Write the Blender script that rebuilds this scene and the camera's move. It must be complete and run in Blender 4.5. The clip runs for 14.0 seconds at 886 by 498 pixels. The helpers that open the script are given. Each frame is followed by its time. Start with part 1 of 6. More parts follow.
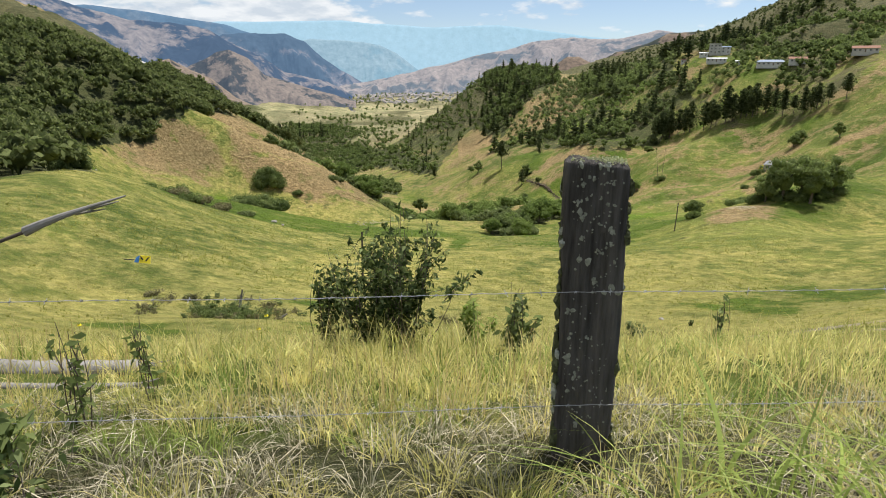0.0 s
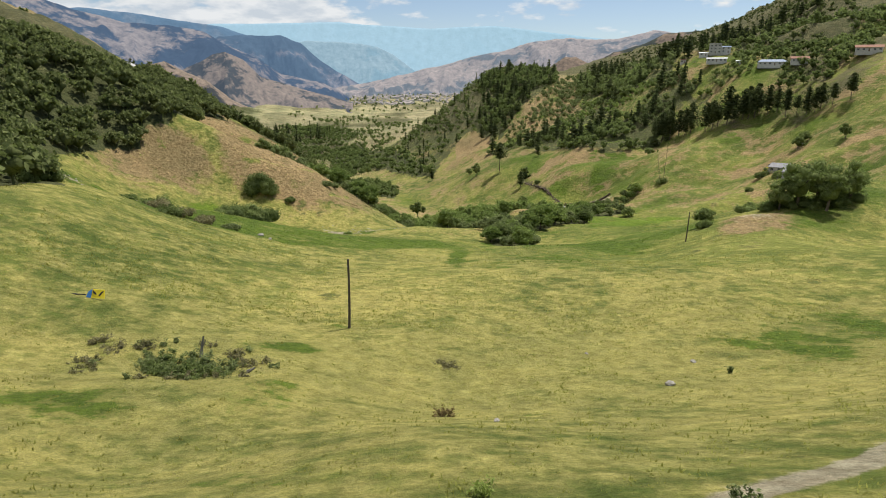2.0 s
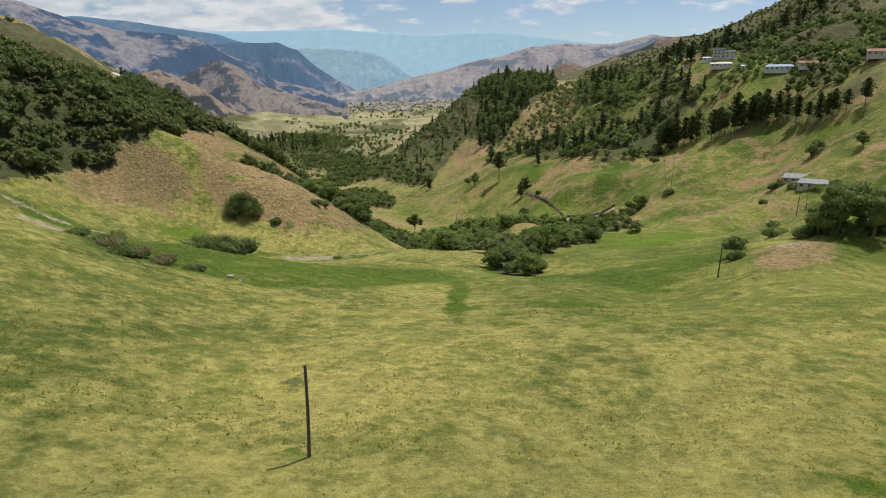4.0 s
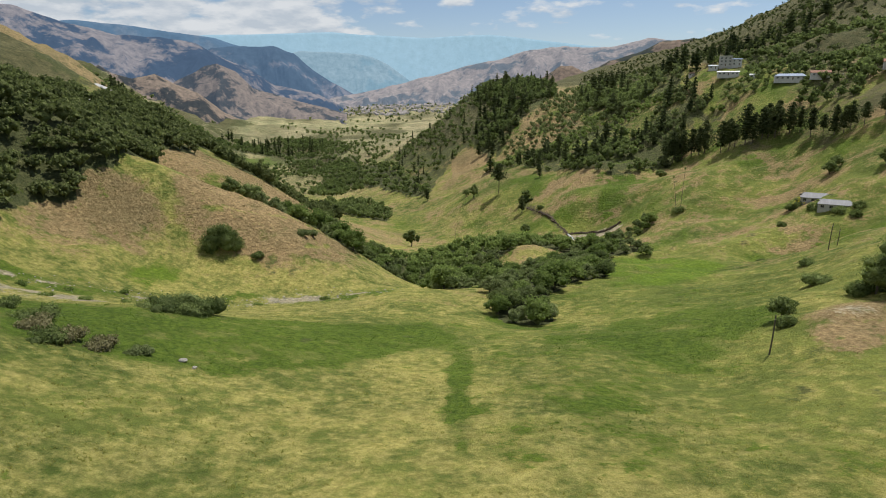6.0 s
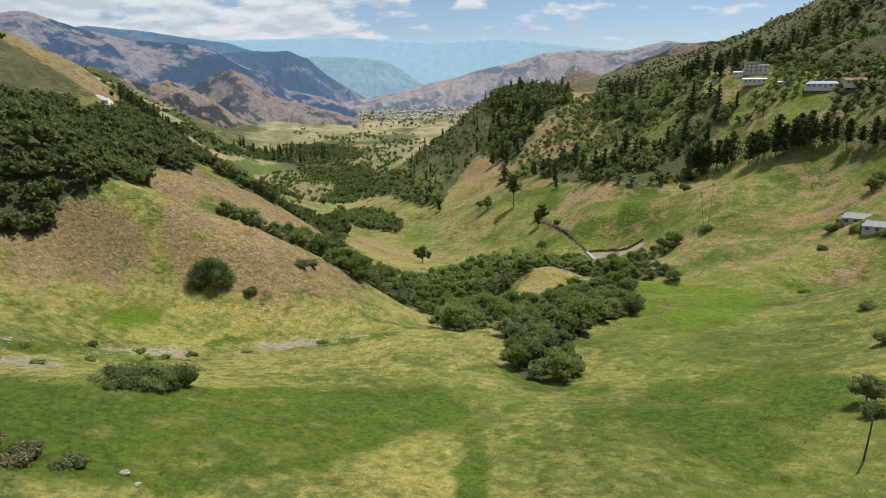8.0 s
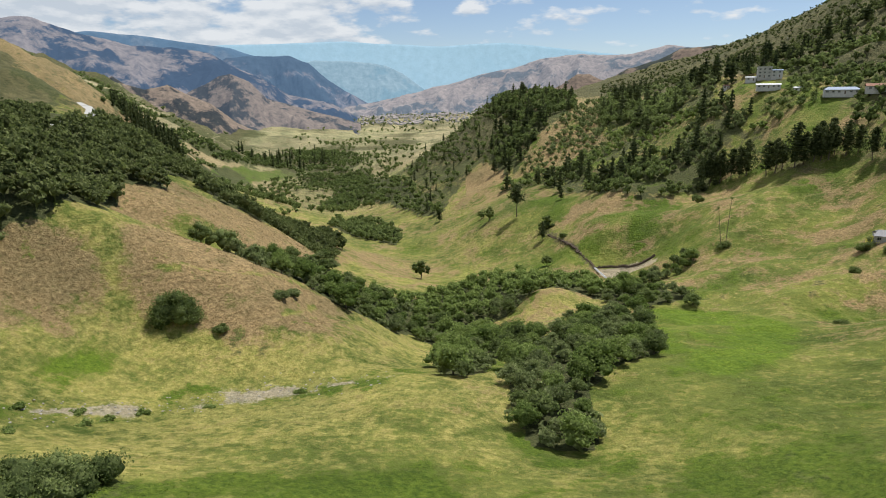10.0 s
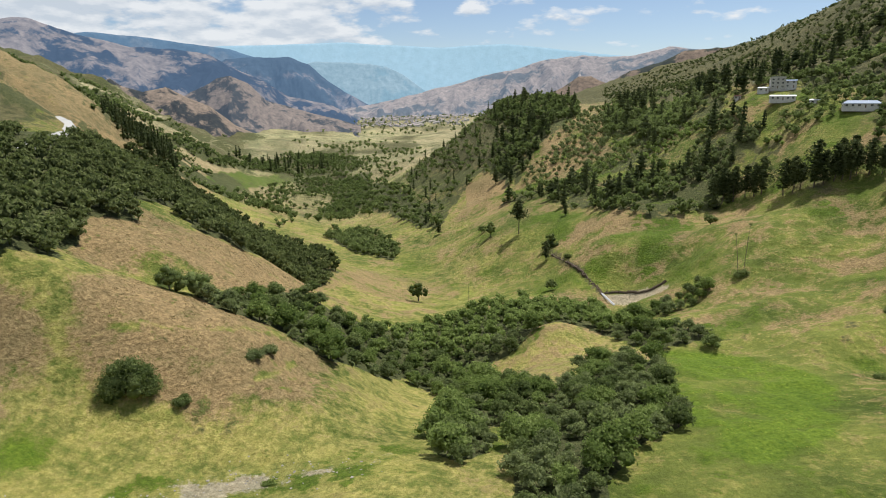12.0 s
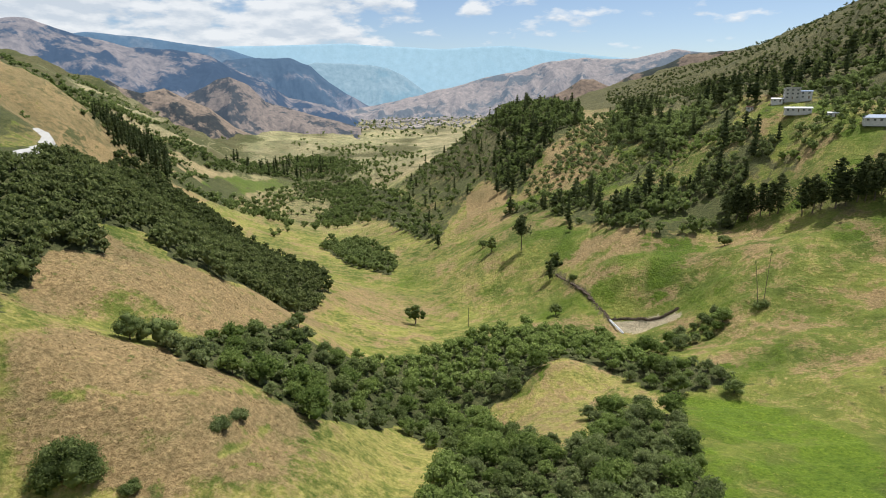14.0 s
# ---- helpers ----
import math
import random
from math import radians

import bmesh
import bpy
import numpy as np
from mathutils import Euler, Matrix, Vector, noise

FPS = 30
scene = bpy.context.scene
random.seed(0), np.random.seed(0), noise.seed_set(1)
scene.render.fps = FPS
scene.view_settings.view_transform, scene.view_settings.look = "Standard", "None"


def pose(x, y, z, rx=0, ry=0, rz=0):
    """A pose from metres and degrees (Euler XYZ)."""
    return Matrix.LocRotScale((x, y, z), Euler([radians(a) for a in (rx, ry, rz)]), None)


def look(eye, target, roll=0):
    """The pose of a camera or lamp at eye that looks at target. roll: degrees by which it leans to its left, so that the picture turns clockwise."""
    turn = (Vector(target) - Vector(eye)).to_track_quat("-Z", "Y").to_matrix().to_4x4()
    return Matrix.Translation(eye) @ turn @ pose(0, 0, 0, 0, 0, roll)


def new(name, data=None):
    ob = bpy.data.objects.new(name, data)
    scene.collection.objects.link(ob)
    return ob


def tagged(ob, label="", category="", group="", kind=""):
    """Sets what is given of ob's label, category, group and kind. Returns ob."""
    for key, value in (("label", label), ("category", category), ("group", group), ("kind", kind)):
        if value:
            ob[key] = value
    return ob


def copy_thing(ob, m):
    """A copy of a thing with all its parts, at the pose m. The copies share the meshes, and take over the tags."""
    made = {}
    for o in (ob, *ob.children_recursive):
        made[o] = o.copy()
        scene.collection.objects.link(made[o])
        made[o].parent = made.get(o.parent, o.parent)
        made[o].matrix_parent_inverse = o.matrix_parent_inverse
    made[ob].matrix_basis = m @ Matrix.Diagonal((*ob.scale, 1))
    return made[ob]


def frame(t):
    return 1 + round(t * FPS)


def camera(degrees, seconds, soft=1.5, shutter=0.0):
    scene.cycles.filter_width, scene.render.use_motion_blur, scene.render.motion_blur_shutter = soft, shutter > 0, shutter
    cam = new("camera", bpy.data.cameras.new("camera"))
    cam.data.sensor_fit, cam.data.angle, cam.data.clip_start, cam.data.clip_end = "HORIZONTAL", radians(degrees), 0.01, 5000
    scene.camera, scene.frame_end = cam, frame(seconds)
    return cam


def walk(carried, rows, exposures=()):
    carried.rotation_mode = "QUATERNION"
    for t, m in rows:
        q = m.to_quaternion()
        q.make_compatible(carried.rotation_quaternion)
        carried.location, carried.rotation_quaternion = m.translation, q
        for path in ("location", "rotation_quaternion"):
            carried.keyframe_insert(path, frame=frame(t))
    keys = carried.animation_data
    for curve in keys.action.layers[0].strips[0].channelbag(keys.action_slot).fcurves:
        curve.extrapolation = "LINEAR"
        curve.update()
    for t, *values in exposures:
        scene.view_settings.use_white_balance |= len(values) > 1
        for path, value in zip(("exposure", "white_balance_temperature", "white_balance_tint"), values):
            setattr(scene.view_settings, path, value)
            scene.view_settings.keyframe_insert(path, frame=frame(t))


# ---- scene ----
cam = camera(72.34, 14.0, soft=1.0)
PATH = [
    (0.0, pose(0.00, 0.00, 1.60, 74.23, -0.62, -1.32)),
    (0.5, pose(0.07, 1.54, 1.66, 74.24, -0.61, -1.33)),
    (1.0, pose(0.06, 3.12, 1.66, 74.26, -0.56, -1.43)),
    (1.5, pose(0.13, 5.70, 1.83, 74.29, -0.49, -1.51)),
    (2.0, pose(0.29, 9.03, 2.06, 74.33, -0.34, -1.59)),
    (2.5, pose(0.44, 13.12, 2.29, 74.39, -0.24, -1.68)),
    (3.0, pose(0.67, 17.73, 2.58, 74.43, -0.05, -1.76)),
    (3.2, pose(0.77, 19.68, 2.65, 74.52, 0.07, -1.79)),
    (5.3, pose(1.52, 43.13, 7.90, 74.96, 0.09, -1.91)),
    (5.5, pose(1.58, 45.39, 8.48, 74.97, 0.14, -1.93)),
    (6.0, pose(1.78, 51.02, 10.24, 75.04, 0.16, -2.06)),
    (6.5, pose(2.09, 56.68, 12.41, 75.12, 0.21, -2.20)),
    (7.0, pose(2.31, 62.22, 13.96, 75.20, 0.28, -2.23)),
    (7.5, pose(2.61, 67.72, 14.66, 75.24, 0.32, -2.19)),
    (8.0, pose(3.14, 73.33, 14.92, 75.34, 0.37, -0.85)),
    (8.2, pose(3.30, 75.58, 14.98, 75.42, 0.42, -0.70)),
    (10.3, pose(5.39, 101.45, 17.58, 75.73, 0.46, -0.68)),
    (10.5, pose(5.58, 104.00, 18.51, 75.68, 0.48, -0.65)),
    (11.0, pose(6.11, 110.17, 20.84, 75.70, 0.44, -0.62)),
    (11.5, pose(6.50, 116.33, 23.15, 75.71, 0.38, -0.60)),
    (12.0, pose(7.03, 122.49, 25.46, 75.74, 0.38, -0.59)),
    (12.5, pose(7.56, 128.54, 27.84, 75.76, 0.31, -0.55)),
    (13.0, pose(7.93, 134.60, 30.22, 75.78, 0.23, -0.52)),
    (13.5, pose(8.30, 140.63, 31.95, 75.79, 0.16, -0.50)),
    (14.0, pose(8.74, 146.51, 32.55, 75.80, 0.13, -0.45)),
]
walk(cam, PATH, [(0, 0.29, 6350, 10), (1, 0.38, 6450, 10), (2, 0.15, 6450, 10), (3, 0.0, 6400, 10), (5.5, -0.08, 6300, 10), (8, 0.04, 6250, 10), (11, 0.10, 6280, 10), (14, 0.22, 6280, 10)])

# ---- light ----
SUN_EL, SUN_AZ = radians(63), radians(48)          # high noon sun, ahead and well to the east
world = bpy.data.worlds.new("world")
scene.world = world
world.use_nodes = True


def build_sky():
    nt = world.node_tree
    nt.nodes.clear()
    N, L = nt.nodes.new, nt.links.new
    sky = N("ShaderNodeTexSky")
    sky.sky_type, sky.sun_disc = "NISHITA", False
    sky.sun_elevation, sky.sun_rotation = SUN_EL, SUN_AZ
    sky.altitude, sky.air_density, sky.dust_density, sky.ozone_density = 2200, 1.0, 3.0, 0.35
    # fair-weather cumulus in flattened heaps, lit from above, thinner towards the east
    tc = N("ShaderNodeTexCoord")
    sep = N("ShaderNodeSeparateXYZ")
    L(tc.outputs["Generated"], sep.inputs[0])

    def cloud(lift):
        mp = N("ShaderNodeMapping")
        mp.inputs["Scale"].default_value, mp.inputs["Location"].default_value = (1.0, 1.0, 3.0), (5.2, 2.3, lift)
        L(tc.outputs["Generated"], mp.inputs["Vector"])
        big, small = N("ShaderNodeTexNoise"), N("ShaderNodeTexNoise")
        for n, scale, detail in ((big, 4.6, 3), (small, 15.0, 10)):
            n.inputs["Scale"].default_value, n.inputs["Detail"].default_value, n.inputs["Roughness"].default_value = scale, detail, 0.56
            L(mp.outputs[0], n.inputs["Vector"])
        return both(both(big.outputs["Fac"], 0.55), both(small.outputs["Fac"], 0.45), "ADD")

    def both(a, b, op="MULTIPLY"):
        n = N("ShaderNodeMath")
        n.operation = op
        for k, v in enumerate((a, b)):
            if isinstance(v, float):
                n.inputs[k].default_value = v
            else:
                L(v, n.inputs[k])
        return n.outputs[0]

    here, above = cloud(0.02), cloud(0.055)
    east = N("ShaderNodeMapRange")
    for k, v in (("From Min", -0.35), ("From Max", 0.30), ("To Min", 0.100), ("To Max", -0.085)):
        east.inputs[k].default_value = v
    L(sep.outputs["X"], east.inputs["Value"])
    bank = N("ShaderNodeMapRange")                 # a bank of cumulus stands over the far wall
    bank.interpolation_type = "SMOOTHSTEP"
    for k, v in (("From Min", 0.035), ("From Max", 0.085), ("To Min", -0.05), ("To Max", 0.03)):
        bank.inputs[k].default_value = v
    L(sep.outputs["Z"], bank.inputs["Value"])
    cover = both(both(here, east.outputs[0], "ADD"), bank.outputs[0], "ADD")
    ramp = N("ShaderNodeValToRGB")
    ramp.color_ramp.elements[0].position, ramp.color_ramp.elements[1].position = 0.500, 0.565
    L(cover, ramp.inputs[0])
    crown = N("ShaderNodeMapRange")
    for k, v in (("From Min", -0.045), ("From Max", 0.060)):
        crown.inputs[k].default_value = v
    L(both(here, above, "SUBTRACT"), crown.inputs["Value"])
    shade = N("ShaderNodeMix")
    shade.data_type = "RGBA"
    shade.inputs["A"].default_value, shade.inputs["B"].default_value = (5.7, 6.2, 6.7, 1), (8.0, 8.1, 8.1, 1)
    L(crown.outputs[0], shade.inputs["Factor"])
    mix = N("ShaderNodeMix"); mix.data_type = "RGBA"
    L(both(ramp.outputs["Color"], 0.94), mix.inputs["Factor"]); L(sky.outputs[0], mix.inputs["A"]); L(shade.outputs["Result"], mix.inputs["B"])
    bg = N("ShaderNodeBackground"); bg.inputs["Strength"].default_value = 0.095
    out = N("ShaderNodeOutputWorld")
    L(mix.outputs["Result"], bg.inputs["Color"]); L(bg.outputs[0], out.inputs[0])


build_sky()
sun = new("sun", bpy.data.lights.new("sun", "SUN"))
sun.data.energy, sun.data.angle, sun.data.color = 4.9, radians(0.55), (1.0, 0.955, 0.88)
sun.matrix_world = look((60 * math.sin(SUN_AZ), 60 * math.cos(SUN_AZ), 60 * math.tan(SUN_EL)), (0, 0, 0))

# ---- materials ----
def material(name, rough=0.9, spec=0.3):
    m = bpy.data.materials.new(name)
    m.use_nodes = True
    b = m.node_tree.nodes["Principled BSDF"]
    b.inputs["Roughness"].default_value = rough
    b.inputs["Specular IOR Level"].default_value = spec
    return m, m.node_tree, b


def node(nt, kind, **values):
    n = nt.nodes.new(kind)
    for k, v in values.items():
        n.inputs[k.replace("_", " ")].default_value = v
    return n


def noise_at(nt, vector, scale, detail=4, rough=0.55):
    n = node(nt, "ShaderNodeTexNoise", Scale=scale, Detail=detail, Roughness=rough)
    nt.links.new(vector, n.inputs["Vector"])
    return n.outputs["Fac"]


def spread(nt, value, low, high):
    n = nt.nodes.new("ShaderNodeMapRange")
    n.inputs["From Min"].default_value, n.inputs["From Max"].default_value = low, high
    nt.links.new(value, n.inputs["Value"])
    return n.outputs["Result"]


def blend(nt, fac, a, b, kind="MIX"):
    n = nt.nodes.new("ShaderNodeMix")
    n.data_type, n.blend_type = "RGBA", kind
    for socket, v in (("Factor", fac), ("A", a), ("B", b)):
        if isinstance(v, (tuple, float, int)):
            n.inputs[socket].default_value = (*v, 1) if isinstance(v, tuple) else v
        else:
            nt.links.new(v, n.inputs[socket])
    return n.outputs["Result"]


def calc(nt, op, a, b=0.0, c=0.0):
    n = nt.nodes.new("ShaderNodeMath")
    n.operation = op
    for k, v in enumerate((a, b, c)):
        if isinstance(v, (float, int)):
            n.inputs[k].default_value = v
        else:
            nt.links.new(v, n.inputs[k])
    return n.outputs[0]


def bump(nt, bsdf, height, strength, distance):
    n = node(nt, "ShaderNodeBump", Strength=strength, Distance=distance)
    nt.links.new(height, n.inputs["Height"])
    nt.links.new(n.outputs["Normal"], bsdf.inputs["Normal"])


def place(nt):
    return nt.nodes.new("ShaderNodeTexCoord").outputs["Object"]


def attribute(nt, name):
    n = nt.nodes.new("ShaderNodeAttribute")
    n.attribute_name = name
    return n.outputs["Fac"]


def pasture_material():
    m, nt, b = material("pasture", 0.95, 0.1)
    b.inputs["Sheen Weight"].default_value, b.inputs["Sheen Roughness"].default_value = 0.025, 0.6
    b.inputs["Sheen Tint"].default_value = (0.85, 0.82, 0.45, 1)
    p = place(nt)
    fine, tuft, patch, wide = noise_at(nt, p, 6.0, 4, 0.75), noise_at(nt, p, 0.95, 5, 0.7), noise_at(nt, p, 0.13, 6, 0.68), noise_at(nt, p, 0.021, 5, 0.6)
    t1, p1, w1 = spread(nt, tuft, 0.33, 0.67), spread(nt, patch, 0.33, 0.67), spread(nt, wide, 0.35, 0.65)
    half = spread(nt, noise_at(nt, p, 0.38, 4, 0.6), 0.34, 0.66)
    dry = calc(nt, "ADD", calc(nt, "ADD", attribute(nt, "dry"), calc(nt, "MULTIPLY_ADD", p1, 0.75, -0.40)), calc(nt, "ADD", calc(nt, "MULTIPLY_ADD", half, 0.85, -0.42), calc(nt, "MULTIPLY_ADD", t1, 0.45, -0.22)))
    dry = spread(nt, dry, 0.05, 0.95)
    green = blend(nt, w1, (0.088, 0.120, 0.023), (0.180, 0.200, 0.048))
    straw = blend(nt, t1, (0.255, 0.232, 0.066), (0.410, 0.360, 0.128))
    col = blend(nt, dry, green, straw)
    brown = blend(nt, t1, (0.165, 0.115, 0.060), (0.385, 0.280, 0.152))
    col = blend(nt, spread(nt, calc(nt, "ADD", attribute(nt, "scorched"), calc(nt, "ADD", calc(nt, "MULTIPLY_ADD", p1, 1.0, -0.60), calc(nt, "MULTIPLY_ADD", t1, 0.4, -0.2))), 0.22, 0.66), col, brown)
    lush = calc(nt, "ADD", attribute(nt, "lush"), calc(nt, "ADD", calc(nt, "MULTIPLY_ADD", p1, 1.1, -0.58), calc(nt, "MULTIPLY_ADD", t1, 0.45, -0.22)))
    col = blend(nt, spread(nt, lush, 0.32, 0.66), col, blend(nt, t1, (0.042, 0.080, 0.009), (0.122, 0.166, 0.023)))
    col = blend(nt, spread(nt, calc(nt, "ADD", attribute(nt, "fresh"), calc(nt, "MULTIPLY_ADD", p1, 0.7, -0.35)), 0.25, 0.75), col, blend(nt, t1, (0.070, 0.125, 0.012), (0.165, 0.225, 0.028)))
    # distance haze painted into the ground colour: far fields paler and greyer
    col = blend(nt, attribute(nt, "haze_tint"), col, blend(nt, calc(nt, "ADD", calc(nt, "MULTIPLY", p1, 0.5), calc(nt, "MULTIPLY", w1, 0.5)), (0.150, 0.155, 0.095), (0.47, 0.415, 0.27)))
    scrub = blend(nt, t1, (0.040, 0.052, 0.020), (0.110, 0.112, 0.052))
    col = blend(nt, spread(nt, calc(nt, "ADD", attribute(nt, "scrub"), calc(nt, "ADD", calc(nt, "MULTIPLY_ADD", w1, 0.5, -0.25), calc(nt, "MULTIPLY_ADD", p1, 0.7, -0.35))), 0.36, 0.62), col, scrub)
    heath = blend(nt, calc(nt, "ADD", calc(nt, "MULTIPLY", t1, 0.4), calc(nt, "MULTIPLY", p1, 0.6)), (0.046, 0.054, 0.024), (0.150, 0.132, 0.070))
    col = blend(nt, spread(nt, calc(nt, "ADD", attribute(nt, "heath"), calc(nt, "MULTIPLY_ADD", p1, 0.6, -0.3)), 0.3, 0.7), col, heath)
    earth = blend(nt, t1, (0.25, 0.205, 0.148), (0.45, 0.39, 0.30))
    col = blend(nt, spread(nt, calc(nt, "ADD", attribute(nt, "bare"), calc(nt, "MULTIPLY_ADD", t1, 0.6, -0.35)), 0.25, 0.6), col, earth)
    col = blend(nt, 0.58, col, blend(nt, spread(nt, fine, 0.32, 0.68), (0.50, 0.52, 0.46), (1.32, 1.30, 1.22)), "MULTIPLY")
    col = blend(nt, 0.75, col, blend(nt, spread(nt, calc(nt, "ADD", calc(nt, "MULTIPLY", p1, 0.5), calc(nt, "MULTIPLY", w1, 0.5)), 0.2, 0.8), (0.72, 0.78, 0.72), (1.22, 1.18, 1.12)), "MULTIPLY")
    speck = noise_at(nt, p, 0.55, 8, 0.8)
    col = blend(nt, 0.55, col, blend(nt, spread(nt, speck, 0.36, 0.62), (0.62, 0.64, 0.60), (1.42, 1.40, 1.35)), "MULTIPLY")
    # trodden contour lines: noise drawn out level along the slopes
    level = nt.nodes.new("ShaderNodeMapping")
    level.inputs["Scale"].default_value = (0.10, 0.10, 1.0)
    nt.links.new(p, level.inputs["Vector"])
    tread = noise_at(nt, level.outputs[0], 1.25, 5, 0.6)
    col = blend(nt, 0.32, col, blend(nt, spread(nt, tread, 0.36, 0.60), (0.66, 0.70, 0.68), (1.16, 1.14, 1.10)), "MULTIPLY")
    nt.links.new(col, b.inputs["Base Color"])
    bump(nt, b, calc(nt, "ADD", calc(nt, "ADD", calc(nt, "MULTIPLY_ADD", tread, 0.8, speck), calc(nt, "MULTIPLY", fine, 0.22)), calc(nt, "ADD", calc(nt, "MULTIPLY", tuft, 0.7), calc(nt, "MULTIPLY", patch, 2.0))), 0.7, 1.4)
    return m


def leaf_material(name, dark, light, through_light=0.35, each=0.55, patch=1.0, mottle=0.0, patch_scale=0.25):
    m, nt, b = material(name, 0.85, 0.06)
    geo = nt.nodes.new("ShaderNodeNewGeometry").outputs["Random Per Island"]
    obj = nt.nodes.new("ShaderNodeObjectInfo").outputs["Random"]
    p = place(nt)
    tone = calc(nt, "MULTIPLY_ADD", obj, 0.5, calc(nt, "MULTIPLY_ADD", geo, each, calc(nt, "MULTIPLY_ADD", noise_at(nt, p, patch_scale, 3), patch, 0.22 - 0.5 * patch - 0.5 * each)))
    col = blend(nt, spread(nt, tone, 0.0, 1.0), dark, light)
    if mottle:
        col = blend(nt, mottle, col, blend(nt, spread(nt, noise_at(nt, p, 2.6, 4, 0.7), 0.36, 0.64), (0.35, 0.38, 0.36), (1.55, 1.50, 1.30)), "MULTIPLY")
    nt.links.new(col, b.inputs["Base Color"])
    tr = nt.nodes.new("ShaderNodeBsdfTranslucent")
    nt.links.new(blend(nt, 0.5, col, (light[0] * 1.3, light[1] * 1.5, light[2]) ), tr.inputs["Color"])
    mx = node(nt, "ShaderNodeMixShader", Fac=through_light)
    nt.links.new(b.outputs[0], mx.inputs[1]); nt.links.new(tr.outputs[0], mx.inputs[2])
    nt.links.new(mx.outputs[0], nt.nodes["Material Output"].inputs[0])
    return m


def plain(name, low, high, scale, rough=0.85, relief=0.2, size=0.02, stretch=(1, 1, 1), spec=0.3):
    """Two tones mixed by noise at two sizes, with fine relief."""
    m, nt, b = material(name, rough, spec)
    mp = nt.nodes.new("ShaderNodeMapping")
    mp.inputs["Scale"].default_value = stretch
    nt.links.new(place(nt), mp.inputs["Vector"])
    a, c = noise_at(nt, mp.outputs[0], scale, 6, 0.65), noise_at(nt, mp.outputs[0], scale * 0.17, 3)
    f = spread(nt, calc(nt, "ADD", calc(nt, "MULTIPLY", a, 0.6), calc(nt, "MULTIPLY", c, 0.4)), 0.32, 0.68)
    nt.links.new(blend(nt, f, low, high), b.inputs["Base Color"])
    bump(nt, b, a, relief, size)
    return m


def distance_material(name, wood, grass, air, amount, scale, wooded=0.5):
    """Far mountains behind miles of air: dry grass and rock, dark patches painted for both woods and cloud shadow, and
    the sky's light that the air scatters before them as emission.
    """
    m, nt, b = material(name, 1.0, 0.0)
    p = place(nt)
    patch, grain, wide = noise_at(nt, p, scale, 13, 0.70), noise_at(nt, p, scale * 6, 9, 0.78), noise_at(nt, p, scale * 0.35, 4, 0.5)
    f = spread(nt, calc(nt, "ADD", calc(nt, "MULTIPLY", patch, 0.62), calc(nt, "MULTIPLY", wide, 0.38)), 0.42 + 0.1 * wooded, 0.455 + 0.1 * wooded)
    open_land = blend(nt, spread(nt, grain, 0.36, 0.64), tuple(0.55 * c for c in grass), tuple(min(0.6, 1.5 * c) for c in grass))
    # dark patches: woods, with cloud shadow painted into the same colour
    wood_and_shadow = blend(nt, spread(nt, grain, 0.36, 0.64), tuple(0.7 * c for c in wood), tuple(1.6 * c for c in wood))
    col = blend(nt, f, wood_and_shadow, open_land)
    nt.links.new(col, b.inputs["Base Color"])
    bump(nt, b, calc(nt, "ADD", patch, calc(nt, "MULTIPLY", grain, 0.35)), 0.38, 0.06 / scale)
    # haze of the air between, put in as an even glow
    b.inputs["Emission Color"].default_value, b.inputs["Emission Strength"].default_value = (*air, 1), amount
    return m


PASTURE = pasture_material()
LEAF = leaf_material("broad_leaves", (0.050, 0.070, 0.025), (0.245, 0.290, 0.112), 0.38, 0.45, 1.4, 0.5)
FOREST_LEAF = leaf_material("forest_leaves", (0.036, 0.048, 0.018), (0.175, 0.200, 0.080), 0.32, 0.5, 1.6, 0.5)
LEAF_LIGHT = leaf_material("light_leaves", (0.075, 0.110, 0.030), (0.280, 0.340, 0.115), 0.40, 0.5, 1.2, 0.5)
THIN_LEAF = leaf_material("grey_green_leaves", (0.085, 0.106, 0.045), (0.280, 0.315, 0.145), 0.40, 0.5, 1.2, 0.5)
NEEDLES = leaf_material("pine_needles", (0.026, 0.038, 0.016), (0.120, 0.140, 0.060), 0.28, 0.5, 1.0, 0.5)
SHRUB_LEAF = leaf_material("shrub_leaves", (0.022, 0.036, 0.012), (0.26, 0.30, 0.125), 0.22, 1.3)
BLADES = leaf_material("grass_blades", (0.165, 0.176, 0.034), (0.84, 0.70, 0.34), 0.58, 0.8, 2.3, 0.0, 1.9)
REED = leaf_material("green_blades", (0.080, 0.130, 0.020), (0.41, 0.46, 0.15), 0.45, 0.9, 1.0, 0.0, 1.3)
BARK = plain("bark", (0.07, 0.055, 0.042), (0.17, 0.14, 0.11), 6, 0.95, 0.5, 0.03, (1, 1, 0.2))
POST_WOOD = plain("charred_wood", (0.022, 0.020, 0.018), (0.135, 0.125, 0.115), 34, 0.95, 1.0, 0.02, (1, 1, 0.10), 0.1)
LICHEN = plain("lichen", (0.12, 0.125, 0.09), (0.38, 0.39, 0.32), 70, 1.0, 0.8, 0.004)
MOSS = plain("dark_moss", (0.030, 0.034, 0.016), (0.11, 0.12, 0.055), 80, 1.0, 0.8, 0.006)
TOP_MOSS = leaf_material("pale_moss", (0.16, 0.17, 0.08), (0.52, 0.52, 0.34), 0.3, 1.0)
WIRE = plain("galvanised_wire", (0.25, 0.25, 0.26), (0.48, 0.48, 0.49), 40, 0.5, 0.2, 0.001)
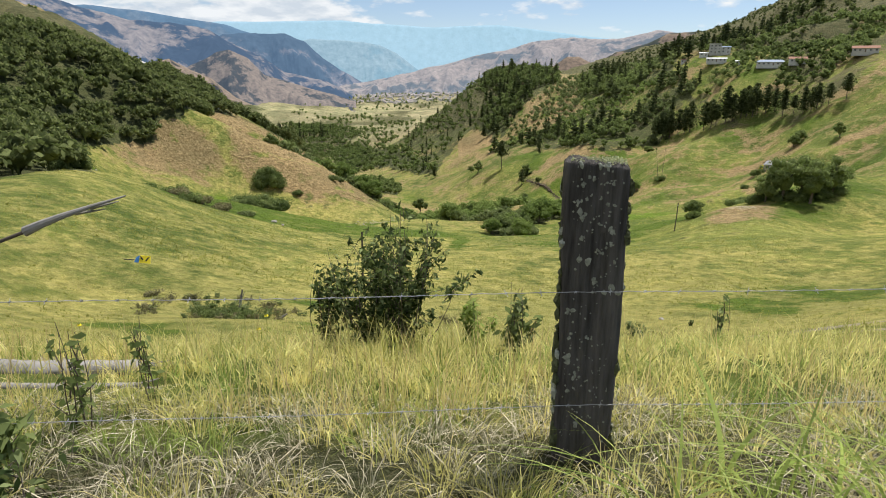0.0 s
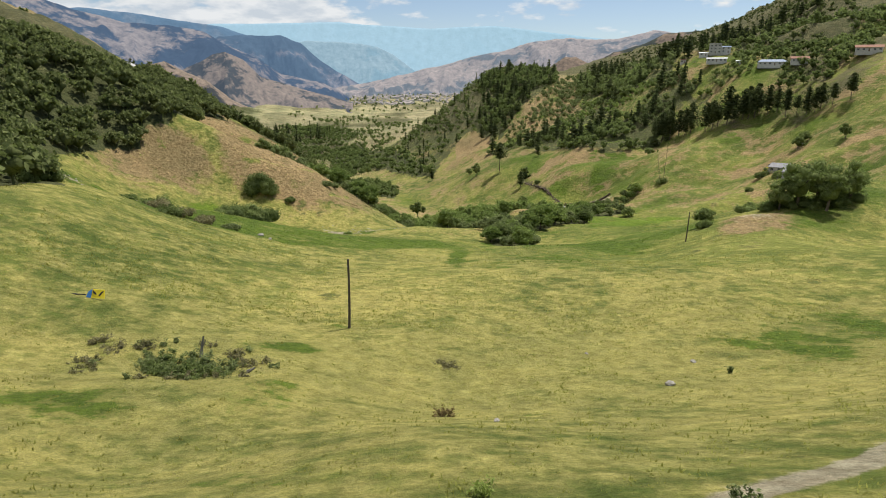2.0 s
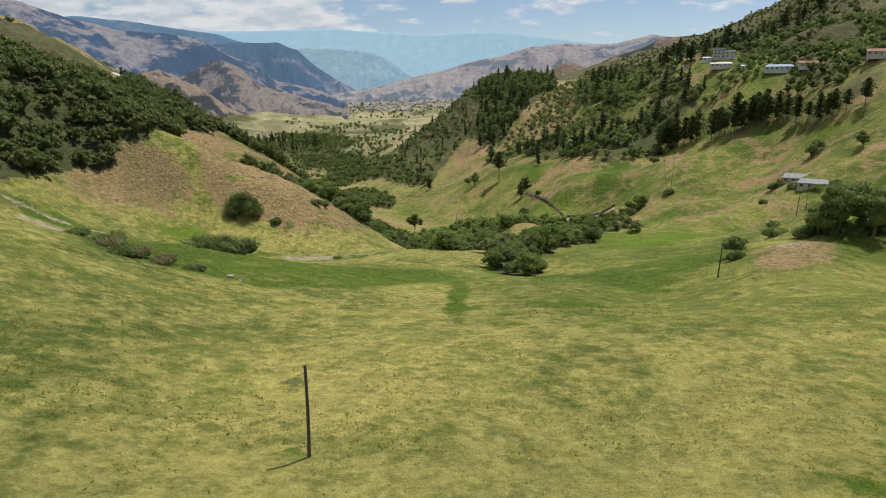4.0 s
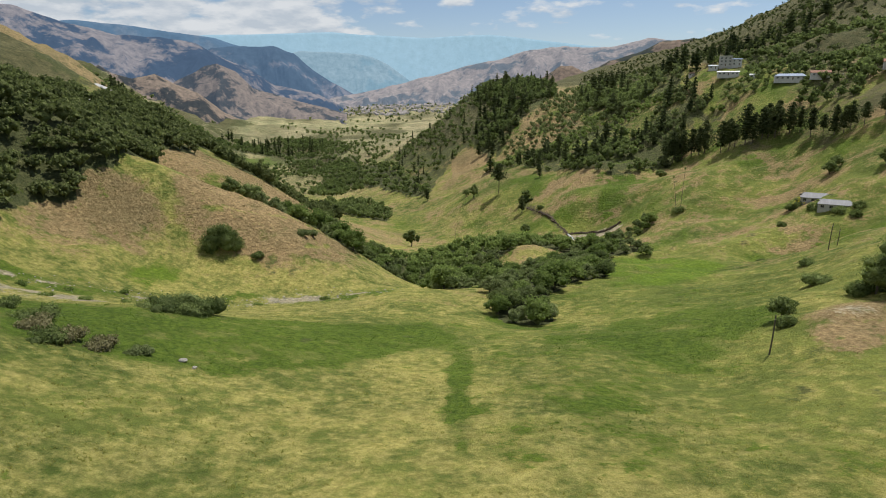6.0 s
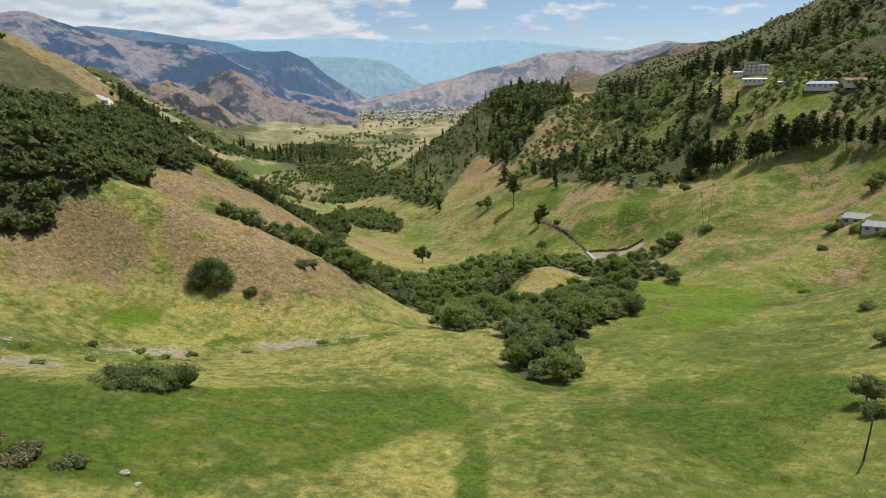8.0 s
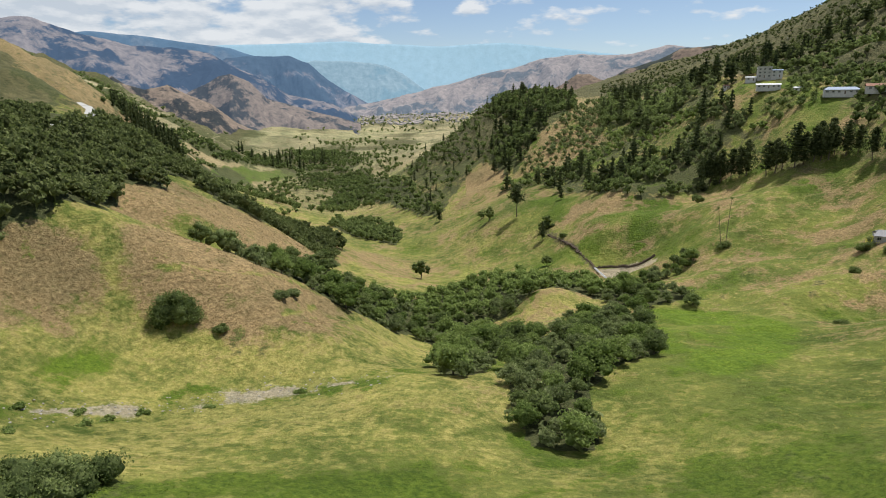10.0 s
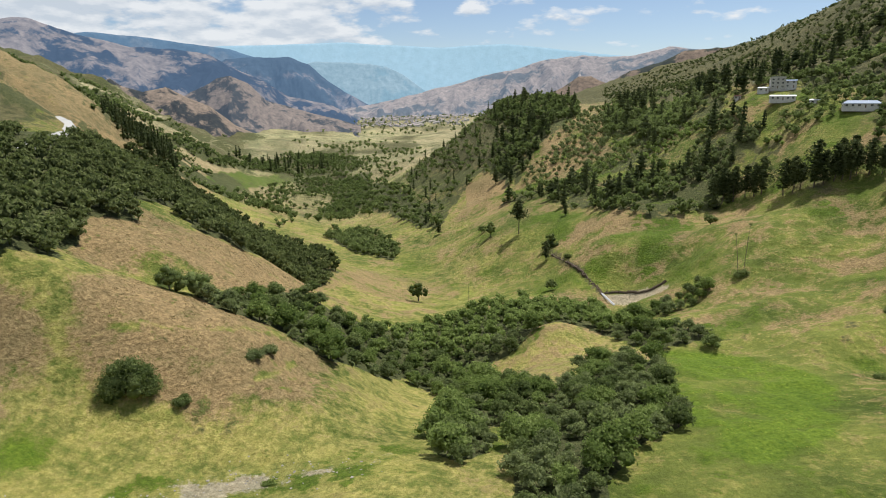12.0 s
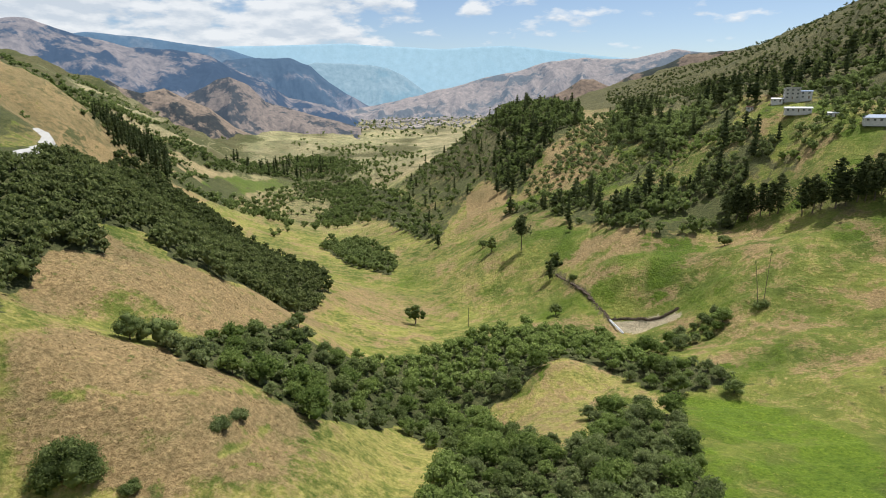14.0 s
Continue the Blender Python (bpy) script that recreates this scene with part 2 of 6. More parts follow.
POLE_WOOD = plain("pole_wood", (0.055, 0.048, 0.038), (0.13, 0.115, 0.09), 8, 0.95, 0.5, 0.01, (1, 1, 0.15))
DARK_EARTH = plain("raw_earth", (0.075, 0.058, 0.042), (0.17, 0.13, 0.095), 1.5, 1.0, 0.6, 0.1)
STONE = plain("pale_stone", (0.22, 0.20, 0.17), (0.46, 0.43, 0.38), 3, 0.95, 0.5, 0.05)
CONCRETE = plain("weathered_concrete", (0.30, 0.29, 0.27), (0.50, 0.49, 0.46), 1.2, 0.9, 0.2, 0.02)
WHITE_WALL = plain("white_wall", (0.40, 0.39, 0.37), (0.60, 0.59, 0.565), 0.8, 0.85, 0.1, 0.01)
SHEET_ROOF = plain("grey_sheet_roof", (0.10, 0.10, 0.105), (0.20, 0.20, 0.21), 0.9, 0.6, 0.3, 0.02, (6, 0.6, 1))
BLUE_ROOF = plain("blue_sheet_roof", (0.10, 0.15, 0.24), (0.20, 0.26, 0.36), 0.9, 0.55, 0.3, 0.02, (6, 0.6, 1))
RED_ROOF = plain("clay_roof", (0.20, 0.10, 0.07), (0.33, 0.18, 0.12), 1.5, 0.9, 0.4, 0.03)
WHITE_ROOF = plain("white_roof", (0.60, 0.61, 0.62), (0.80, 0.80, 0.80), 0.8, 0.6, 0.1, 0.01)
DARK_GLASS = plain("window_glass", (0.02, 0.024, 0.03), (0.05, 0.055, 0.06), 1.0, 0.1, 0.0, 0.01, spec=0.6)
DOOR_WOOD = plain("door_paint", (0.10, 0.07, 0.05), (0.16, 0.11, 0.08), 3, 0.7)
YELLOW_CLOTH = plain("yellow_cloth", (0.72, 0.56, 0.02), (0.85, 0.70, 0.05), 12, 0.7, 0.2, 0.004)
BLUE_CLOTH = plain("blue_cloth", (0.04, 0.16, 0.45), (0.08, 0.26, 0.60), 12, 0.7, 0.2, 0.004)
BLACK_CLOTH = plain("black_cloth", (0.015, 0.015, 0.017), (0.04, 0.04, 0.045), 12, 0.8, 0.2, 0.004)
PETAL = plain("yellow_petals", (0.75, 0.62, 0.02), (0.85, 0.75, 0.06), 30, 0.8)
DEAD = leaf_material("dead_blades", (0.06, 0.048, 0.028), (0.74, 0.66, 0.50), 0.3, 1.2, 1.4, 0.0, 2.5)
STRAW = leaf_material("straw_stalks", (0.27, 0.175, 0.080), (0.68, 0.52, 0.28), 0.45, 0.9, 1.0, 0.0, 1.2)
ROAD = plain("pale_road", (0.34, 0.33, 0.31), (0.50, 0.49, 0.46), 0.4, 0.9, 0.1, 0.02)
BROWN_TUFT = leaf_material("brown_tufts", (0.13, 0.095, 0.045), (0.34, 0.25, 0.12), 0.3)
WITHERED = leaf_material("withered_weeds", (0.085, 0.082, 0.040), (0.29, 0.26, 0.14), 0.35)
MEADOW_TUFT = leaf_material("meadow_tufts", (0.175, 0.188, 0.042), (0.345, 0.315, 0.105), 0.72, 0.35, 1.2)
KNOLL_TUFT = leaf_material("knoll_bracken", (0.105, 0.078, 0.042), (0.35, 0.26, 0.145), 0.3, 0.7)
FIELD_TUFT = leaf_material("field_tufts", (0.055, 0.100, 0.014), (0.13, 0.18, 0.036), 0.65)
TOWN_ROOF = plain("town_roofs", (0.24, 0.20, 0.185), (0.48, 0.43, 0.40), 0.05, 0.9)
TOWN_WALL = plain("town_walls", (0.42, 0.41, 0.40), (0.72, 0.70, 0.68), 0.04, 0.9)
DRIFTWOOD = plain("bleached_wood", (0.15, 0.138, 0.122), (0.34, 0.32, 0.29), 5, 0.9, 0.4, 0.02, (1, 1, 0.15))
# ---- the lie of the land ----
# Cross-sections of the valley: how high the ground stands along spread bearings at a distance ahead of the fence.
BEARINGS = np.array([-1.2, -0.8, -0.6, -0.46, -0.34, -0.22, -0.11, 0, 0.11, 0.22, 0.34, 0.46, 0.6, 0.8, 1.2])
SECTIONS = []


def section(ahead, *heights):
    SECTIONS.append((ahead, heights))


section(-40, 3.2, 1.9, 1.4, 1.3, 1.2, 1.1, 1, 0.9, 0.9, 1, 1.1, 1.1, 1.2, 1.7, 3.6)
section(-8, 6.2, 2.3, 1.3, 1.1, 0.4, 0, 0.1, 0.1, 0.2, 0.3, 0.4, 0.5, 0.1, 1.1, 6.3)
section(3, 7.3, 2.5, 1.1, 0.3, -1.4, -2.4, -0.5, -0.2, -0.4, -1.3, -1.3, -0.5, -0.5, 0.6, 7.4)
section(11, 8.1, 2.5, 0.4, -1.1, -3.1, -4.5, -4.2, -3.7, -3.7, -3.4, -3.3, -2.4, -1.7, 0.2, 8.1)
section(20, 9.2, 2.4, -0.5, -2.9, -5.5, -7.9, -7.8, -8.1, -7.3, -6.9, -6.1, -4.8, -3.4, -0.5, 9.1)
section(32, 10.7, 2.2, -2.1, -5.4, -8.8, -12, -14.3, -12.9, -13.2, -11.9, -10.7, -8.6, -6, -1.6, 10.4)
section(48, 12.9, 1.9, -4.2, -8.6, -12.1, -17.2, -17.7, -20.4, -20.1, -19.3, -16.3, -13.7, -9.9, -3.4, 12.6)
section(70, 15.5, 1.8, -6.7, -11.6, -13.8, -18.9, -22.9, -23.9, -25, -23.9, -23.5, -19.9, -15, -5.9, 15)
section(100, 20.6, 2.7, -8.7, -16.4, -14.3, -21.7, -27.2, -28, -27.7, -27.1, -25.8, -24.2, -21.3, -8.5, 21)
section(135, 24.1, 5.8, -7.6, -19.1, -19.1, -27.4, -33.5, -35.7, -34.9, -35.6, -29.9, -33, -27, -9.9, 23.5)
section(170, 28.8, 10.7, -2.9, -15.8, -30.3, -32.9, -38.2, -42.1, -42.2, -41.2, -34.1, -29.1, -29.5, -8, 28.7)
section(205, 33.1, 16.3, 5, -10.7, -33.4, -46.7, -47.9, -49.1, -52.3, -48.3, -44.2, -30.8, -28.5, -5.1, 33.5)
section(240, 37.7, 23, 12.4, 2.5, -29.6, -47.9, -55.1, -54.9, -55.2, -53.6, -50.2, -39.3, -30.7, 0.6, 37.1)
section(275, 42.3, 29.3, 18.7, 14.5, -5.6, -31.5, -46, -65.9, -61.8, -58.3, -58.8, -49.8, -31.3, 8.2, 42.1)
section(310, 46.8, 35.9, 22.1, 16.1, -7.1, -29.7, -49, -75.1, -70.4, -67.3, -66.5, -66.1, -36.1, 22.5, 46)
section(350, 53.1, 42.4, 25.5, 14.7, -6.9, -29.3, -61.6, -89, -81.4, -75.7, -70, -54.5, -23.5, 32.5, 46.8)
section(400, 58.3, 53.8, 29.3, 11.3, -2.4, -32, -65.9, -95.8, -83.5, -82.8, -70.8, -54, -7.9, 36.3, 58.3)
section(460, 67.9, 64.7, 42.9, 11.5, -3.1, -44.2, -88.5, -100.2, -96, -92.1, -53.2, -37.5, 17.2, 45.3, 73.3)
section(540, 78.6, 80.6, 66, 37.7, -17, -65, -93.4, -116.8, -101.3, -60.4, -51.4, 4.9, 33.4, 56.4, 84.1)
section(640, 91.2, 98.8, 78.7, 15.1, -43.9, -94.4, -117.5, -124.4, -81.1, -54, -4.2, 32, 51.4, 76.5, 102.9)
section(780, 111, 121, 86, 12, -60, -117, -136, -120, -80, -35, 22, 48, 79, 122, 119)
section(950, 135, 142, 97, 35, -80, -131, -153, -109, -33, -3, 20, 54, 127, 175, 144)
section(1200, 165, 164, 101, -10, -104, -175, -182, -86, 16, 11, 25, 52, 195, 245, 177)
section(1600, 232, 213, 124, 23, -84, -169, -172, -123, -46, -2, 43, 130, 240, 316, 260)
section(2300, 350, 293, 181, 23, -125, -142, -152, -144, -91, 19, 102, 183, 298, 393, 393)
section(3200, 200, 150, 90, 20, -60, -120, -150, -140, -110, -20, 60, 120, 150, 180, 200)
section(4500, 150, 100, 50, 0, -60, -110, -130, -130, -120, -80, -40, 0, 50, 80, 100)
STATIONS = np.array([s[0] for s in SECTIONS])
HEIGHTS = np.array([s[1] for s in SECTIONS]) / (STATIONS + 80)[:, None]


def hermite(q, k):
    """For each q: four places in the sorted row k and their weights, for a smooth curve through all of them."""
    n = len(k)
    q = np.clip(q, k[0], k[-1])
    i = np.clip(np.searchsorted(k, q, side="right") - 1, 0, n - 2)
    a, b = np.maximum(i - 1, 0), np.minimum(i + 2, n - 1)
    h = k[i + 1] - k[i]
    t = (q - k[i]) / h
    h10, h11 = (t**3 - 2 * t**2 + t) * h, (t**3 - t**2) * h
    g0, g1 = h10 / (k[i + 1] - k[a]), h11 / (k[b] - k[i])
    return (a, i, i + 1, b), (-g0, 2 * t**3 - 3 * t**2 + 1 - g1, -2 * t**3 + 3 * t**2 + g0, g1)


def lattice(ix, iy, seed):
    """A fixed random number from 0 to 1 for each whole place."""
    v = (ix * 374761393 + iy * 668265263 + seed * 974634777) & 0x7FFFFFFF
    v = ((v ^ (v >> 13)) * 1274126177) & 0x7FFFFFFF
    return ((v ^ (v >> 16)) & 0xFFFF) / 65535.0


def vnoise(x, y, seed=0):
    """Smooth value noise, -1 to 1, one cell a metre."""
    fx, fy = np.floor(x), np.floor(y)
    ix, iy = fx.astype(np.int64), fy.astype(np.int64)
    u, v = x - fx, y - fy
    u, v = u * u * u * (u * (u * 6 - 15) + 10), v * v * v * (v * (v * 6 - 15) + 10)
    n00, n10 = lattice(ix, iy, seed), lattice(ix + 1, iy, seed)
    n01, n11 = lattice(ix, iy + 1, seed), lattice(ix + 1, iy + 1, seed)
    return 2 * ((n00 * (1 - u) + n10 * u) * (1 - v) + (n01 * (1 - u) + n11 * u) * v) - 1


def fbm(x, y, size, octaves=4, seed=0, ridged=False):
    out, amp, total = 0.0, 1.0, 0.0
    c, s = 0.8, 0.6
    px, py = x / size, y / size
    for k in range(octaves):
        n = vnoise(px, py, seed + k * 17)
        out = out + amp * (1 - 2 * np.abs(n) if ridged else n)
        total += amp
        amp *= 0.5
        px, py = (c * px - s * py) * 2.03 + 11.3, (s * px + c * py) * 2.03 + 4.7
    return out / total


def mound(x, y, cx, cy, rx, ry, turn, height):
    a = radians(turn)
    dx, dy = x - cx, y - cy
    return height * np.exp(-((dx * math.cos(a) + dy * math.sin(a)) / rx) ** 2 - ((dy * math.cos(a) - dx * math.sin(a)) / ry) ** 2)


MOUNDS = [(-17, 50.5, 5.0, 3.2, 0, -1.2), (124, 462, 16, 6, -20, -2.0), (80, 156, 9, 4, 15, 1.2),      # overgrown pit, dug scarp, earth bank
          (-80, 276, 24, 14, -15, 5.0), (-96, 318, 28, 12, 20, -4.5), (-48, 284, 16, 12, -30, 2.2), (-66, 291, 20, 7, -8, 2.8), (-82, 319, 26, 9, 10, -2.5), (-35, 282, 8, 12, 0, -4.5), (-95, 229, 10, 10, 0, 3.0),            # brown knoll and the dip behind it
          (140, 497, 30, 14, -15, 6.5), (150, 530, 34, 12, -10, -5.5), (142, 382, 34, 15, 5, 5.0),              # rolls of the eastern pasture
          (60, 380, 15, 11, 35, 5.0), (29, 358, 15, 14, 0, -4.0), (157, 334, 22, 12, 0, 3.5), (115, 341, 20, 11, 0, -3.0),
          (178, 492, 14, 10, 0, 3.5), (217, 496, 20, 14, 0, -4.0), (166, 427, 16, 8, 0, 2.0), (214, 362, 22, 12, 10, 2.5)]


def ground(x, y):
    """Height of the land at arrays of x and y."""
    x, y = np.asarray(x, float), np.asarray(y, float)
    d = np.clip(y, -40, 4500) + 80
    js, wj = hermite(np.log(d), np.log(STATIONS + 80))
    ks, wk = hermite(x / d, BEARINGS)
    z = 0.0
    for j, a in zip(js, wj):
        for k, b in zip(ks, wk):
            z = z + a * b * HEIGHTS[j, k]
    z = z * d
    for m in MOUNDS:
        z = z + mound(x, y, *m)
    r = np.hypot(x, y)
    rough = np.clip((r - 20) / 200, 0, 1)
    z = z + rough * 2.2 * fbm(x, y, 40, 4, 3) * np.clip(r / 350, 0.3, 1)
    z = z + np.clip((r - 170) / 150, 0, 1) * (0.9 + 0.6 * np.clip((x - 40) / 40, 0, 1)) * (fbm(x, y, 17, 4, 7, True) - 0.2)
    z = z + np.clip((r - 150) / 100, 0, 1) * np.clip(2 - r / 400, 0, 1) * 0.35 * fbm(x * 0.8, y, 6, 3, 17, True)
    # terraces trodden by cattle, and folds that run down the steep flanks
    z = z + rough * 0.22 * fbm(x * 0.35, y, 5.5, 3, 41) * np.clip(1.5 - r / 500, 0, 1)
    flank = np.clip((np.abs(x) - 0.24 * y - 20) / 120, 0, 1) * np.clip((r - 420) / 300, 0, 1)
    z = z + flank * 17 * (fbm(x, y, 120, 5, 63, True) - 0.1)
    hills = np.clip((r - 550) / 900, 0, 1)
    z = z + hills * (9 * fbm(x, y, 170, 5, 9, True) + 1)
    far = np.clip((r - 1500) / 1500, 0, 1)
    z = z + far * 26 * (fbm(x, y, 520, 5, 21, True) + 0.1)
    # the valley floor climbs gently to the far town; spurs step down from the western heights
    z = z + np.clip((r - 2900) / 700, 0, 1.4) * 48 * np.clip(1.5 - np.abs(x + 0.04 * y) / (0.11 * y + 1), 0, 1)
    west = np.clip((-x - 0.22 * y - 60) / 160, 0, 1) * np.clip((y - 950) / 300, 0, 1) * np.clip((3300 - y) / 500, 0, 1)
    z = z + west * 30 * (fbm(x + 0.5 * y, y, 300, 4, 23, True) - 0.15)
    z = z - 32 * np.clip((-x - 0.5 * y) / 160, 0, 1) * np.clip((y - 1200) / 350, 0, 1)
    return z


def ground_at(x, y):
    return float(ground(np.array([x]), np.array([y]))[0])


def mesh_from(name, verts, quads, smooth=True):
    me = bpy.data.meshes.new(name)
    me.vertices.add(len(verts))
    me.vertices.foreach_set("co", np.asarray(verts, np.float32).ravel())
    quads = np.asarray(quads, np.int32)
    n = quads.shape[1]
    me.loops.add(quads.size)
    me.loops.foreach_set("vertex_index", quads.ravel())
    me.polygons.add(len(quads))
    me.polygons.foreach_set("loop_start", np.arange(0, quads.size, n, dtype=np.int32))
    me.polygons.foreach_set("loop_total", np.full(len(quads), n, np.int32))
    me.polygons.foreach_set("use_smooth", np.full(len(quads), smooth))
    me.update(calc_edges=True)
    return me



# ---- what grows where ----
def near_line(x, y, points, half):
    """1 on the line through the points, fading to 0 at the half width."""
    best = np.full(x.shape, 1e9)
    for (ax, ay), (bx, by) in zip(points, points[1:]):
        t = np.clip(((x - ax) * (bx - ax) + (y - ay) * (by - ay)) / ((bx - ax) ** 2 + (by - ay) ** 2), 0, 1)
        best = np.minimum(best, np.hypot(x - ax - t * (bx - ax), y - ay - t * (by - ay)))
    return np.clip(1.5 - best / half, 0, 1)


def within(x, y, points):
    """Which places lie inside the closed outline."""
    x, y = np.asarray(x, float), np.asarray(y, float)
    hit = np.zeros(x.shape, bool)
    for (ax, ay), (bx, by) in zip(points, points[1:] + points[:1]):
        if ay != by:
            hit ^= ((ay > y) != (by > y)) & (x < (bx - ax) * (y - ay) / (by - ay) + ax)
    return hit


def soft_within(x, y, points, edge):
    """1 inside the closed outline, fading to 0 over the width of its edge."""
    best = np.full(x.shape, 1e9)
    for (ax, ay), (bx, by) in zip(points, points[1:] + points[:1]):
        t = np.clip(((x - ax) * (bx - ax) + (y - ay) * (by - ay)) / ((bx - ax) ** 2 + (by - ay) ** 2), 0, 1)
        best = np.minimum(best, np.hypot(x - ax - t * (bx - ax), y - ay - t * (by - ay)))
    return np.clip(0.5 + np.where(within(x, y, points), best, -best) / edge, 0, 1)


FOREST = [(-74, 100), (-66, 122), (-92, 150), (-114, 185), (-117, 225), (-118, 242), (-110, 250), (-114, 259), (-106, 268), (-107, 278), (-97, 287), (-109, 300), (-113, 320), (-121, 345), (-108, 354),
          (-129, 383), (-119, 408), (-101, 386), (-82, 393), (-64, 494), (-68, 530), (-110, 600), (-190, 590), (-218, 520), (-212, 440), (-230, 300), (-160, 150), (-112, 92)]
GULLY = [(-72, 313), (-64, 303), (-47, 307), (-29, 302), (-18, 323), (-7, 350), (8, 331), (26, 346), (38, 371), (62, 395), (82, 379), (96, 352), (122, 357),
         (118, 374), (95, 395), (96, 450), (56, 470), (11, 450), (-19, 412), (-38, 383), (-55, 386), (-64, 345)]
HOLLOW = [(56, 330), (72, 343), (86, 322), (80, 301), (70, 262), (52, 248), (43, 235), (37, 205), (24, 206), (22, 225), (27, 270), (21, 277), (19, 251), (11, 243),
          (5, 253), (6, 278), (12, 324), (29, 356), (37, 327), (47, 307)]
SPUR = [(98, 1182), (181, 1174), (238, 1136), (180, 943), (137, 898), (90, 845), (61, 907), (24, 838), (11, 782), (-21, 812), (-47, 1200), (-19, 1294)]
CLEARING = [(30, 372), (26, 350), (36, 326), (45, 306), (57, 318), (61, 340), (67, 357), (79, 366), (86, 338), (96, 343), (84, 374), (68, 388), (61, 393), (52, 376), (45, 368)]
CREST = [(98, 1185), (90, 1080), (120, 1010), (150, 950), (195, 960), (238, 1136), (181, 1176)]
FOOT = [(76, 768), (106, 705), (117, 632), (147, 580), (187, 565), (224, 556), (227, 581), (200, 604), (172, 651), (137, 729), (101, 780)]
SHOULDER = [(281, 1099), (370, 1060), (283, 709), (248, 651), (224, 682), (200, 800), (228, 838)]
BRAKE = [(234, 672), (256, 631), (251, 584), (261, 568), (245, 548), (225, 576), (150, 720), (184, 864), (221, 715)]
MOUNTAIN = [(305, 756), (318, 691), (327, 587), (420, 620), (600, 900), (700, 1300), (686, 1500), (557, 1426), (380, 1100)]
CLEFT = [(-275, 1551), (-167, 1341), (-47, 917), (-16, 820), (10, 780), (-40, 1064), (-85, 1306), (-180, 1635)]
THICKET = [(-128, 838), (-78, 720), (-36, 677), (-31, 720), (-52, 799), (-97, 899)]
BOTTOM = [(-325, 1346), (-156, 1130), (-100, 1400), (-18, 1960), (-269, 2370), (-462, 2143), (-435, 1612)]
WEST_RIDGE = [(-1000, 1420), (-882, 1445), (-724, 1340), (-655, 1370), (-525, 1320), (-470, 1400), (-500, 1500), (-562, 1480), (-650, 1540), (-740, 1470), (-1000, 1560)]
FAR_FOREST = [(-62, 525), (-110, 600), (-190, 590), (-225, 560), (-300, 720), (-335, 800), (-330, 860), (-250, 830), (-170, 710), (-100, 620)]
SPUR_WOOD = [(125, 1020), (160, 950), (145, 915), (125, 875), (102, 815), (80, 840), (78, 915), (92, 1000)]
WEST_PINES = [(-649, 1369), (-609, 1366), (-502, 1254), (-468, 1225), (-326, 897), (-318, 880), (-380, 925), (-405, 890), (-430, 940), (-520, 1190)]
STRAW_HILL = [(-520, 850), (-463, 888), (-407, 868), (-365, 890), (-372, 780), (-330, 690), (-420, 690)]
FAR_BAND = [(-1359, 3120), (-1038, 2790), (-758, 2420), (-730, 2290), (-1011, 2590), (-1150, 2600)]
VALLEY_WOOD = [(-497, 1592), (-449, 1732), (-413, 1968), (-329, 2147), (-279, 1841), (-291, 1625), (-355, 1584), (-413, 1605), (-446, 1465)]
HILL_WOOD = [(201, 835), (222, 900), (242, 990), (279, 975), (270, 795), (260, 727), (237, 690), (204, 678), (212, 736), (225, 803)]
HILL_BRAKE = [(248, 664), (258, 636), (255, 612), (262, 600), (246, 588), (236, 588), (225, 580), (205, 578), (195, 599), (217, 622), (232, 640)]
HILL_FOOT = [(126, 707), (135, 730), (157, 712), (147, 640), (176, 612), (196, 604), (213, 598), (222, 561), (212, 540), (186, 543), (160, 530), (133, 572), (131, 628)]
HEATH = [(215, 1130), (293, 1085), (330, 1040), (300, 860), (278, 759), (300, 690), (345, 700), (350, 640), (440, 690), (900, 700), (1800, 1500), (1800, 3200), (300, 3200), (180, 2000)]
SPUR_FACE = [(-60, 1300), (-30, 1100), (15, 1060), (31, 1000), (60, 940), (86, 910), (112, 1000), (110, 1150), (60, 1330)]
CUTTING = [(-174, 385), (-178, 420), (-186, 450), (-197, 480), (-207, 506), (-220, 530), (-240, 545), (-280, 555), (-285, 515), (-240, 524), (-222, 490), (-208, 446), (-190, 395)]
WEST_FLANK = [(-900, 1750), (-720, 1420), (-560, 1280), (-450, 1120), (-345, 960), (-300, 1050), (-390, 1330), (-520, 1560), (-700, 1800), (-1000, 2200), (-1200, 2200)]
YARD = [(262, 598), (290, 600), (312, 640), (312, 664), (284, 664), (268, 640)]
GREEN_FIELD = [(-356, 998), (-429, 1325), (-375, 1660), (-330, 1560), (-365, 1400), (-352, 1124)]
RUST_BANK = [(70, 152), (74, 160), (88, 165), (98, 161), (86, 143), (69, 135)]
KNOLL = [(-89, 276), (-86, 300), (-68, 310), (-43, 297), (-27, 305), (-13, 326), (-14, 300), (-26, 270), (-44, 259), (-60, 255), (-76, 257), (-84, 266)]
UPPER_SLOPE = [(-123, 374), (-105, 372), (-75, 395), (-63, 494), (-50, 345), (-71, 336), (-93, 330), (-97, 300), (-110, 310), (-118, 340)]
WEST_BANK = [(-117, 252), (-106, 267), (-95, 265), (-88, 256), (-92, 246), (-88, 239), (-100, 232), (-111, 224), (-119, 237)]
FIELD = [(-82, 172), (-53, 166), (-31, 183), (1, 191), (8, 176), (7, 168), (-3, 165), (-16, 147), (-33, 138), (-43, 138), (-60, 134)]
EAST_FIELD = [(12, 168), (18, 187), (45, 210), (61, 232), (84, 270), (90, 230), (85, 182), (64, 156), (52, 129), (56, 117), (49, 100), (7, 108), (9, 145)]
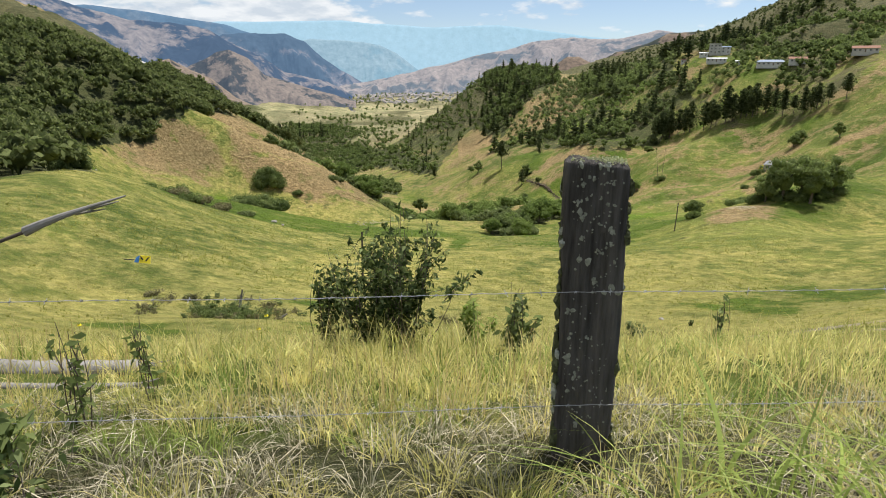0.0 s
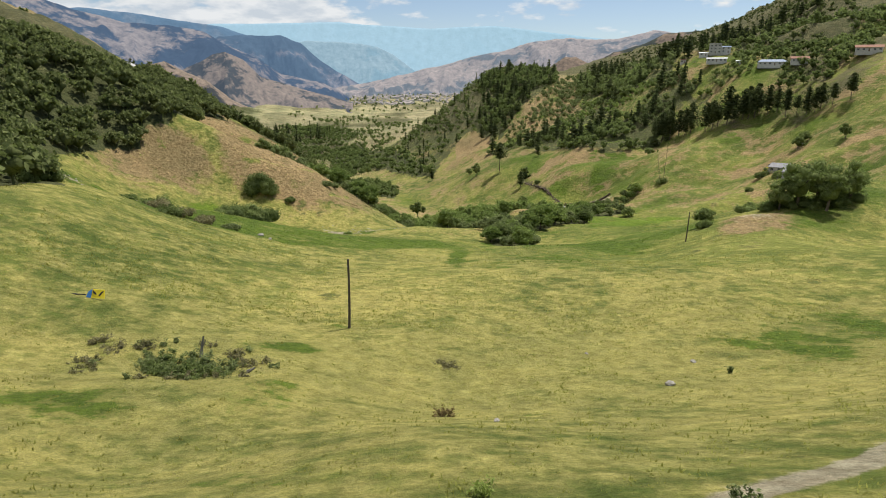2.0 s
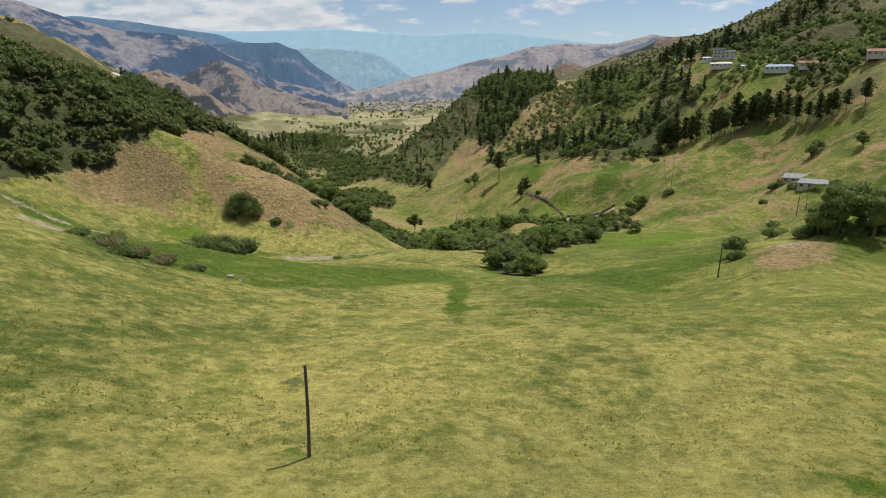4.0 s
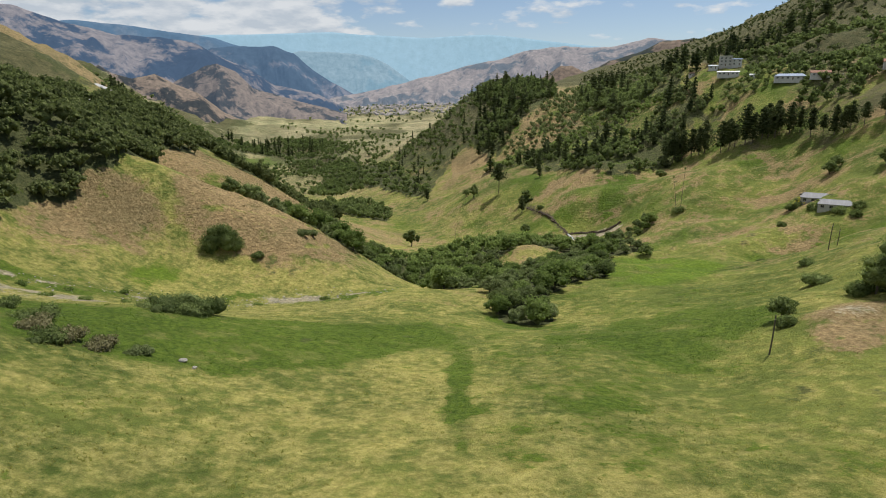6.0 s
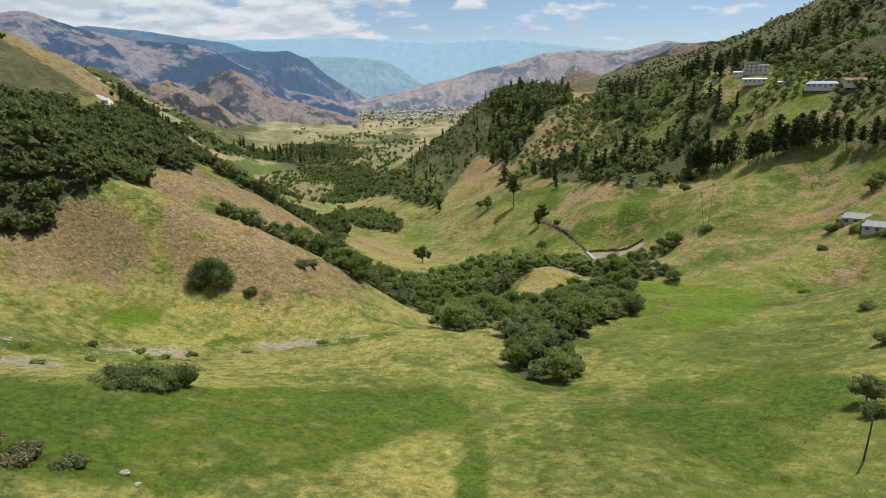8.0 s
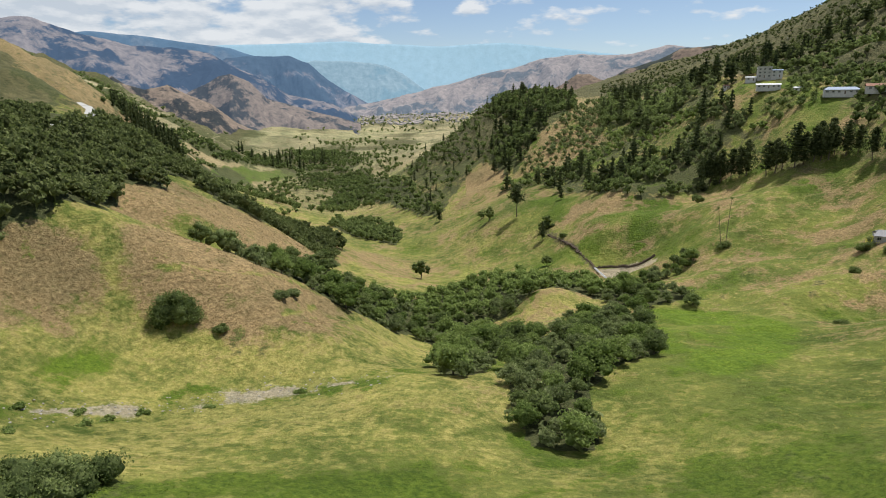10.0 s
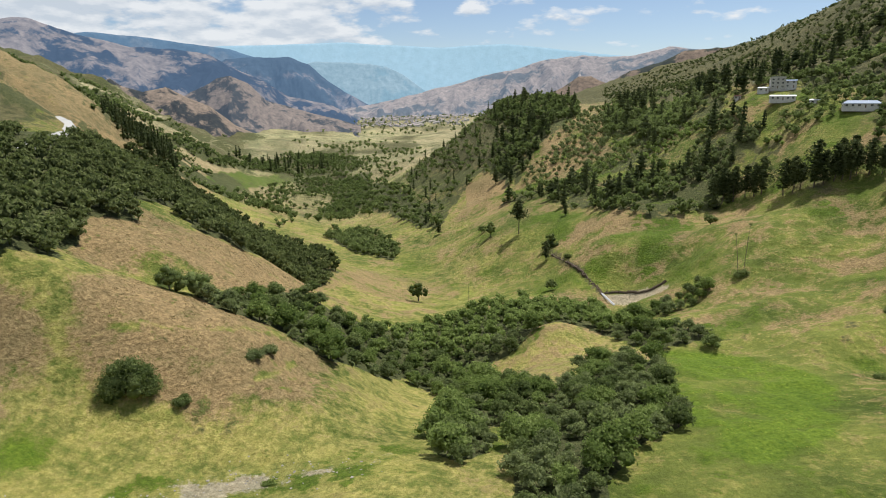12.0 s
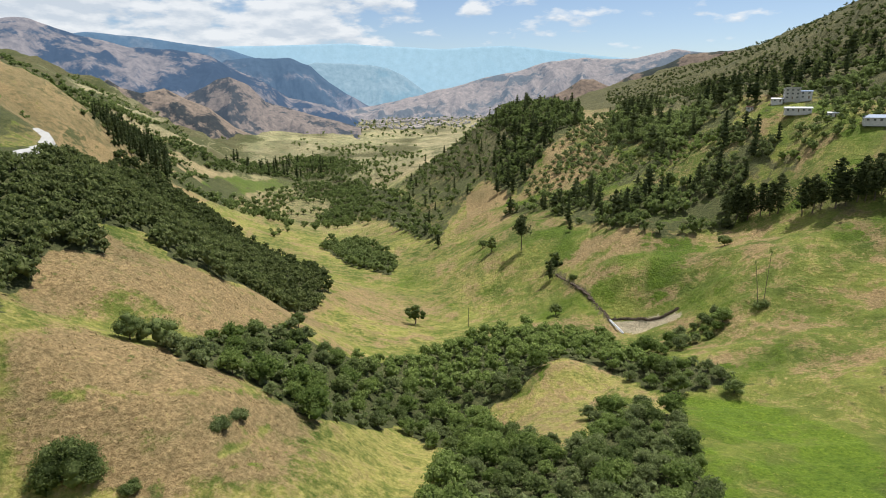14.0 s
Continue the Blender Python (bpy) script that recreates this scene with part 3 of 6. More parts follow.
MEAD = [(62, 250), (66, 285), (80, 302), (96, 348), (104, 354), (117, 349), (127, 337), (134, 316), (132, 294), (112, 262), (80, 236)]
FARM_WOOD = [(-453, 1372), (-493, 1716), (-388, 1819), (-370, 2044), (-252, 1955), (-195, 1759), (-227, 1579), (-335, 1710), (-406, 1652)]
BECK_WOOD = [(-328, 1552), (-237, 1642), (-170, 1551), (-129, 1306), (-158, 1138), (-212, 1223), (-205, 1440), (-280, 1447)]
DARK_RIDGE = [(-1279, 2026), (-995, 1722), (-876, 1642), (-769, 1581), (-707, 1604), (-533, 1388), (-491, 1404), (-491, 1348), (-621, 1468), (-677, 1405), (-900, 1500)]
STREAM = [(-110, 186), (-92, 190), (-84, 198), (-76, 208), (-68, 217), (-60, 222), (-50, 229), (-40, 236), (-30, 240), (-20, 241), (-8, 243), (4, 262)]
BED = [(-72, 211), (-62, 215), (-46, 224), (-32, 235), (-24, 236), (-28, 243), (-40, 240), (-52, 232), (-64, 225)]
GRAVEL = [(-98, 180), (-88, 182), (-79, 190), (-71, 187), (-68, 178), (-77, 174), (-98, 172)]
TRACK = [(-40, 12), (-22, 14), (-9, 17), (-5, 19), (1, 20.6), (8, 22.3), (14, 25.5), (21, 30), (40, 41), (60, 50)]


def ground_cover(x, y):
    """How dry, scorched, lush, scrubby and bare the land is, and how strongly painted haze pales it."""
    r = np.hypot(x, y)
    slow, mid = fbm(x, y, 60, 3, 31), fbm(x, y, 17, 4, 57)
    dry = 0.50 + 0.42 * slow + 0.32 * mid - 0.12 * np.clip((r - 130) / 150, 0, 1) - 0.22 * np.clip((x - 30) / 50, 0, 1) * np.clip((y - 120) / 60, 0, 1)
    dry += mound(x, y, 18, 58, 40, 26, 10, 0.42) - mound(x, y, -24, 108, 34, 22, 0, 0.14) + mound(x, y, -28, 55, 26, 26, 0, 0.25) + 0.35 * fbm(x, y, 7, 4, 29) - mound(x, y, 120, 330, 110, 130, 20, 0.40) - mound(x, y, 190, 480, 80, 110, 0, 0.36) + mound(x, y, -20, 250, 50, 25, 20, 0.3)
    dry += mound(x, y, 0, 15, 40, 7, 0, 0.32)
    wob, wub = 5 * fbm(x, y, 16, 3, 101), 5 * fbm(x, y, 16, 3, 102)
    burnt = np.maximum(np.maximum(soft_within(x + wob, y + wub, KNOLL, 9), 0.85 * soft_within(x + wob, y + wub, UPPER_SLOPE, 12)), 0.9 * soft_within(x + wob, y + wub, WEST_BANK, 10))
    scorched = 0.85 * burnt
    scorched += mound(x, y, 0, 0.8, 12, 1.6, 0, 0.9)
    scorched += mound(x, y, 80, 155, 9, 5, 15, 0.9) + mound(x, y, 150, 535, 30, 20, 0, 0.7) + mound(x, y, 62, 375, 22, 16, 40, 0.9) + mound(x, y, -30, 560, 40, 60, 0, 0.4)
    scorched += mound(x, y, 155, 820, 30, 60, 10, 0.8) + mound(x, y, 240, 720, 30, 26, 0, 0.6) + 0.45 * np.clip(mid * 2, 0, 1) * np.clip((r - 150) / 200, 0, 1)
    scorched += np.clip((r - 900) / 900, 0, 0.75) * np.clip(0.6 + 1.6 * fbm(x, y, 260, 4, 77), 0, 1)
    scorched += 0.75 * np.clip((-x - 0.26 * y - 30) / 90, 0, 1) * np.clip((y - 430) / 150, 0, 1)
    hollow_scrub = mound(x, y, -290, 490, 80, 90, 0, 1.0)
    lush = soft_within(x + wob, y + 0.5 * wub, FIELD, 7) * (0.95 + 0.5 * mid) + 0.30 * soft_within(x + wob, y + wub, EAST_FIELD, 16) * (1 + mid) + near_line(x + 2.5 * fbm(x, y, 14, 3, 4), y, [(6, 112), (7, 135), (10, 165), (24, 190)], 1.8) * 0.4
    lush += mound(x, y, -12, 59, 4, 2.5, 20, 0.8) + mound(x, y, -3, 71, 6, 2, 10, 0.5) + mound(x, y, 34, 57, 6, 8, 20, 0.6) + mound(x, y, 7.5, 145, 1.8, 20, -3, 0.5)
    lush += mound(x, y, 46, 66, 12, 10, 20, 0.8) + mound(x, y, 52, 165, 26, 16, 10, 0.45) + mound(x, y, -81, 231, 6, 10, -20, 1.0) + mound(x, y, -20, 41, 9, 4, 20, 0.6)
    lush += mound(x, y, 150, 505, 12, 40, -30, 0.8) + mound(x, y, 120, 175, 20, 14, 0, 0.9) + mound(x, y, 175, 690, 30, 60, 0, 0.5) + mound(x, y, 290, 600, 26, 40, 0, 0.6)
    lush += 1.6 * within(x, y, GREEN_FIELD) + 0.6 * within(x, y, [(-329, 2140), (-58, 2225), (-90, 1702), (-280, 1980)])
    lush += np.clip(fbm(x, y, 26, 4, 41) * 1.5 - 0.1, 0, 0.75) * np.clip((r - 90) / 60, 0, 1) * np.clip((x + 20) / 40, 0, 1)
    lush += mound(x, y, 90, 640, 40, 60, 0, 0.45) + mound(x, y, -260, 1450, 120, 160, 0, 0.8) + mound(x, y, -20, 640, 20, 70, 0, 0.45)
    scrub = np.zeros_like(x)
    for outline, amount in ((FOREST, 1.0), (GULLY, 0.9), (HOLLOW, 0.9), (SPUR, 0.62), (FOOT, 0.6), (SHOULDER, 0.5), (BRAKE, 0.45), (MOUNTAIN, 0.85), (CLEFT, 0.9), (THICKET, 0.9), (BOTTOM, 0.35)):
        scrub = np.maximum(scrub, amount * within(x, y, outline))
    east = np.clip((x - 0.28 * y - 40) / 120, 0, 1) * np.clip((y - 560) / 200, 0, 1)
    scrub = np.maximum(scrub, east * (0.62 + 0.4 * np.clip(0.5 + 1.5 * fbm(x, y, 130, 4, 91), 0, 1)))
    # western slopes: gully scrub, with cloud shadow painted in as more of it
    west = np.clip((-x - 0.30 * y - 60) / 80, 0, 1) * np.clip((y - 380) / 200, 0, 1)
    folds = np.clip(0.5 + 1.5 * fbm(x, y, 210, 4, 88), 0, 1)
    scrub = np.maximum(scrub, west * (0.25 + 0.6 * folds) * np.clip(1.4 - r / 3500, 0, 1))
    scrub = np.maximum(scrub, 0.55 * np.clip((r - 700) / 600, 0, 1) * np.clip(fbm(x, y, 90, 4, 14) * 3, 0, 1) * np.clip(2.0 - r / 1800, 0, 1))
    scrub = np.maximum(scrub, hollow_scrub)
    scrub = np.where(within(x, y, CLEARING), 0, scrub)
    scrub = np.where(within(x, y, [(40, 800), (43, 884), (86, 868), (86, 798)]), 0, scrub)
    for outline, amount in ((WEST_RIDGE, 1.0), (FAR_BAND, 1.0), (HILL_WOOD, 0.7), (HILL_BRAKE, 0.55), (HILL_FOOT, 0.7), (FAR_FOREST, 0.9), (FARM_WOOD, 0.7), (BECK_WOOD, 0.8), (DARK_RIDGE, 1.0), (SPUR_WOOD, 0.8), (VALLEY_WOOD, 0.7), (WEST_PINES, 0.5)):
        scrub = np.maximum(scrub, amount * within(x, y, outline))
    straw_hill = within(x, y, STRAW_HILL)
    scrub = np.where(straw_hill, 0.12 * scrub, scrub)
    heath = np.maximum(0.95 * within(x, y, HEATH), 0.85 * within(x, y, SPUR_FACE))
    # heath, also darkening the western slopes for the shade lying on them
    heath = np.maximum(heath, np.clip((-x - 0.27 * y) / 110, 0, 0.95) * np.clip((y - 860) / 120, 0, 1) * np.clip(0.7 + 1.8 * fbm(x, y, 150, 4, 63), 0, 1))
    heath = np.maximum(heath, 0.8 * np.clip((r - 420) / 120, 0, 1) * np.clip((x - 0.22 * y - 20) / 60, 0, 1) * np.clip(1.6 * fbm(x, y, 45, 4, 71), 0, 1))
    heath = np.maximum(heath, np.clip((x - 0.40 * y - 60) / 60, 0, 0.7) * np.clip((y - 400) / 100, 0, 1) * np.clip(0.7 + 1.6 * fbm(x, y, 50, 4, 37), 0, 1))
    heath = np.where(straw_hill, 0.46, heath)
    heath = np.maximum(heath, 0.9 * within(x, y, [(-800, 900), (-520, 850), (-430, 760), (-300, 560), (-272, 512), (-240, 505), (-236, 470), (-260, 440), (-420, 440), (-800, 600)]))
    heath = np.maximum(heath, 0.75 * np.clip((r - 850) / 400, 0, 1) * np.clip(2.2 * fbm(x, y, 120, 5, 83) - 0.1, 0, 1) * np.clip(1 - (np.abs(x + 0.15 * y) / (0.2 * y + 1)), 0, 1))
    heath = np.maximum(heath, near_line(x, y, [(90, 556), (94, 530), (100, 500), (107, 475)], 1.6))
    bank = np.clip((3.1 - y) / 0.7, 0, 1) * np.clip(3 - np.abs(x) / 4, 0, 1)
    heath, lush = np.maximum(heath, bank), lush * (1 - bank)
    # dark scrub here paints shade on the western ridges besides their growth
    western = np.clip((-x - 0.24 * y - 20) / 90, 0, 1) * np.clip((y - 880) / 80, 0, 1) * np.clip(1.6 - y / 3500, 0, 1)
    scrub = np.maximum(scrub, np.where(straw_hill, 0, western * np.clip(0.85 + 1.6 * fbm(x, y, 170, 4, 67), 0, 1)))
    # greyish heath mutes the far valley floor, partly in place of haze
    floor = np.clip((r - 1100) / 500, 0, 1) * np.clip(1.3 - np.abs(x + 0.12 * y) / (0.2 * y + 1), 0, 1)
    heath = np.maximum(heath, floor * np.clip(0.42 + 0.9 * fbm(x, y, 130, 4, 19), 0, 1))
    bare = near_line(x, y, TRACK, 0.58) * 1.1 + near_line(x, y, [(3.5, 18.0), (7, 18.4), (9.5, 19.2), (12, 20.2), (14.5, 21.4), (20, 24), (30, 30), (45, 40)], 0.65) * 1.0 + mound(x, y, 26, 35, 7, 2.2, 40, 0.8) + mound(x, y, 83, 156, 7, 3.5, 15, 0.55)
    grit = np.clip(fbm(x, y, 7, 3, 5) * 2.4 + 0.45, 0, 1)
    bare += near_line(x + 0.4 * wob, y + 0.4 * wub, STREAM, 1.3) * grit * 0.8 + soft_within(x + 0.5 * wob, y + 0.5 * wub, BED, 4) * grit * 0.75 + soft_within(x + 0.5 * wob, y + 0.5 * wub, GRAVEL, 4) * (0.3 + 0.7 * grit) + 1.0 * mound(x, y, -3.0, 4.5, 1.0, 0.6, 0, 1.0)
    bare += 0.9 * within(x, y, [(107, 473), (122, 470), (140, 461), (139, 450), (124, 455), (110, 461)])
    scorched += np.clip((x - 40) / 40, 0, 1) * np.clip((y - 200) / 80, 0, 1) * np.clip(1.7 * fbm(x * 0.7 + 0.5 * y, y, 16, 4, 95) - 0.25, 0, 0.8) * np.clip(2 - y / 500, 0, 1)
    scorched += 0.26 * np.clip((r - 170) / 150, 0, 1) * np.clip(1.4 - r / 2500, 0, 1)
    lush += 0.45 * near_line(x + wob, y + wub, STREAM, 9) * (1 + 1.5 * mid)
    trod = np.maximum(near_line(x, y, [(-77, 268), (-61, 277), (-51, 284), (-44, 300)], 1.0), near_line(x, y, [(-41, 268), (-38, 278), (-36, 291)], 0.9))
    scorched, dry = scorched * (1 - 0.6 * trod), dry + 0.3 * trod
    flank = soft_within(x, y, WEST_FLANK, 40)
    woods = np.clip(0.5 + 5 * fbm(x - 0.6 * y, y, 130, 4, 207), 0, 1)
    scrub, heath = scrub * (1 - flank) + flank * woods, heath * (1 - flank)
    scorched, dry = np.maximum(scorched, 0.6 * flank), dry + 0.3 * flank
    scorched = np.maximum(scorched, 0.9 * soft_within(x + 0.4 * wob, y + 0.4 * wub, RUST_BANK, 5))
    dry = dry + mound(x, y, -92, 262, 14, 26, 0, 0.45) + mound(x, y, -95, 300, 18, 16, 0, 0.35)
    fresh = soft_within(x + wob, y + wub, MEAD, 8) * np.clip(0.85 + 1.2 * mid, 0, 1) + mound(x, y, -81, 231, 6, 10, -20, 0.8)
    opening = within(x, y, CLEARING)
    tan = np.clip(mound(x, y, -6, 308, 19, 38, -15, 1.5), 0, 1)
    lush = np.where(opening, 0, lush * (1 - tan))
    scorched = np.where(opening, 0.5, scorched * (1 - tan) + 0.2 * tan)
    dry = np.where(opening, 1.0, dry * (1 - tan) + 0.8 * tan)
    plough = within(x, y, [(43, 804), (43, 882), (86, 866), (84, 800)])
    lush = lush * np.clip(2.2 - r / 900, 0.25, 1)
    scorched += 0.5 * np.clip((r - 600) / 500, 0, 1) * np.clip((x + 40) / 80, 0, 1)
    scorched = np.where(plough, 1.6, scorched)
    lush = np.where(plough, 0, lush)
    # the painted haze grows with distance, less on the green field
    return dict(dry=np.clip(dry, 0, 1.4), scorched=np.clip(scorched, 0, 1.6), lush=np.clip(lush, 0, 1.0), scrub=scrub, heath=heath, fresh=np.clip(fresh, 0, 1), haze_tint=np.clip((r - 900) / 1300, 0, 0.75) * (1 - 0.8 * within(x, y, GREEN_FIELD)), bare=np.clip(bare, 0, 1.2))
def build_ground(mat):
    fine = np.radians(np.linspace(-47, 47, 375))
    rest = np.radians(np.linspace(47, 313, 70)[1:-1])
    az = np.concatenate([fine, rest])
    rad = np.concatenate([[0.4], np.geomspace(0.9, 60, 180), np.geomspace(60, 520, 300)[1:], np.geomspace(520, 4950, 160)[1:]])
    A, R = np.meshgrid(az, rad)
    x, y = R * np.sin(A), R * np.cos(A) - 4
    z = ground(x, y)
    n, m = A.shape
    i = np.arange(n - 1)[:, None] * m + np.arange(m)[None]
    j = np.arange(n - 1)[:, None] * m + (np.arange(m)[None] + 1) % m
    quads = np.stack([i, i + m, j + m, j], -1).reshape(-1, 4)
    verts = np.stack([x, y, z], -1).reshape(-1, 3)
    me = mesh_from("ground", verts, quads)
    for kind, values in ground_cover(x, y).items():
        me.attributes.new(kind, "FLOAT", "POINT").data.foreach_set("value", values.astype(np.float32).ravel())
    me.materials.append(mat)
    ob = new("ground", me)
    return tagged(ob, "hilly pasture of dry and green grass running down a mountain valley", "ground", kind="structure")


build_ground(PASTURE)


# ---- far mountains ----
def mountain_range(skyline, distance, depth, foot, relief, grain, seed, mat, label):
    """A range whose crest follows bearings and elevations, in degrees, as seen from high over the meadow."""
    az = np.radians(np.linspace(skyline[0][0], skyline[-1][0], 220))
    el = np.interp(az, np.radians([s[0] for s in skyline]), np.radians([s[1] for s in skyline]))
    s = np.linspace(0, 1.25, 60)
    A, S = np.meshgrid(az, s)
    crest = 32 + distance * np.tan(el)[None] + 0.10 * relief * fbm(A * distance, 0 * A, grain * 0.5, 4, seed + 9)
    R = distance - depth * (1 - S)
    x, y = 8 + R * np.sin(A), 146 + R * np.cos(A)
    rise = np.where(S < 1, S**1.15, 1 - (S - 1) * 1.6)
    # spurs and gullies that run down the slope, dying out at the crest
    u, v = A * distance / grain, S * depth / (grain * 2.6)
    warp = 0.8 * fbm(x, y, grain * 2.2, 3, seed + 3)
    spurs = fbm(u + warp, v + warp, 1.0, 6, seed, True)
    gullies = fbm(u * 3.2 + warp, v * 2.2 - warp, 1.0, 4, seed + 31, True)
    bite = np.sin(np.pi * np.clip(S, 0, 1)) ** 0.8
    z = foot + (crest - foot) * rise + relief * bite * (spurs + 0.22 * gullies)
    n, m = A.shape
    i = np.arange(n - 1)[:, None] * m + np.arange(m - 1)[None]
    me = mesh_from("backdrop", np.stack([x, y, z], -1).reshape(-1, 3), np.stack([i, i + 1, i + m + 1, i + m], -1).reshape(-1, 4))
    me.materials.append(mat)
    return tagged(new("backdrop", me), label, "mountain", kind="structure")


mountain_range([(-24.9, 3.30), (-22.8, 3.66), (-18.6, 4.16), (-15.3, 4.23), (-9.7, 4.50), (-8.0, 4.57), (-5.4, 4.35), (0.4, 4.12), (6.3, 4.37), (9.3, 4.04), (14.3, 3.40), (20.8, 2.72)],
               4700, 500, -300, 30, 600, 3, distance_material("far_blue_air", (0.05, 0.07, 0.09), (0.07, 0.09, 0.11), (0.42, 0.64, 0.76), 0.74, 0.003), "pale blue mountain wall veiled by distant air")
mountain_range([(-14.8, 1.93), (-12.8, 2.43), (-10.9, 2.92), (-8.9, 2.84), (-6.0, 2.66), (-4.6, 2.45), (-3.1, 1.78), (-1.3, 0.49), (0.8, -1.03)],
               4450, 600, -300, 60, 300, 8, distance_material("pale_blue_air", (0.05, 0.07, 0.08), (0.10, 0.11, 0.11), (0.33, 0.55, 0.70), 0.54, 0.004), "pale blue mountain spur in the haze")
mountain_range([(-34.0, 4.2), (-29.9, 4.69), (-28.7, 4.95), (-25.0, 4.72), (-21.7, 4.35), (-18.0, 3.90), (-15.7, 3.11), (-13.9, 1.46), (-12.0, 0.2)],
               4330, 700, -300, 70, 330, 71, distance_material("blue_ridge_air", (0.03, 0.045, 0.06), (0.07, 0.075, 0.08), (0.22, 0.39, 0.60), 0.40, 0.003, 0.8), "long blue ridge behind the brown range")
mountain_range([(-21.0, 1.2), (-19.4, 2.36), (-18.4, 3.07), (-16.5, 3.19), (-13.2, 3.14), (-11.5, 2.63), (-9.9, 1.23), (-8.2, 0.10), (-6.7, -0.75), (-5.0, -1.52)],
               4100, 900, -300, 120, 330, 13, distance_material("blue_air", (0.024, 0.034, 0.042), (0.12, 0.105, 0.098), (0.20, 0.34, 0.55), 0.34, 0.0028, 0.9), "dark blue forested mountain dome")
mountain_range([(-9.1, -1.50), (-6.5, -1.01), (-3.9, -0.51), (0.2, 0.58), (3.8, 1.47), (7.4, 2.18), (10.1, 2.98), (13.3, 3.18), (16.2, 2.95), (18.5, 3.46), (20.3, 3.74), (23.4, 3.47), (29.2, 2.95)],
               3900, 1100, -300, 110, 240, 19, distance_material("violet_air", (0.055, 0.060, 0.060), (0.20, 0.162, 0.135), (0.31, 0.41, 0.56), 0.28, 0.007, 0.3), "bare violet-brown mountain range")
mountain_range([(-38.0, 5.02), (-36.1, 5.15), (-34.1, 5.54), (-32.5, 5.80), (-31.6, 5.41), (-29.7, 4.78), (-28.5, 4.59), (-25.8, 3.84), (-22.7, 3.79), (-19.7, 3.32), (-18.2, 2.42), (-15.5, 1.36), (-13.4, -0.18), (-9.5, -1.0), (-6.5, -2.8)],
               3500, 1200, -300, 105, 270, 29, distance_material("brown_air", (0.012, 0.018, 0.026), (0.150, 0.122, 0.100), (0.20, 0.32, 0.52), 0.30, 0.0042, 0.62), "brown mountain range with dark folds of woods and painted cloud shadow")
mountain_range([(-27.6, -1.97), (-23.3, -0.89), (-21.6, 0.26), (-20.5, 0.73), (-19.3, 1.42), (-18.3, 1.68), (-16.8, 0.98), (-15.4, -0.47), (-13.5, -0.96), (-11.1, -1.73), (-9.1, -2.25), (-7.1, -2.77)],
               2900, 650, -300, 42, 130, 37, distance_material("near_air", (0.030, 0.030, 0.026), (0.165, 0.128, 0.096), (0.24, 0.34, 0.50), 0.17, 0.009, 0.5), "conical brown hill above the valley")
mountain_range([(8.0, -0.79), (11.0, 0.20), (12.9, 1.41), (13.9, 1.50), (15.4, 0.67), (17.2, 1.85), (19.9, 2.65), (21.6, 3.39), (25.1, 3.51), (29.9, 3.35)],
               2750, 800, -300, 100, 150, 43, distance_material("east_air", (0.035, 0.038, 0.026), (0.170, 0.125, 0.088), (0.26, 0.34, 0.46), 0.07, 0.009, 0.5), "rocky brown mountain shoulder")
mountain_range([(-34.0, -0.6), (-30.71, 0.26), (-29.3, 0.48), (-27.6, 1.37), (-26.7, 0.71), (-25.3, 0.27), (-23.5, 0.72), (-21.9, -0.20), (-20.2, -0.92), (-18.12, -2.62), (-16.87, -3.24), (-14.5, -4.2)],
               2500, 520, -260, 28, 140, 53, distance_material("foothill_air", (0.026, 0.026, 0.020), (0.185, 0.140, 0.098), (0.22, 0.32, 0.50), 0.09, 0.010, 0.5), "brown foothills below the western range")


# ---- trees ----
def merge(pieces):
    """One set of vertices and quads out of several."""
    verts, quads, off = [], [], 0
    for v, q in pieces:
        verts.append(v)
        quads.append(q + off)
        off += len(v)
    return np.concatenate(verts), np.concatenate(quads)


def cards(rng, centres, outward, size, length=1.5, droop=0.0, loose=0.8):
    """Leaf sprays: a bent diamond at each centre, facing roughly outward."""
    n = len(centres)
    nrm = outward + loose * rng.normal(size=(n, 3))
    nrm /= np.linalg.norm(nrm, axis=1, keepdims=True)
    t = rng.normal(size=(n, 3))
    t -= (t * nrm).sum(1, keepdims=True) * nrm
    t /= np.linalg.norm(t, axis=1, keepdims=True)
    b = np.cross(nrm, t)
    s = (size * rng.uniform(0.6, 1.4, n))[:, None]
    tip = centres + t * s * length - np.array([0, 0, droop]) * s
    v = np.stack([centres - t * s * length * 0.6, centres + b * s * 0.75 + nrm * s * 0.2, tip, centres - b * s * 0.75 + nrm * s * 0.2], 1).reshape(-1, 3)
    return v, np.arange(4 * n).reshape(-1, 4)


def ball(rng, centre, radii, rings=4, around=7, jag=0.18):
    """A lumpy closed core for a clump of foliage."""
    th = np.linspace(0.05, np.pi - 0.05, rings + 1)
    ph = np.linspace(0, 2 * np.pi, around, endpoint=False)
    T, P = np.meshgrid(th, ph, indexing="ij")
    k = 1 + jag * rng.normal(size=T.shape)
    v = np.stack([np.sin(T) * np.cos(P), np.sin(T) * np.sin(P), np.cos(T)], -1) * k[..., None] * np.asarray(radii) + centre
    i = np.arange(rings)[:, None] * around + np.arange(around)[None]
    j = np.arange(rings)[:, None] * around + (np.arange(around)[None] + 1) % around
    return v.reshape(-1, 3), np.stack([i, i + around, j + around, j], -1).reshape(-1, 4)


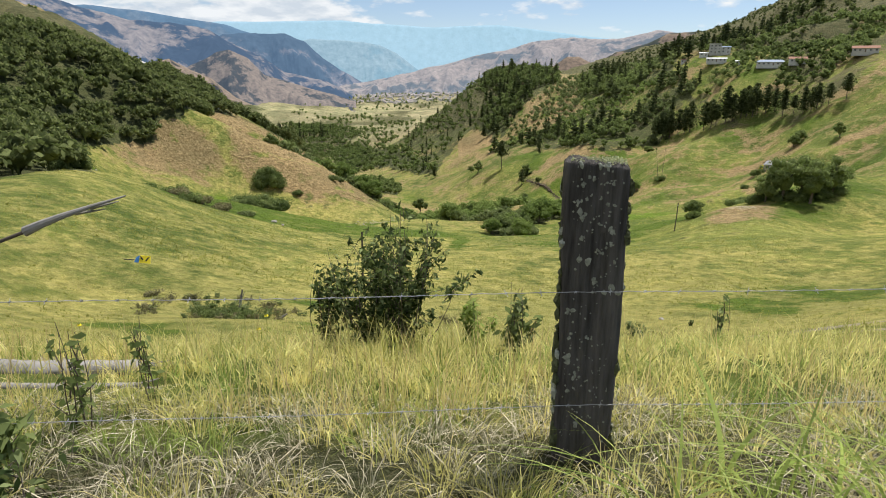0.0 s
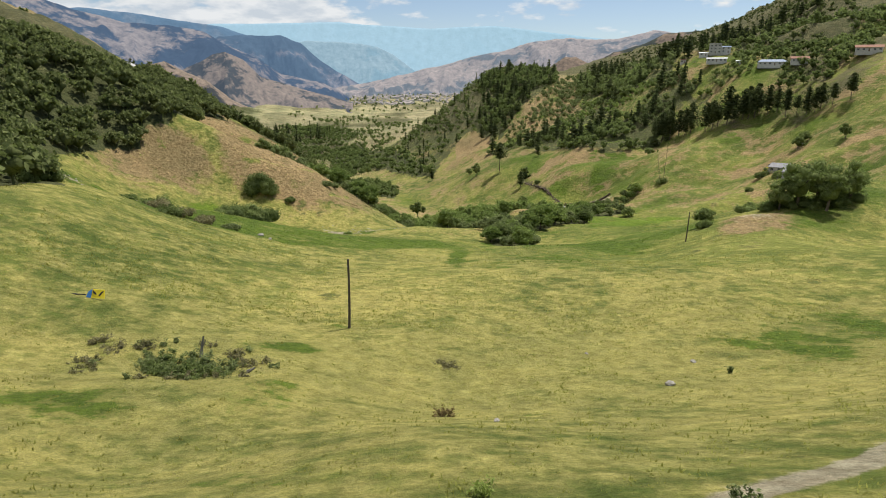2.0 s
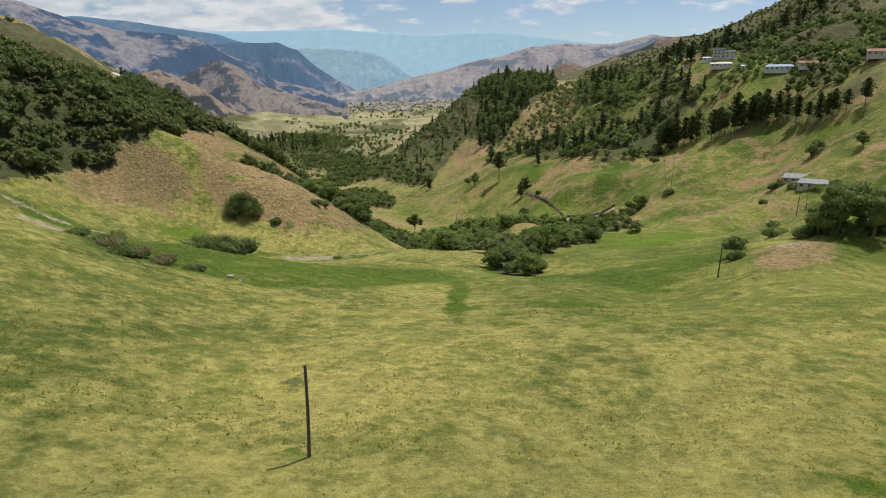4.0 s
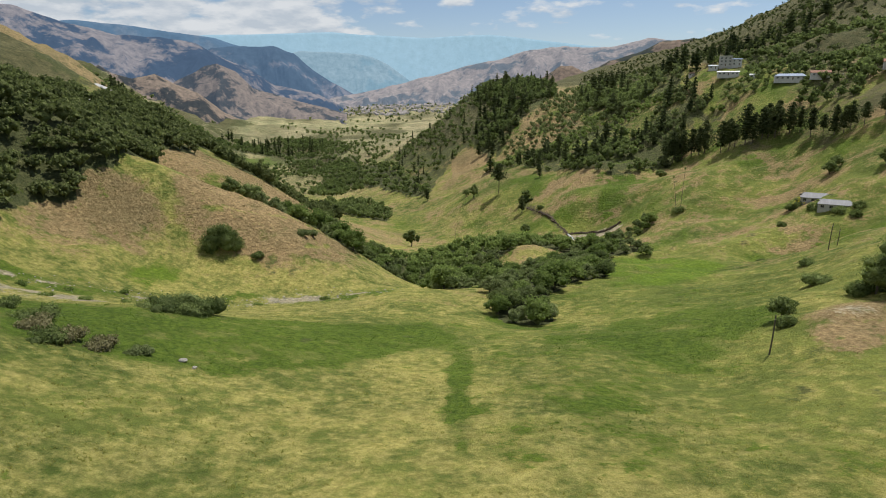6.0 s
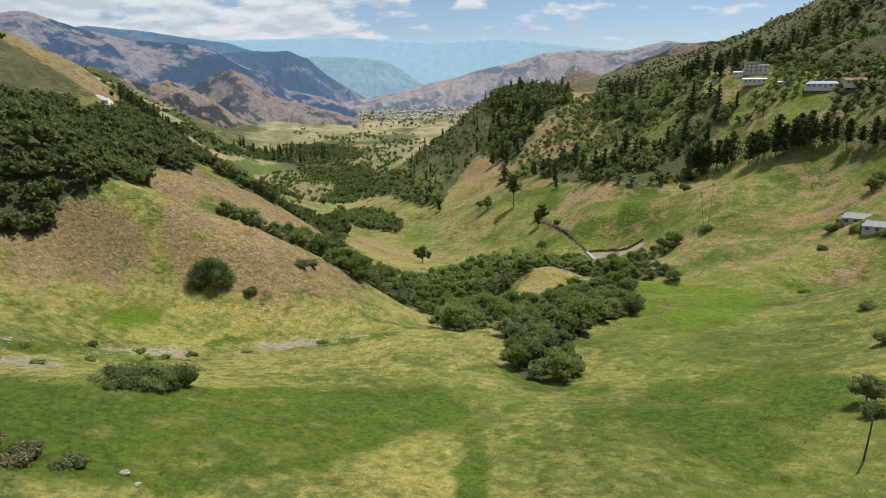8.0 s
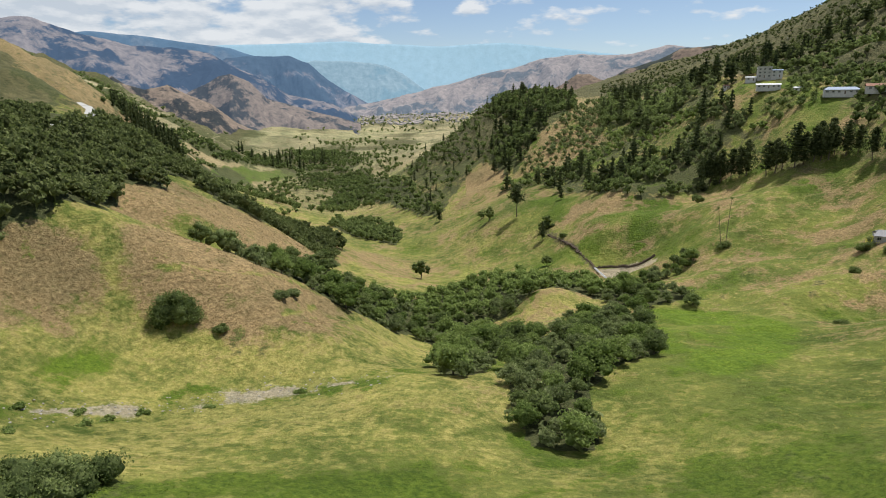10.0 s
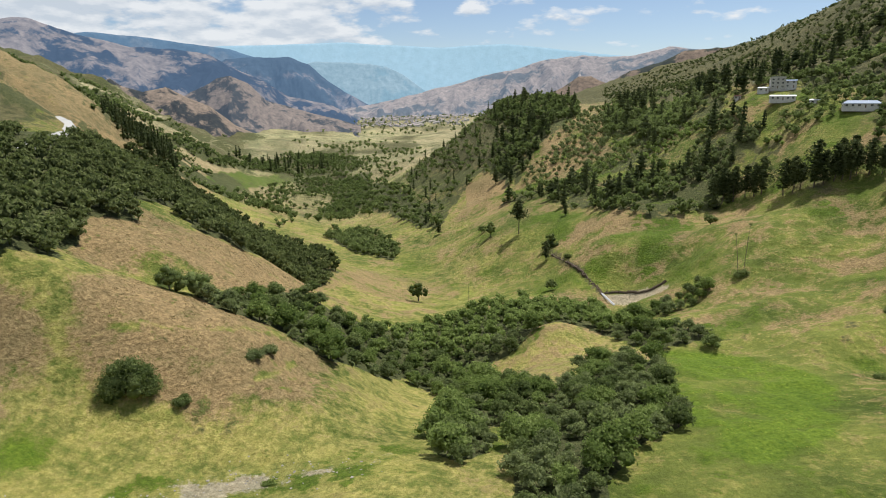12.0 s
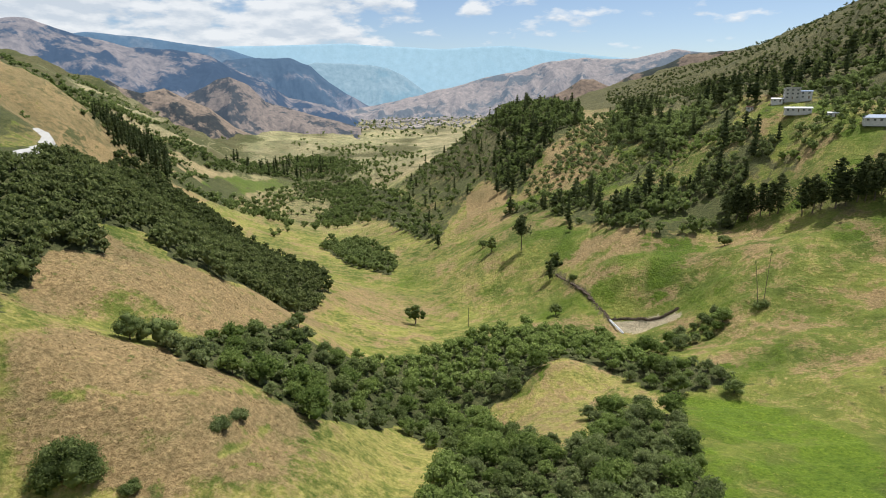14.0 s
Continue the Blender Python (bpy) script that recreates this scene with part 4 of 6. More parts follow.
def limb(a, b, ra, rb, sides=6, bend=0.0, rng=None):
    """A tapered stem from a to b, in four lengths."""
    a, b = np.asarray(a, float), np.asarray(b, float)
    steps = 4
    side = np.zeros(3) if rng is None else rng.normal(size=3) * bend * np.linalg.norm(b - a)
    d = (b - a) / np.linalg.norm(b - a)
    u = np.cross(d, (0.3, 0.9, 0.2)); u /= np.linalg.norm(u)
    w = np.cross(d, u)
    ang = np.linspace(0, 2 * np.pi, sides, endpoint=False)
    rows = []
    for k in range(steps + 1):
        f = k / steps
        c = a + (b - a) * f + side * math.sin(math.pi * f)
        r = ra + (rb - ra) * f
        rows.append(c + r * (np.cos(ang)[:, None] * u + np.sin(ang)[:, None] * w))
    i = np.arange(steps)[:, None] * sides + np.arange(sides)[None]
    j = np.arange(steps)[:, None] * sides + (np.arange(sides)[None] + 1) % sides
    return np.concatenate(rows), np.stack([i, j, j + sides, i + sides], -1).reshape(-1, 4)


def dome(rng, count, width, low, high, flat=0.8):
    """Clumps laid spirally over a rounded crown, the topmost first."""
    out = []
    for k in range(count):
        p = math.acos(max(-0.25, 1 - 1.2 * (k + 0.4) / count))
        a = k * 2.4 + rng.uniform(-0.5, 0.5)
        reach, r = 0.33 * width * math.sin(p) * rng.uniform(0.55, 1.25), width * rng.uniform(0.11, 0.22)
        h = low + (high - low) * (0.36 + 0.42 * math.cos(p) * rng.uniform(0.6, 1.25))
        out.append((np.array([reach * math.cos(a), reach * math.sin(a), h]), np.array([r, r, r * flat])))
    out.append((np.array([0, 0, low + 0.36 * (high - low)]), np.array([0.33 * width, 0.33 * width, 0.36 * (high - low)])))
    return out


def foliage(rng, lobes, per, size, core=0.62, rings=4, around=7, **more):
    pieces = []
    for c, r in lobes:
        d = rng.normal(size=(per, 3))
        d /= np.linalg.norm(d, axis=1, keepdims=True)
        d[:, 2] = np.where(d[:, 2] < -0.3, -d[:, 2], d[:, 2])
        at = c + d * r * rng.uniform(0.70, 1.22, (per, 1))
        pieces.append(cards(rng, at, d, size, **{"loose": 0.75, **more}))
        pieces.append(ball(rng, c, r * core, rings, around, 0.2))
    return merge(pieces)


def part(name, data, mat, parent, label=""):
    me = mesh_from(name, *data, smooth=name in ("crown", "foliage", "timber", "trunk", "shaft"))
    me.materials.append(mat)
    ob = new(name, me)
    ob.parent = parent
    return tagged(ob, label)


def root(name, label, category, group=""):
    return tagged(new(name), label, category, group)


def broadleaf(seed, height, width, lobes, per, leaf, name="tree", label="dark green broadleaf tree with a dense rounded crown", category="tree", group="", mat=None):
    rng = np.random.default_rng(seed)
    ob = root(name, label, category, group)
    ls = dome(rng, lobes, width, height * 0.10, height * 0.95)
    wood = [limb((0, 0, -0.4), (0.1, 0.05, height * 0.55), height * 0.03, height * 0.014, 7, 0.05, rng)]
    for c, r in ls[:5]:
        wood.append(limb((0, 0, height * 0.25), c, height * 0.014, height * 0.005, 5, 0.08, rng))
    part("trunk", merge(wood), BARK, ob)
    part("crown", foliage(rng, ls, per, leaf), mat or LEAF, ob)
    return ob


def bush(seed, height, width, lobes, per, leaf, mat, label, group=""):
    rng = np.random.default_rng(seed)
    ob = root("bush", label, "bush", group)
    ls = []
    for k in range(lobes):
        a, f = rng.uniform(0, 2 * np.pi), math.sqrt(rng.uniform(0, 1))
        r = width * rng.uniform(0.15, 0.24)
        top = height * (1 - 0.55 * f * f) * rng.uniform(0.75, 1.0)
        ls.append((np.array([0.42 * width * f * math.cos(a), 0.42 * width * f * math.sin(a), max(r * 0.5, top - r * 0.7)]), np.array([r, r, r * 0.8])))
        ls.append((ls[-1][0] * [1, 1, 0.4], ls[-1][1]))
    ls.append((np.array([0, 0, 0.36 * height]), np.array([0.36 * width, 0.36 * width, 0.42 * height])))
    for c, r in ls[:6]:
        part("stem", limb((0, 0, -0.3), c, 0.05, 0.02, 5, 0.1, rng), BARK, ob)
    part("foliage", foliage(rng, ls, per, leaf), mat, ob)
    return ob


def pine(seed, height, width, bare, group="", label="tall dark green pine with a bare lower trunk"):
    rng = np.random.default_rng(seed)
    ob = root("pine_tree", label, "tree", group)
    part("trunk", limb((0, 0, -0.6), (0.2, 0.1, height * 0.97), height * 0.017, 0.03, 7, 0.02, rng), BARK, ob)
    pieces = []
    whorls = 15
    for k in range(whorls):
        f = k / (whorls - 1)
        z = height * (bare + (0.98 - bare) * f)
        reach = 0.5 * width * math.sin(math.pi * (0.20 + 0.74 * f)) ** 0.75 * rng.uniform(0.65, 1.12)
        for j in range(6):
            a = rng.uniform(0, 2 * np.pi)
            tip = np.array([reach * math.cos(a), reach * math.sin(a), z - 0.10 * reach])
            n = 7
            at = np.array([0, 0, z]) + (tip - (0, 0, z)) * rng.uniform(0.25, 1.05, (n, 1)) + rng.normal(size=(n, 3)) * 0.12 * reach
            out = np.tile([0.35 * math.cos(a), 0.35 * math.sin(a), 0.8], (n, 1))
            pieces.append(cards(rng, at, out, 0.055 * height * 0.55, 1.3, 0.25, 0.6))
        pieces.append(ball(rng, np.array([0, 0, z]), (reach * 0.5, reach * 0.5, height * 0.04), 2, 6, 0.25))
    part("crown", merge(pieces), NEEDLES, ob)
    return ob


def stand(x, y, turn, scale, sink=0.15):
    m = pose(x, y, ground_at(x, y) - sink, 0, 0, turn)
    return m @ Matrix.Diagonal((scale, scale, scale, 1))


def scatter(rng, outline, spacing, tries=40000):
    """Places inside an outline, no two nearer than the spacing."""
    xs, ys = [p[0] for p in outline], [p[1] for p in outline]
    cell, kept = {}, []
    px, py = rng.uniform(min(xs), max(xs), tries), rng.uniform(min(ys), max(ys), tries)
    for x, y in zip(px[within(px, py, outline)], py[within(px, py, outline)]):
        i, j = int(x // spacing), int(y // spacing)
        if all((x - a) ** 2 + (y - b) ** 2 > spacing**2 for u in (-1, 0, 1) for v in (-1, 0, 1) for a, b in cell.get((i + u, j + v), ())):
            cell.setdefault((i, j), []).append((x, y))
            kept.append((x, y))
    return kept


def clumped(places, size, seed, least):
    """Only those places that lie in the denser parts."""
    return [p for p in places if vnoise(np.array(p[0] / size), np.array(p[1] / size), seed) > least]


def wood_of(name, places, models, size, rng, mat, label, stretch=(0.75, 1.3)):
    """Many trees of one wood as one object of countless leaves."""
    xs, ys = np.array([p[0] for p in places]), np.array([p[1] for p in places])
    open_field = within(xs, ys, GREEN_FIELD) | within(xs, ys, YARD)
    xs, ys = xs[~open_field], ys[~open_field]
    zs = ground(xs, ys)
    pieces = []
    for x, y, z in zip(xs, ys, zs):
        v, q = models[rng.integers(len(models))]
        k, a = size * rng.uniform(*stretch), rng.uniform(0, 2 * np.pi)
        c, s = math.cos(a), math.sin(a)
        w = np.stack([v[:, 0] * c - v[:, 1] * s, v[:, 0] * s + v[:, 1] * c, v[:, 2] * rng.uniform(0.85, 1.2)], 1) * k
        pieces.append((w + (x, y, z - 0.2), q))
    me = mesh_from(name, *merge(pieces))
    me.materials.append(mat)
    return tagged(new(name, me), label, "woodland", kind="stuff")


def leafy_model(seed, lobes, per, leaf, rings=3):
    """A tree of unit height for woods: trunk and crown."""
    rng = np.random.default_rng(seed)
    ls = dome(rng, lobes, 1.0, 0.08, 0.90)
    return merge([foliage(rng, ls, per, leaf, core=0.74, rings=rings, around=6), limb((0, 0, -0.05), (0, 0, 0.5), 0.03, 0.015, 4)])


def conifer_model(seed, slim=0.3, tiers=6, sprays=7, round_top=True):
    rng = np.random.default_rng(seed)
    pieces = [limb((0, 0, -0.03), (0, 0, 0.9), 0.014, 0.004, 4)]
    for k in range(tiers):
        f = k / (tiers - 1)
        r = slim * (math.sin(math.pi * (0.22 + 0.72 * f)) ** 0.8 if round_top else (1.1 - f) ** 0.7) * rng.uniform(0.7, 1.2)
        pieces.append(ball(rng, np.array([0, 0, 0.16 + 0.76 * f]), (r * 0.62, r * 0.62, 0.66 / tiers), 2, 6, 0.25))
        d = rng.normal(size=(sprays, 3)); d[:, 2] *= 0.3
        d /= np.linalg.norm(d, axis=1, keepdims=True)
        pieces.append(cards(rng, np.array([0, 0, 0.16 + 0.76 * f]) + d * [r * 0.75, r * 0.75, 0.06], d + (0, 0, 0.5), 0.06, 1.4, 0.3, 0.5))
    return merge(pieces)


def build_woods():
    rng = np.random.default_rng(11)
    leafy = [leafy_model(s, 7, 14, 0.058, 2) for s in (1, 2, 3, 4, 5)]
    small = [leafy_model(s, 4, 12, 0.08) for s in (11, 12, 13, 14)]
    tiny = [leafy_model(s, 3, 6, 0.12, 2) for s in (15, 16, 17, 18)]
    tufts = [foliage(np.random.default_rng(s), dome(np.random.default_rng(s), 2, 1.0, 0.02, 0.80), 5, 0.13, core=0.8, rings=2, around=6) for s in (51, 52, 53, 54)]
    firs = [conifer_model(s, 0.20, 5, 5, False) for s in (25, 26, 27)]
    conifers = [conifer_model(s, 0.24 + 0.06 * (s % 3), 6, 8, s != 22) for s in (21, 22, 23, 24)]
    wood_of("forest", [p for p in scatter(rng, FOREST, 5.6) if not within(np.array(p[0]), np.array(p[1]), CUTTING)], leafy, 8.6, rng, FOREST_LEAF, "dense dark green broadleaf forest covering the steep slope")
    wood_of("woodland", scatter(rng, CREST, 21), conifers, 17, rng, NEEDLES, "dark pine wood on the crest of the spur")
    wood_of("woodland", clumped(scatter(rng, CREST, 9), 30, 81, -0.3), small, 13, rng, LEAF, "broadleaf trees among the pines on the spur")
    wood_of("woodland", clumped(scatter(rng, SPUR, 14), 45, 3, -0.25), tiny, 9, rng, LEAF, "broadleaf scrub on the flank of the spur")
    wood_of("woodland", scatter(rng, SPUR, 38), firs, 15, rng, NEEDLES, "scattered conifers on the flank of the spur")
    wood_of("woodland", clumped(scatter(rng, FOOT, 13), 35, 21, 0.4), conifers, 17, rng, NEEDLES, "dark conifers along the foot of the hill")
    wood_of("woodland", clumped(scatter(rng, FOOT, 9), 22, 54, -0.1), small, 10, rng, LEAF, "mixed broadleaf trees along the foot of the hill")
    wood_of("woodland", clumped(scatter(rng, SHOULDER, 14), 60, 5, 0.4), conifers, 17, rng, NEEDLES, "scattered pines on the hill shoulder")
    wood_of("woodland", clumped(scatter(rng, SHOULDER, 8.5), 60, 5, 0.0), tiny, 9, rng, THIN_LEAF, "dark scrub trees on the hill shoulder")
    wood_of("scrub", clumped(scatter(rng, BRAKE, 6.8), 30, 8, -0.05), small, 6.5, rng, LEAF_LIGHT, "scattered green scrub bushes on the dry hillside")
    wood_of("scrub", clumped(scatter(rng, [(100, 800), (150, 720), (235, 650), (300, 700), (290, 900), (240, 1050), (190, 960)], 9), 30, 12, 0.0), small, 7, rng, THIN_LEAF, "dark bushes dotted over the dry hillside")
    wood_of("scrub", scatter(rng, [(262, 560), (290, 545), (330, 590), (345, 660), (300, 690), (270, 640)], 7.5), small, 7.5, rng, LEAF, "hedges and garden trees round the hill houses")
    wood_of("woodland", clumped(scatter(rng, [(300, 470), (420, 520), (560, 760), (470, 800), (400, 760), (345, 690), (350, 585), (340, 520)], 8.5), 34, 47, -0.1), small, 10.5, rng, LEAF, "dark trees on the slope above the hill houses")
    wood_of("woodland", clumped(scatter(rng, [(270, 600), (300, 690), (345, 700), (420, 800), (330, 900), (280, 760)], 11), 34, 48, 0.0), conifers, 16, rng, NEEDLES, "dark conifers behind the hill houses")
    wood_of("scrub", scatter(rng, [(283, 505), (300, 470), (345, 520), (350, 585), (315, 575), (300, 540)], 9), small, 9, rng, LEAF, "dark hedge trees below the blue-roofed house")
    wood_of("woodland", clumped(scatter(rng, MOUNTAIN, 12.5), 60, 15, -0.35), tufts, 10, rng, FOREST_LEAF, "dark scrub forest on the mountain side")
    wood_of("woodland", clumped(scatter(rng, MOUNTAIN, 22), 70, 18, 0.35), conifers, 19, rng, NEEDLES, "pines standing out on the mountain side")
    wood_of("woodland", scatter(rng, CLEFT, 17), tiny, 13, rng, LEAF, "trees filling the narrow side valley")
    wood_of("thicket", scatter(rng, THICKET, 8), small, 10, rng, LEAF, "dark thicket in a fold of the yellow hillside")
    wood_of("woodland", [p for p in scatter(rng, BOTTOM, 21) if vnoise(np.array(p[0] / 70), np.array(p[1] / 70), 6) > -0.1], tiny, 13, rng, LEAF, "clumps of trees and hedges on the valley floor")
    wood_of("woodland", [p for p in scatter(rng, [(-470, 2100), (-260, 2300), (120, 2300), (300, 3200), (-600, 3200)], 60) if vnoise(np.array(p[0] / 190), np.array(p[1] / 190), 9) > 0.25], tiny, 14, rng, LEAF, "far tree belts on the valley floor")
    wood_of("woodland", scatter(rng, [(-432, 949), (-373, 868), (-350, 960), (-381, 1040), (-455, 1157), (-600, 1387), (-640, 1380)], 13), firs, 22, rng, NEEDLES, "dark row of conifers down the far slope")
    wood_of("woodland", scatter(rng, WEST_RIDGE, 15), tufts, 14, rng, LEAF, "dark wood along the crest of the western ridge")
    wood_of("woodland", scatter(rng, WEST_PINES, 15), firs, 24, rng, NEEDLES, "tall dark conifers down the western slope")
    wood_of("woodland", scatter(rng, FAR_BAND, 28), tufts, 17, rng, LEAF, "dark tree belt across the far yellow slope")
    wood_of("forest", scatter(rng, FAR_FOREST, 8), small, 11.5, rng, FOREST_LEAF, "dense broadleaf forest running on down the far slope")
    wood_of("woodland", clumped(scatter(rng, SPUR_WOOD, 8.5), 30, 56, -0.1), small, 12, rng, LEAF, "dark wood down the side of the spur")
    wood_of("woodland", scatter(rng, SPUR_WOOD, 16), conifers, 17, rng, NEEDLES, "conifers in the wood on the spur")
    wood_of("woodland", clumped(scatter(rng, VALLEY_WOOD, 14), 55, 66, -0.1), tiny, 15, rng, LEAF, "dark trees round the valley farms")
    wood_of("woodland", clumped(scatter(rng, VALLEY_WOOD, 24), 60, 68, 0.1), firs, 26, rng, NEEDLES, "tall conifers round the valley farms")
    wood_of("scrub", clumped(scatter(rng, [(120, 780), (170, 760), (215, 850), (240, 990), (200, 970), (150, 900)], 9), 26, 91, -0.15), small, 8, rng, THIN_LEAF, "green bushes spread over the dry back of the spur")
    wood_of("woodland", clumped(scatter(rng, FARM_WOOD, 13), 40, 72, -0.35), tiny, 13, rng, LEAF, "dark belts of trees between the valley fields")
    wood_of("woodland", clumped(scatter(rng, BECK_WOOD, 11), 40, 73, -0.45), tiny, 13, rng, LEAF, "dark trees lining the valley stream")
    wood_of("woodland", [p for p in scatter(rng, WEST_FLANK, 17) if float(fbm(np.array(p[0] - 0.6 * p[1]), np.array(float(p[1])), 130, 4, 207)) > 0.03], tufts, 13, rng, LEAF, "dark woods in the folds of the western flank")
    wood_of("woodland", scatter(rng, DARK_RIDGE, 19), tufts, 17, rng, LEAF, "dark wood on the shaded western ridge")
    wood_of("woodland", scatter(rng, HILL_WOOD, 24), conifers, 17, rng, NEEDLES, "dark conifers standing in the hillside wood")
    wood_of("woodland", clumped(scatter(rng, HILL_WOOD, 7.5), 34, 58, -0.2), small, 12, rng, LEAF, "dark broadleaf wood on the hillside")
    wood_of("woodland", clumped(scatter(rng, HILL_BRAKE, 5.4), 14, 51, -0.55), small, 7.5, rng, THIN_LEAF, "thick green brake on the hillside")
    wood_of("woodland", scatter(rng, HILL_BRAKE, 17), conifers, 14, rng, NEEDLES, "young conifers in the hillside brake")
    wood_of("woodland", clumped(scatter(rng, HILL_FOOT, 8.5), 20, 52, 0.5), conifers, 15, rng, NEEDLES, "dark conifers at the foot of the hill")
    wood_of("woodland", clumped(scatter(rng, HILL_FOOT, 7), 20, 53, 0.05), small, 9, rng, LEAF, "broadleaf trees at the foot of the hill")
    wood_of("scrub", clumped(scatter(rng, [(150, 690), (205, 678), (237, 690), (225, 800), (200, 840), (170, 800)], 9), 22, 57, 0.25), small, 6.5, rng, THIN_LEAF, "single bushes on the dry grass strips of the hillside")
    for outline in (GULLY, HOLLOW):
        spots = [p for p in scatter(rng, outline, 5.8) if not within(np.array(p[0]), np.array(p[1]), CLEARING)]
        wood_of("undergrowth", spots, tufts, 4.2, rng, THIN_LEAF, "tangled undergrowth between the gully trees")
    wood_of("scrub", clumped(scatter(rng, [(300, 1090), (345, 1000), (300, 860), (280, 759), (300, 690), (345, 690), (440, 680), (640, 800), (900, 1150), (1050, 1700), (1000, 2200), (500, 2000)], 11.5), 60, 44, -0.3), tufts, 7.5, rng, FOREST_LEAF, "dark scrub bushes on the brown mountain side")
    wood_of("scrub", scatter(rng, SPUR_FACE, 13), tufts, 7, rng, THIN_LEAF, "brown-green scrub on the face of the spur")
    wood_of("scrub", [p for p in scatter(rng, [(-380, 1010), (-300, 1000), (-130, 900), (-60, 1000), (-120, 1400), (-330, 1560)], 15) if vnoise(np.array(p[0] / 45), np.array(p[1] / 45), 61) > 0.1], tiny, 12, rng, LEAF, "hedges and tree clumps between the valley fields")
    west = [p for p in scatter(rng, [(-240, 620), (-150, 700), (-200, 1000), (-330, 1350), (-700, 1700), (-900, 1500), (-500, 800)], 20) if vnoise(np.array(p[0] / 80), np.array(p[1] / 80), 4) > 0.15]
    wood_of("scrub", west, tufts, 10, rng, LEAF, "dark bushes in the folds of the far brown slope")


build_woods()


def build_gully_trees():
    rng = np.random.default_rng(23)
    kinds = [broadleaf(100 + k, 6.0 + 0.6 * k, 7.2 + 0.6 * k, 17, 60, 0.24, group="gully trees", mat=(THIN_LEAF, LEAF, LEAF_LIGHT, THIN_LEAF, LEAF_LIGHT)[k]) for k in range(5)]
    spots = scatter(rng, GULLY, 6.6) + scatter(rng, HOLLOW, 5.8)
    spots = [p for p in spots if not within(np.array(p[0]), np.array(p[1]), CLEARING)]
    back = [p for p in spots if p[1] > 388]
    wood_of("woodland", back, [leafy_model(s, 9, 26, 0.05) for s in (31, 32, 33, 34)], 7.4, rng, LEAF_LIGHT, "grey-green trees closing the far end of the gully")
    spots = [p for p in spots if p[1] <= 388]
    spots += scatter(rng, [(106, 416), (109, 403), (137, 412), (151, 424), (145, 434), (127, 428)], 5.5)
    for k, (x, y) in enumerate(spots):
        m = stand(x, y, rng.uniform(0, 360), rng.uniform(0.62, 1.25))
        if k < len(kinds):
            kinds[k].matrix_basis = m
        else:
            copy_thing(kinds[k % len(kinds)], m)


build_gully_trees()


def build_pines():
    rng = np.random.default_rng(31)
    row = [(225, 525), (228, 504), (231, 500), (234, 497), (238, 490), (249, 489), (257, 486), (261, 487), (265, 482), (269, 477), (266, 459), (269, 451), (271, 443), (273, 437), (275, 434), (277, 425),
           (222, 529), (219, 534), (214, 540), (284, 418), (243, 489), (253, 488), (209, 546), (206, 552), (216, 545), (262, 493), (258, 498)]
    kinds = [pine(200 + k, 23, 13.0, 0.18 + 0.06 * k, "pine row") for k in range(4)]
    for k, (x, y) in enumerate(row):
        tall = rng.uniform(0.75, 1.15) * (0.75 if 10 <= k <= 15 else 1.0)
        m = stand(x, y, rng.uniform(0, 360), tall)
        if k < 4:
            kinds[k].matrix_basis = m
        else:
            copy_thing(kinds[k % 4], m)
    for x, y, k in ((85, 545, 0.62), (76, 838, 0.8), (108, 719, 0.6), (8, 751, 0.6), (112, 612, 0.45)):
        copy_thing(kinds[1], stand(x, y, 40 * k, k))


build_pines()


